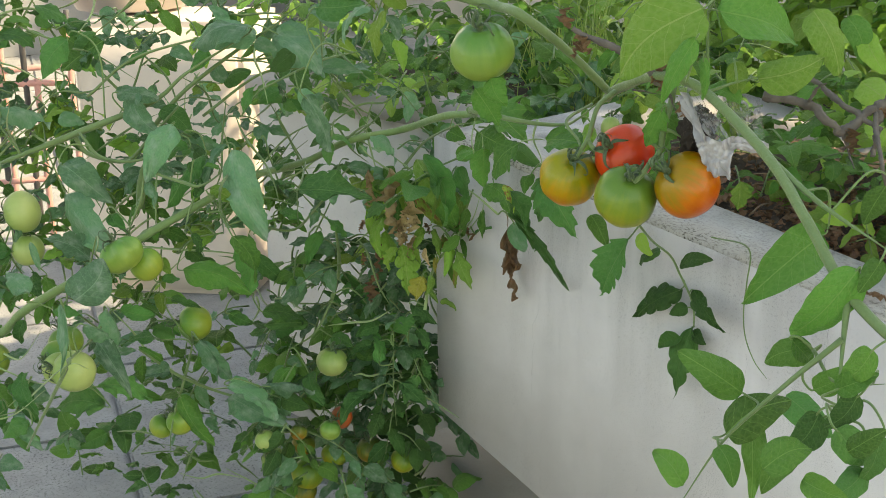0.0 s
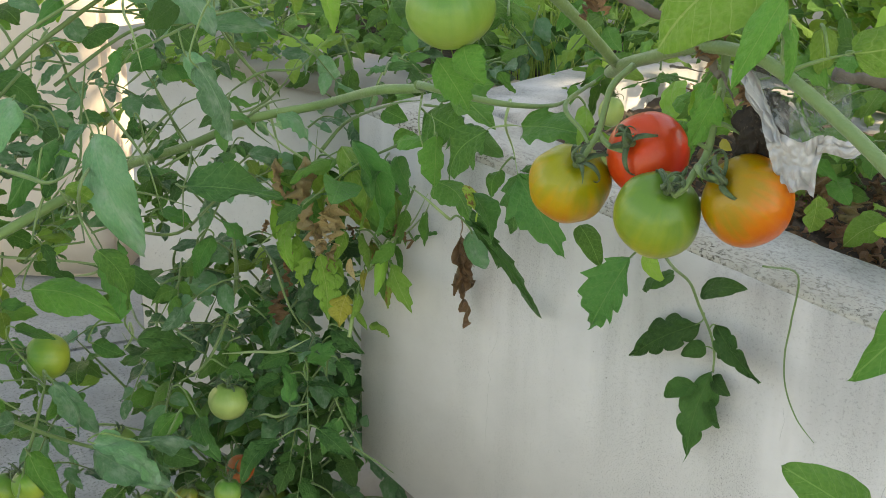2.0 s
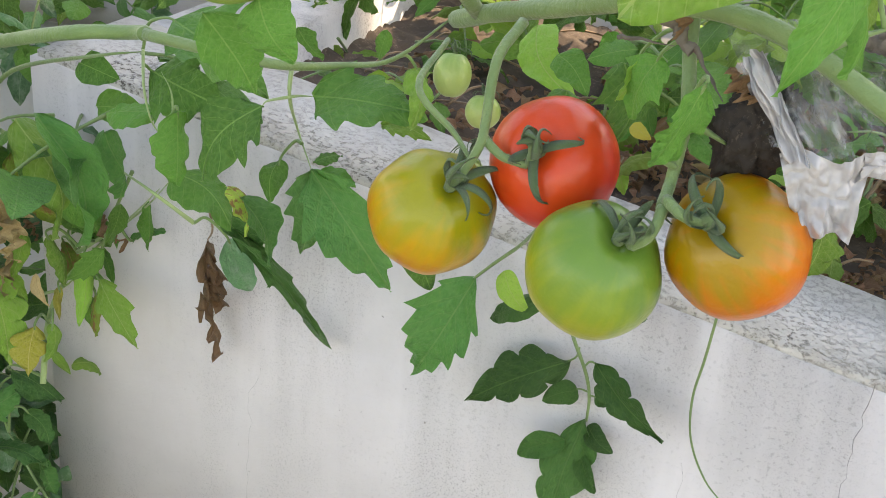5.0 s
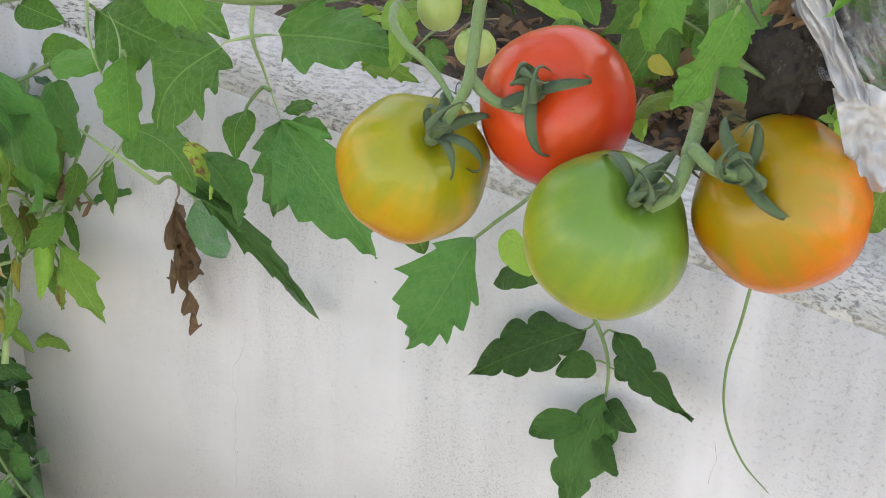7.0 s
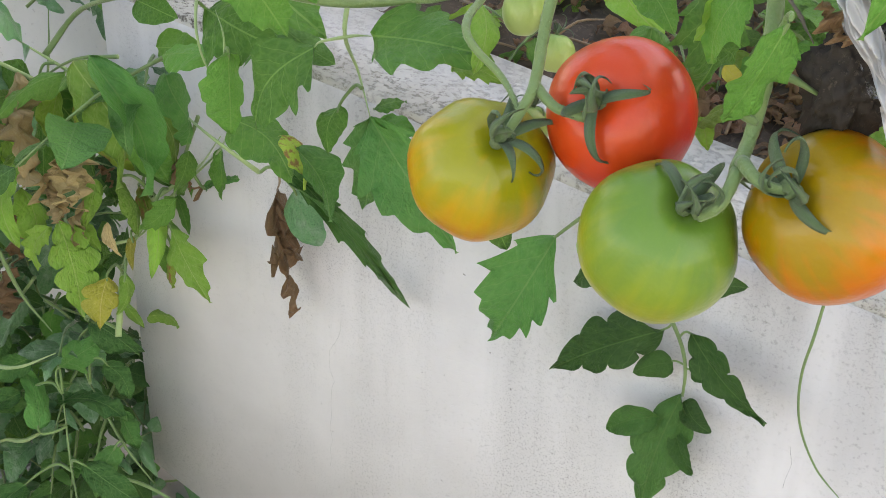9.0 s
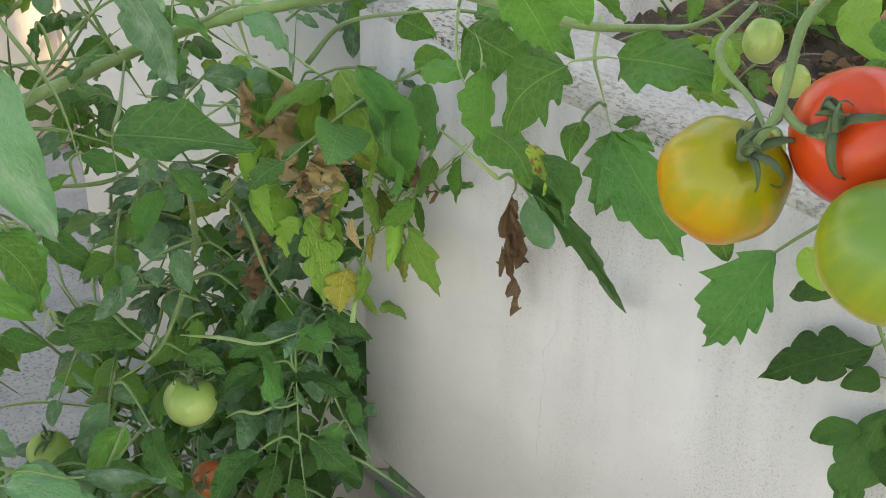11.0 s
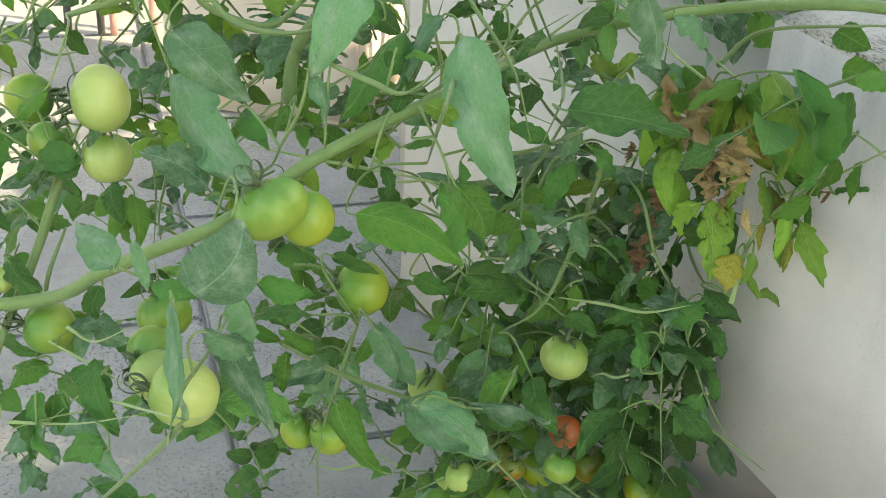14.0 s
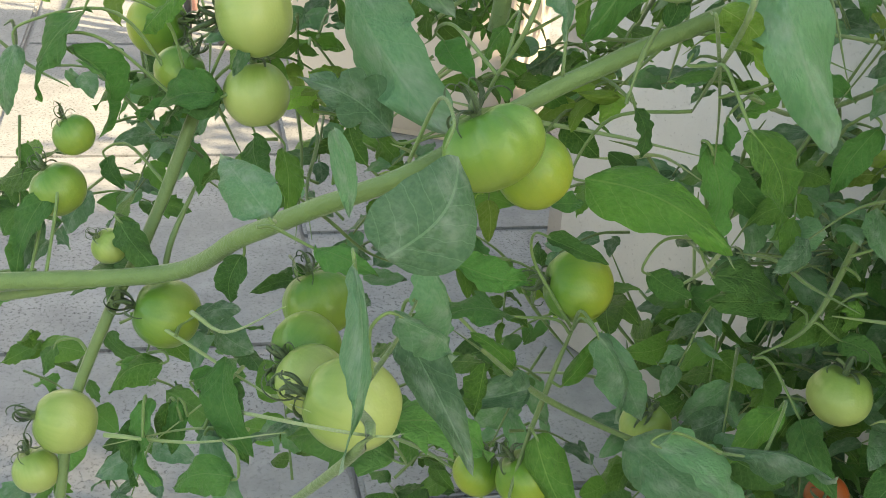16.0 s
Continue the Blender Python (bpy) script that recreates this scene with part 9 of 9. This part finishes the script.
bowl = thing("metal_bowl", "shallow steel bowl standing on the cream block", "bowl", base=(-2.30, 0.74, 0.80))
bm = bmesh.new()
rings = []
for r, z in ((0.0, 0.004), (0.10, 0.0), (0.16, 0.012), (0.185, 0.06), (0.195, 0.062), (0.19, 0.066), (0.178, 0.06), (0.15, 0.02), (0.0, 0.012)):
    rings.append([bm.verts.new((max(r, 1e-4) * math.cos(a), max(r, 1e-4) * math.sin(a), z)) for a in np.arange(40) * 2 * math.pi / 40])
for a, b in zip(rings, rings[1:]):
    for k in range(40):
        bm.faces.new((a[k], a[(k + 1) % 40], b[(k + 1) % 40], b[k]))
bmesh.ops.recalc_face_normals(bm, faces=bm.faces)
part("bowl_body", bm, METAL, bowl)

RED = stem_material("red_paint", (0.56, 0.26, 0.22), (0.68, 0.36, 0.31), 0.6)
DARK = stem_material("dark_iron", (0.03, 0.03, 0.03), (0.07, 0.065, 0.06), 0.5)
rack = thing("metal_rack", "metal stand with faded red legs and a grey tray", "rack", base=(-2.75, 0.55, 0.0))
rinv = rack.matrix_basis.inverted()
A, B = Vector((-2.695, 0.725, 0)), Vector((-2.800, 0.520, 0))
back = Vector((-0.30, 0.16, 0))
for foot, top, material, label in ((A, 0.70, RED, "faded red leg"), (A.lerp(B, 0.47), 0.56, RED, "faded red leg"), (A.lerp(B, 0.62), 0.76, DARK, ""), (A.lerp(B, 1.0), 0.76, DARK, ""), (A + back, 0.74, DARK, ""), (B + back, 0.74, RED, "faded red leg")):
    part("leg", tube(bmesh.new(), [(foot.x, foot.y, 0.0, 0.011), (foot.x, foot.y, top / 2, 0.010), (foot.x, foot.y, top, 0.010)], sides=8), material, rack, label).matrix_parent_inverse = rinv
for p, q, z in ((A, B + (B - A) * 0.5, 0.54), (A, B + (B - A) * 0.5, 0.22), (A + back, B + back, 0.54), (A, A + back, 0.54)):
    part("rail", tube(bmesh.new(), [(p.x, p.y, z, 0.011), ((p.x + q.x) / 2, (p.y + q.y) / 2, z + 0.006, 0.011), (q.x, q.y, z, 0.011)], sides=8), RED, rack, "faded red rail").matrix_parent_inverse = rinv
bm = box(bmesh.new(), -0.26, 0.02, -0.14, 0.14, 0.765, 0.785, 0.004)
bm.transform(Matrix.Translation((B.x, B.y, 0)) @ Matrix.Rotation(radians(62), 4, "Z"))
part("tray", bm, METAL, rack, "grey metal tray").matrix_parent_inverse = rinv

# red flowers in the raised bed
PETAL = stem_material("red_petal", (0.55, 0.03, 0.03), (0.75, 0.10, 0.08), 0.5)
for i, (x, y, z) in enumerate(((-1.20, 0.80, 0.79), (-1.12, 0.76, 0.77), (-1.26, 0.84, 0.80), (-0.96, 0.70, 0.78))):
    flower = thing("flower", "small red flower among green leaves", "flower", "red flowers", base=(x, y, 0.70))
    rng = random.Random(60 + i)
    part("stem", tube(bmesh.new(), [(0, 0, 0, 0.002), (0.004, 0, (z - 0.7) / 2, 0.002), (0, 0, z - 0.7, 0.0015)], sides=6), STEM, flower)
    for k in range(7):
        bm = bmesh.new()
        m = Matrix.Translation((0, 0, z - 0.7)) @ Matrix.Rotation(k * 0.9 + rng.uniform(-0.2, 0.2), 4, "Z") @ Matrix.Rotation(rng.uniform(0.1, 0.8), 4, "X") @ Matrix.Scale(0.032, 4)
        blade(bm, m, i * 9 + k, width=0.75, arch=0.15, fold=0.2, wave=0.08, steps=8)
        part("petal", bm, PETAL, flower)
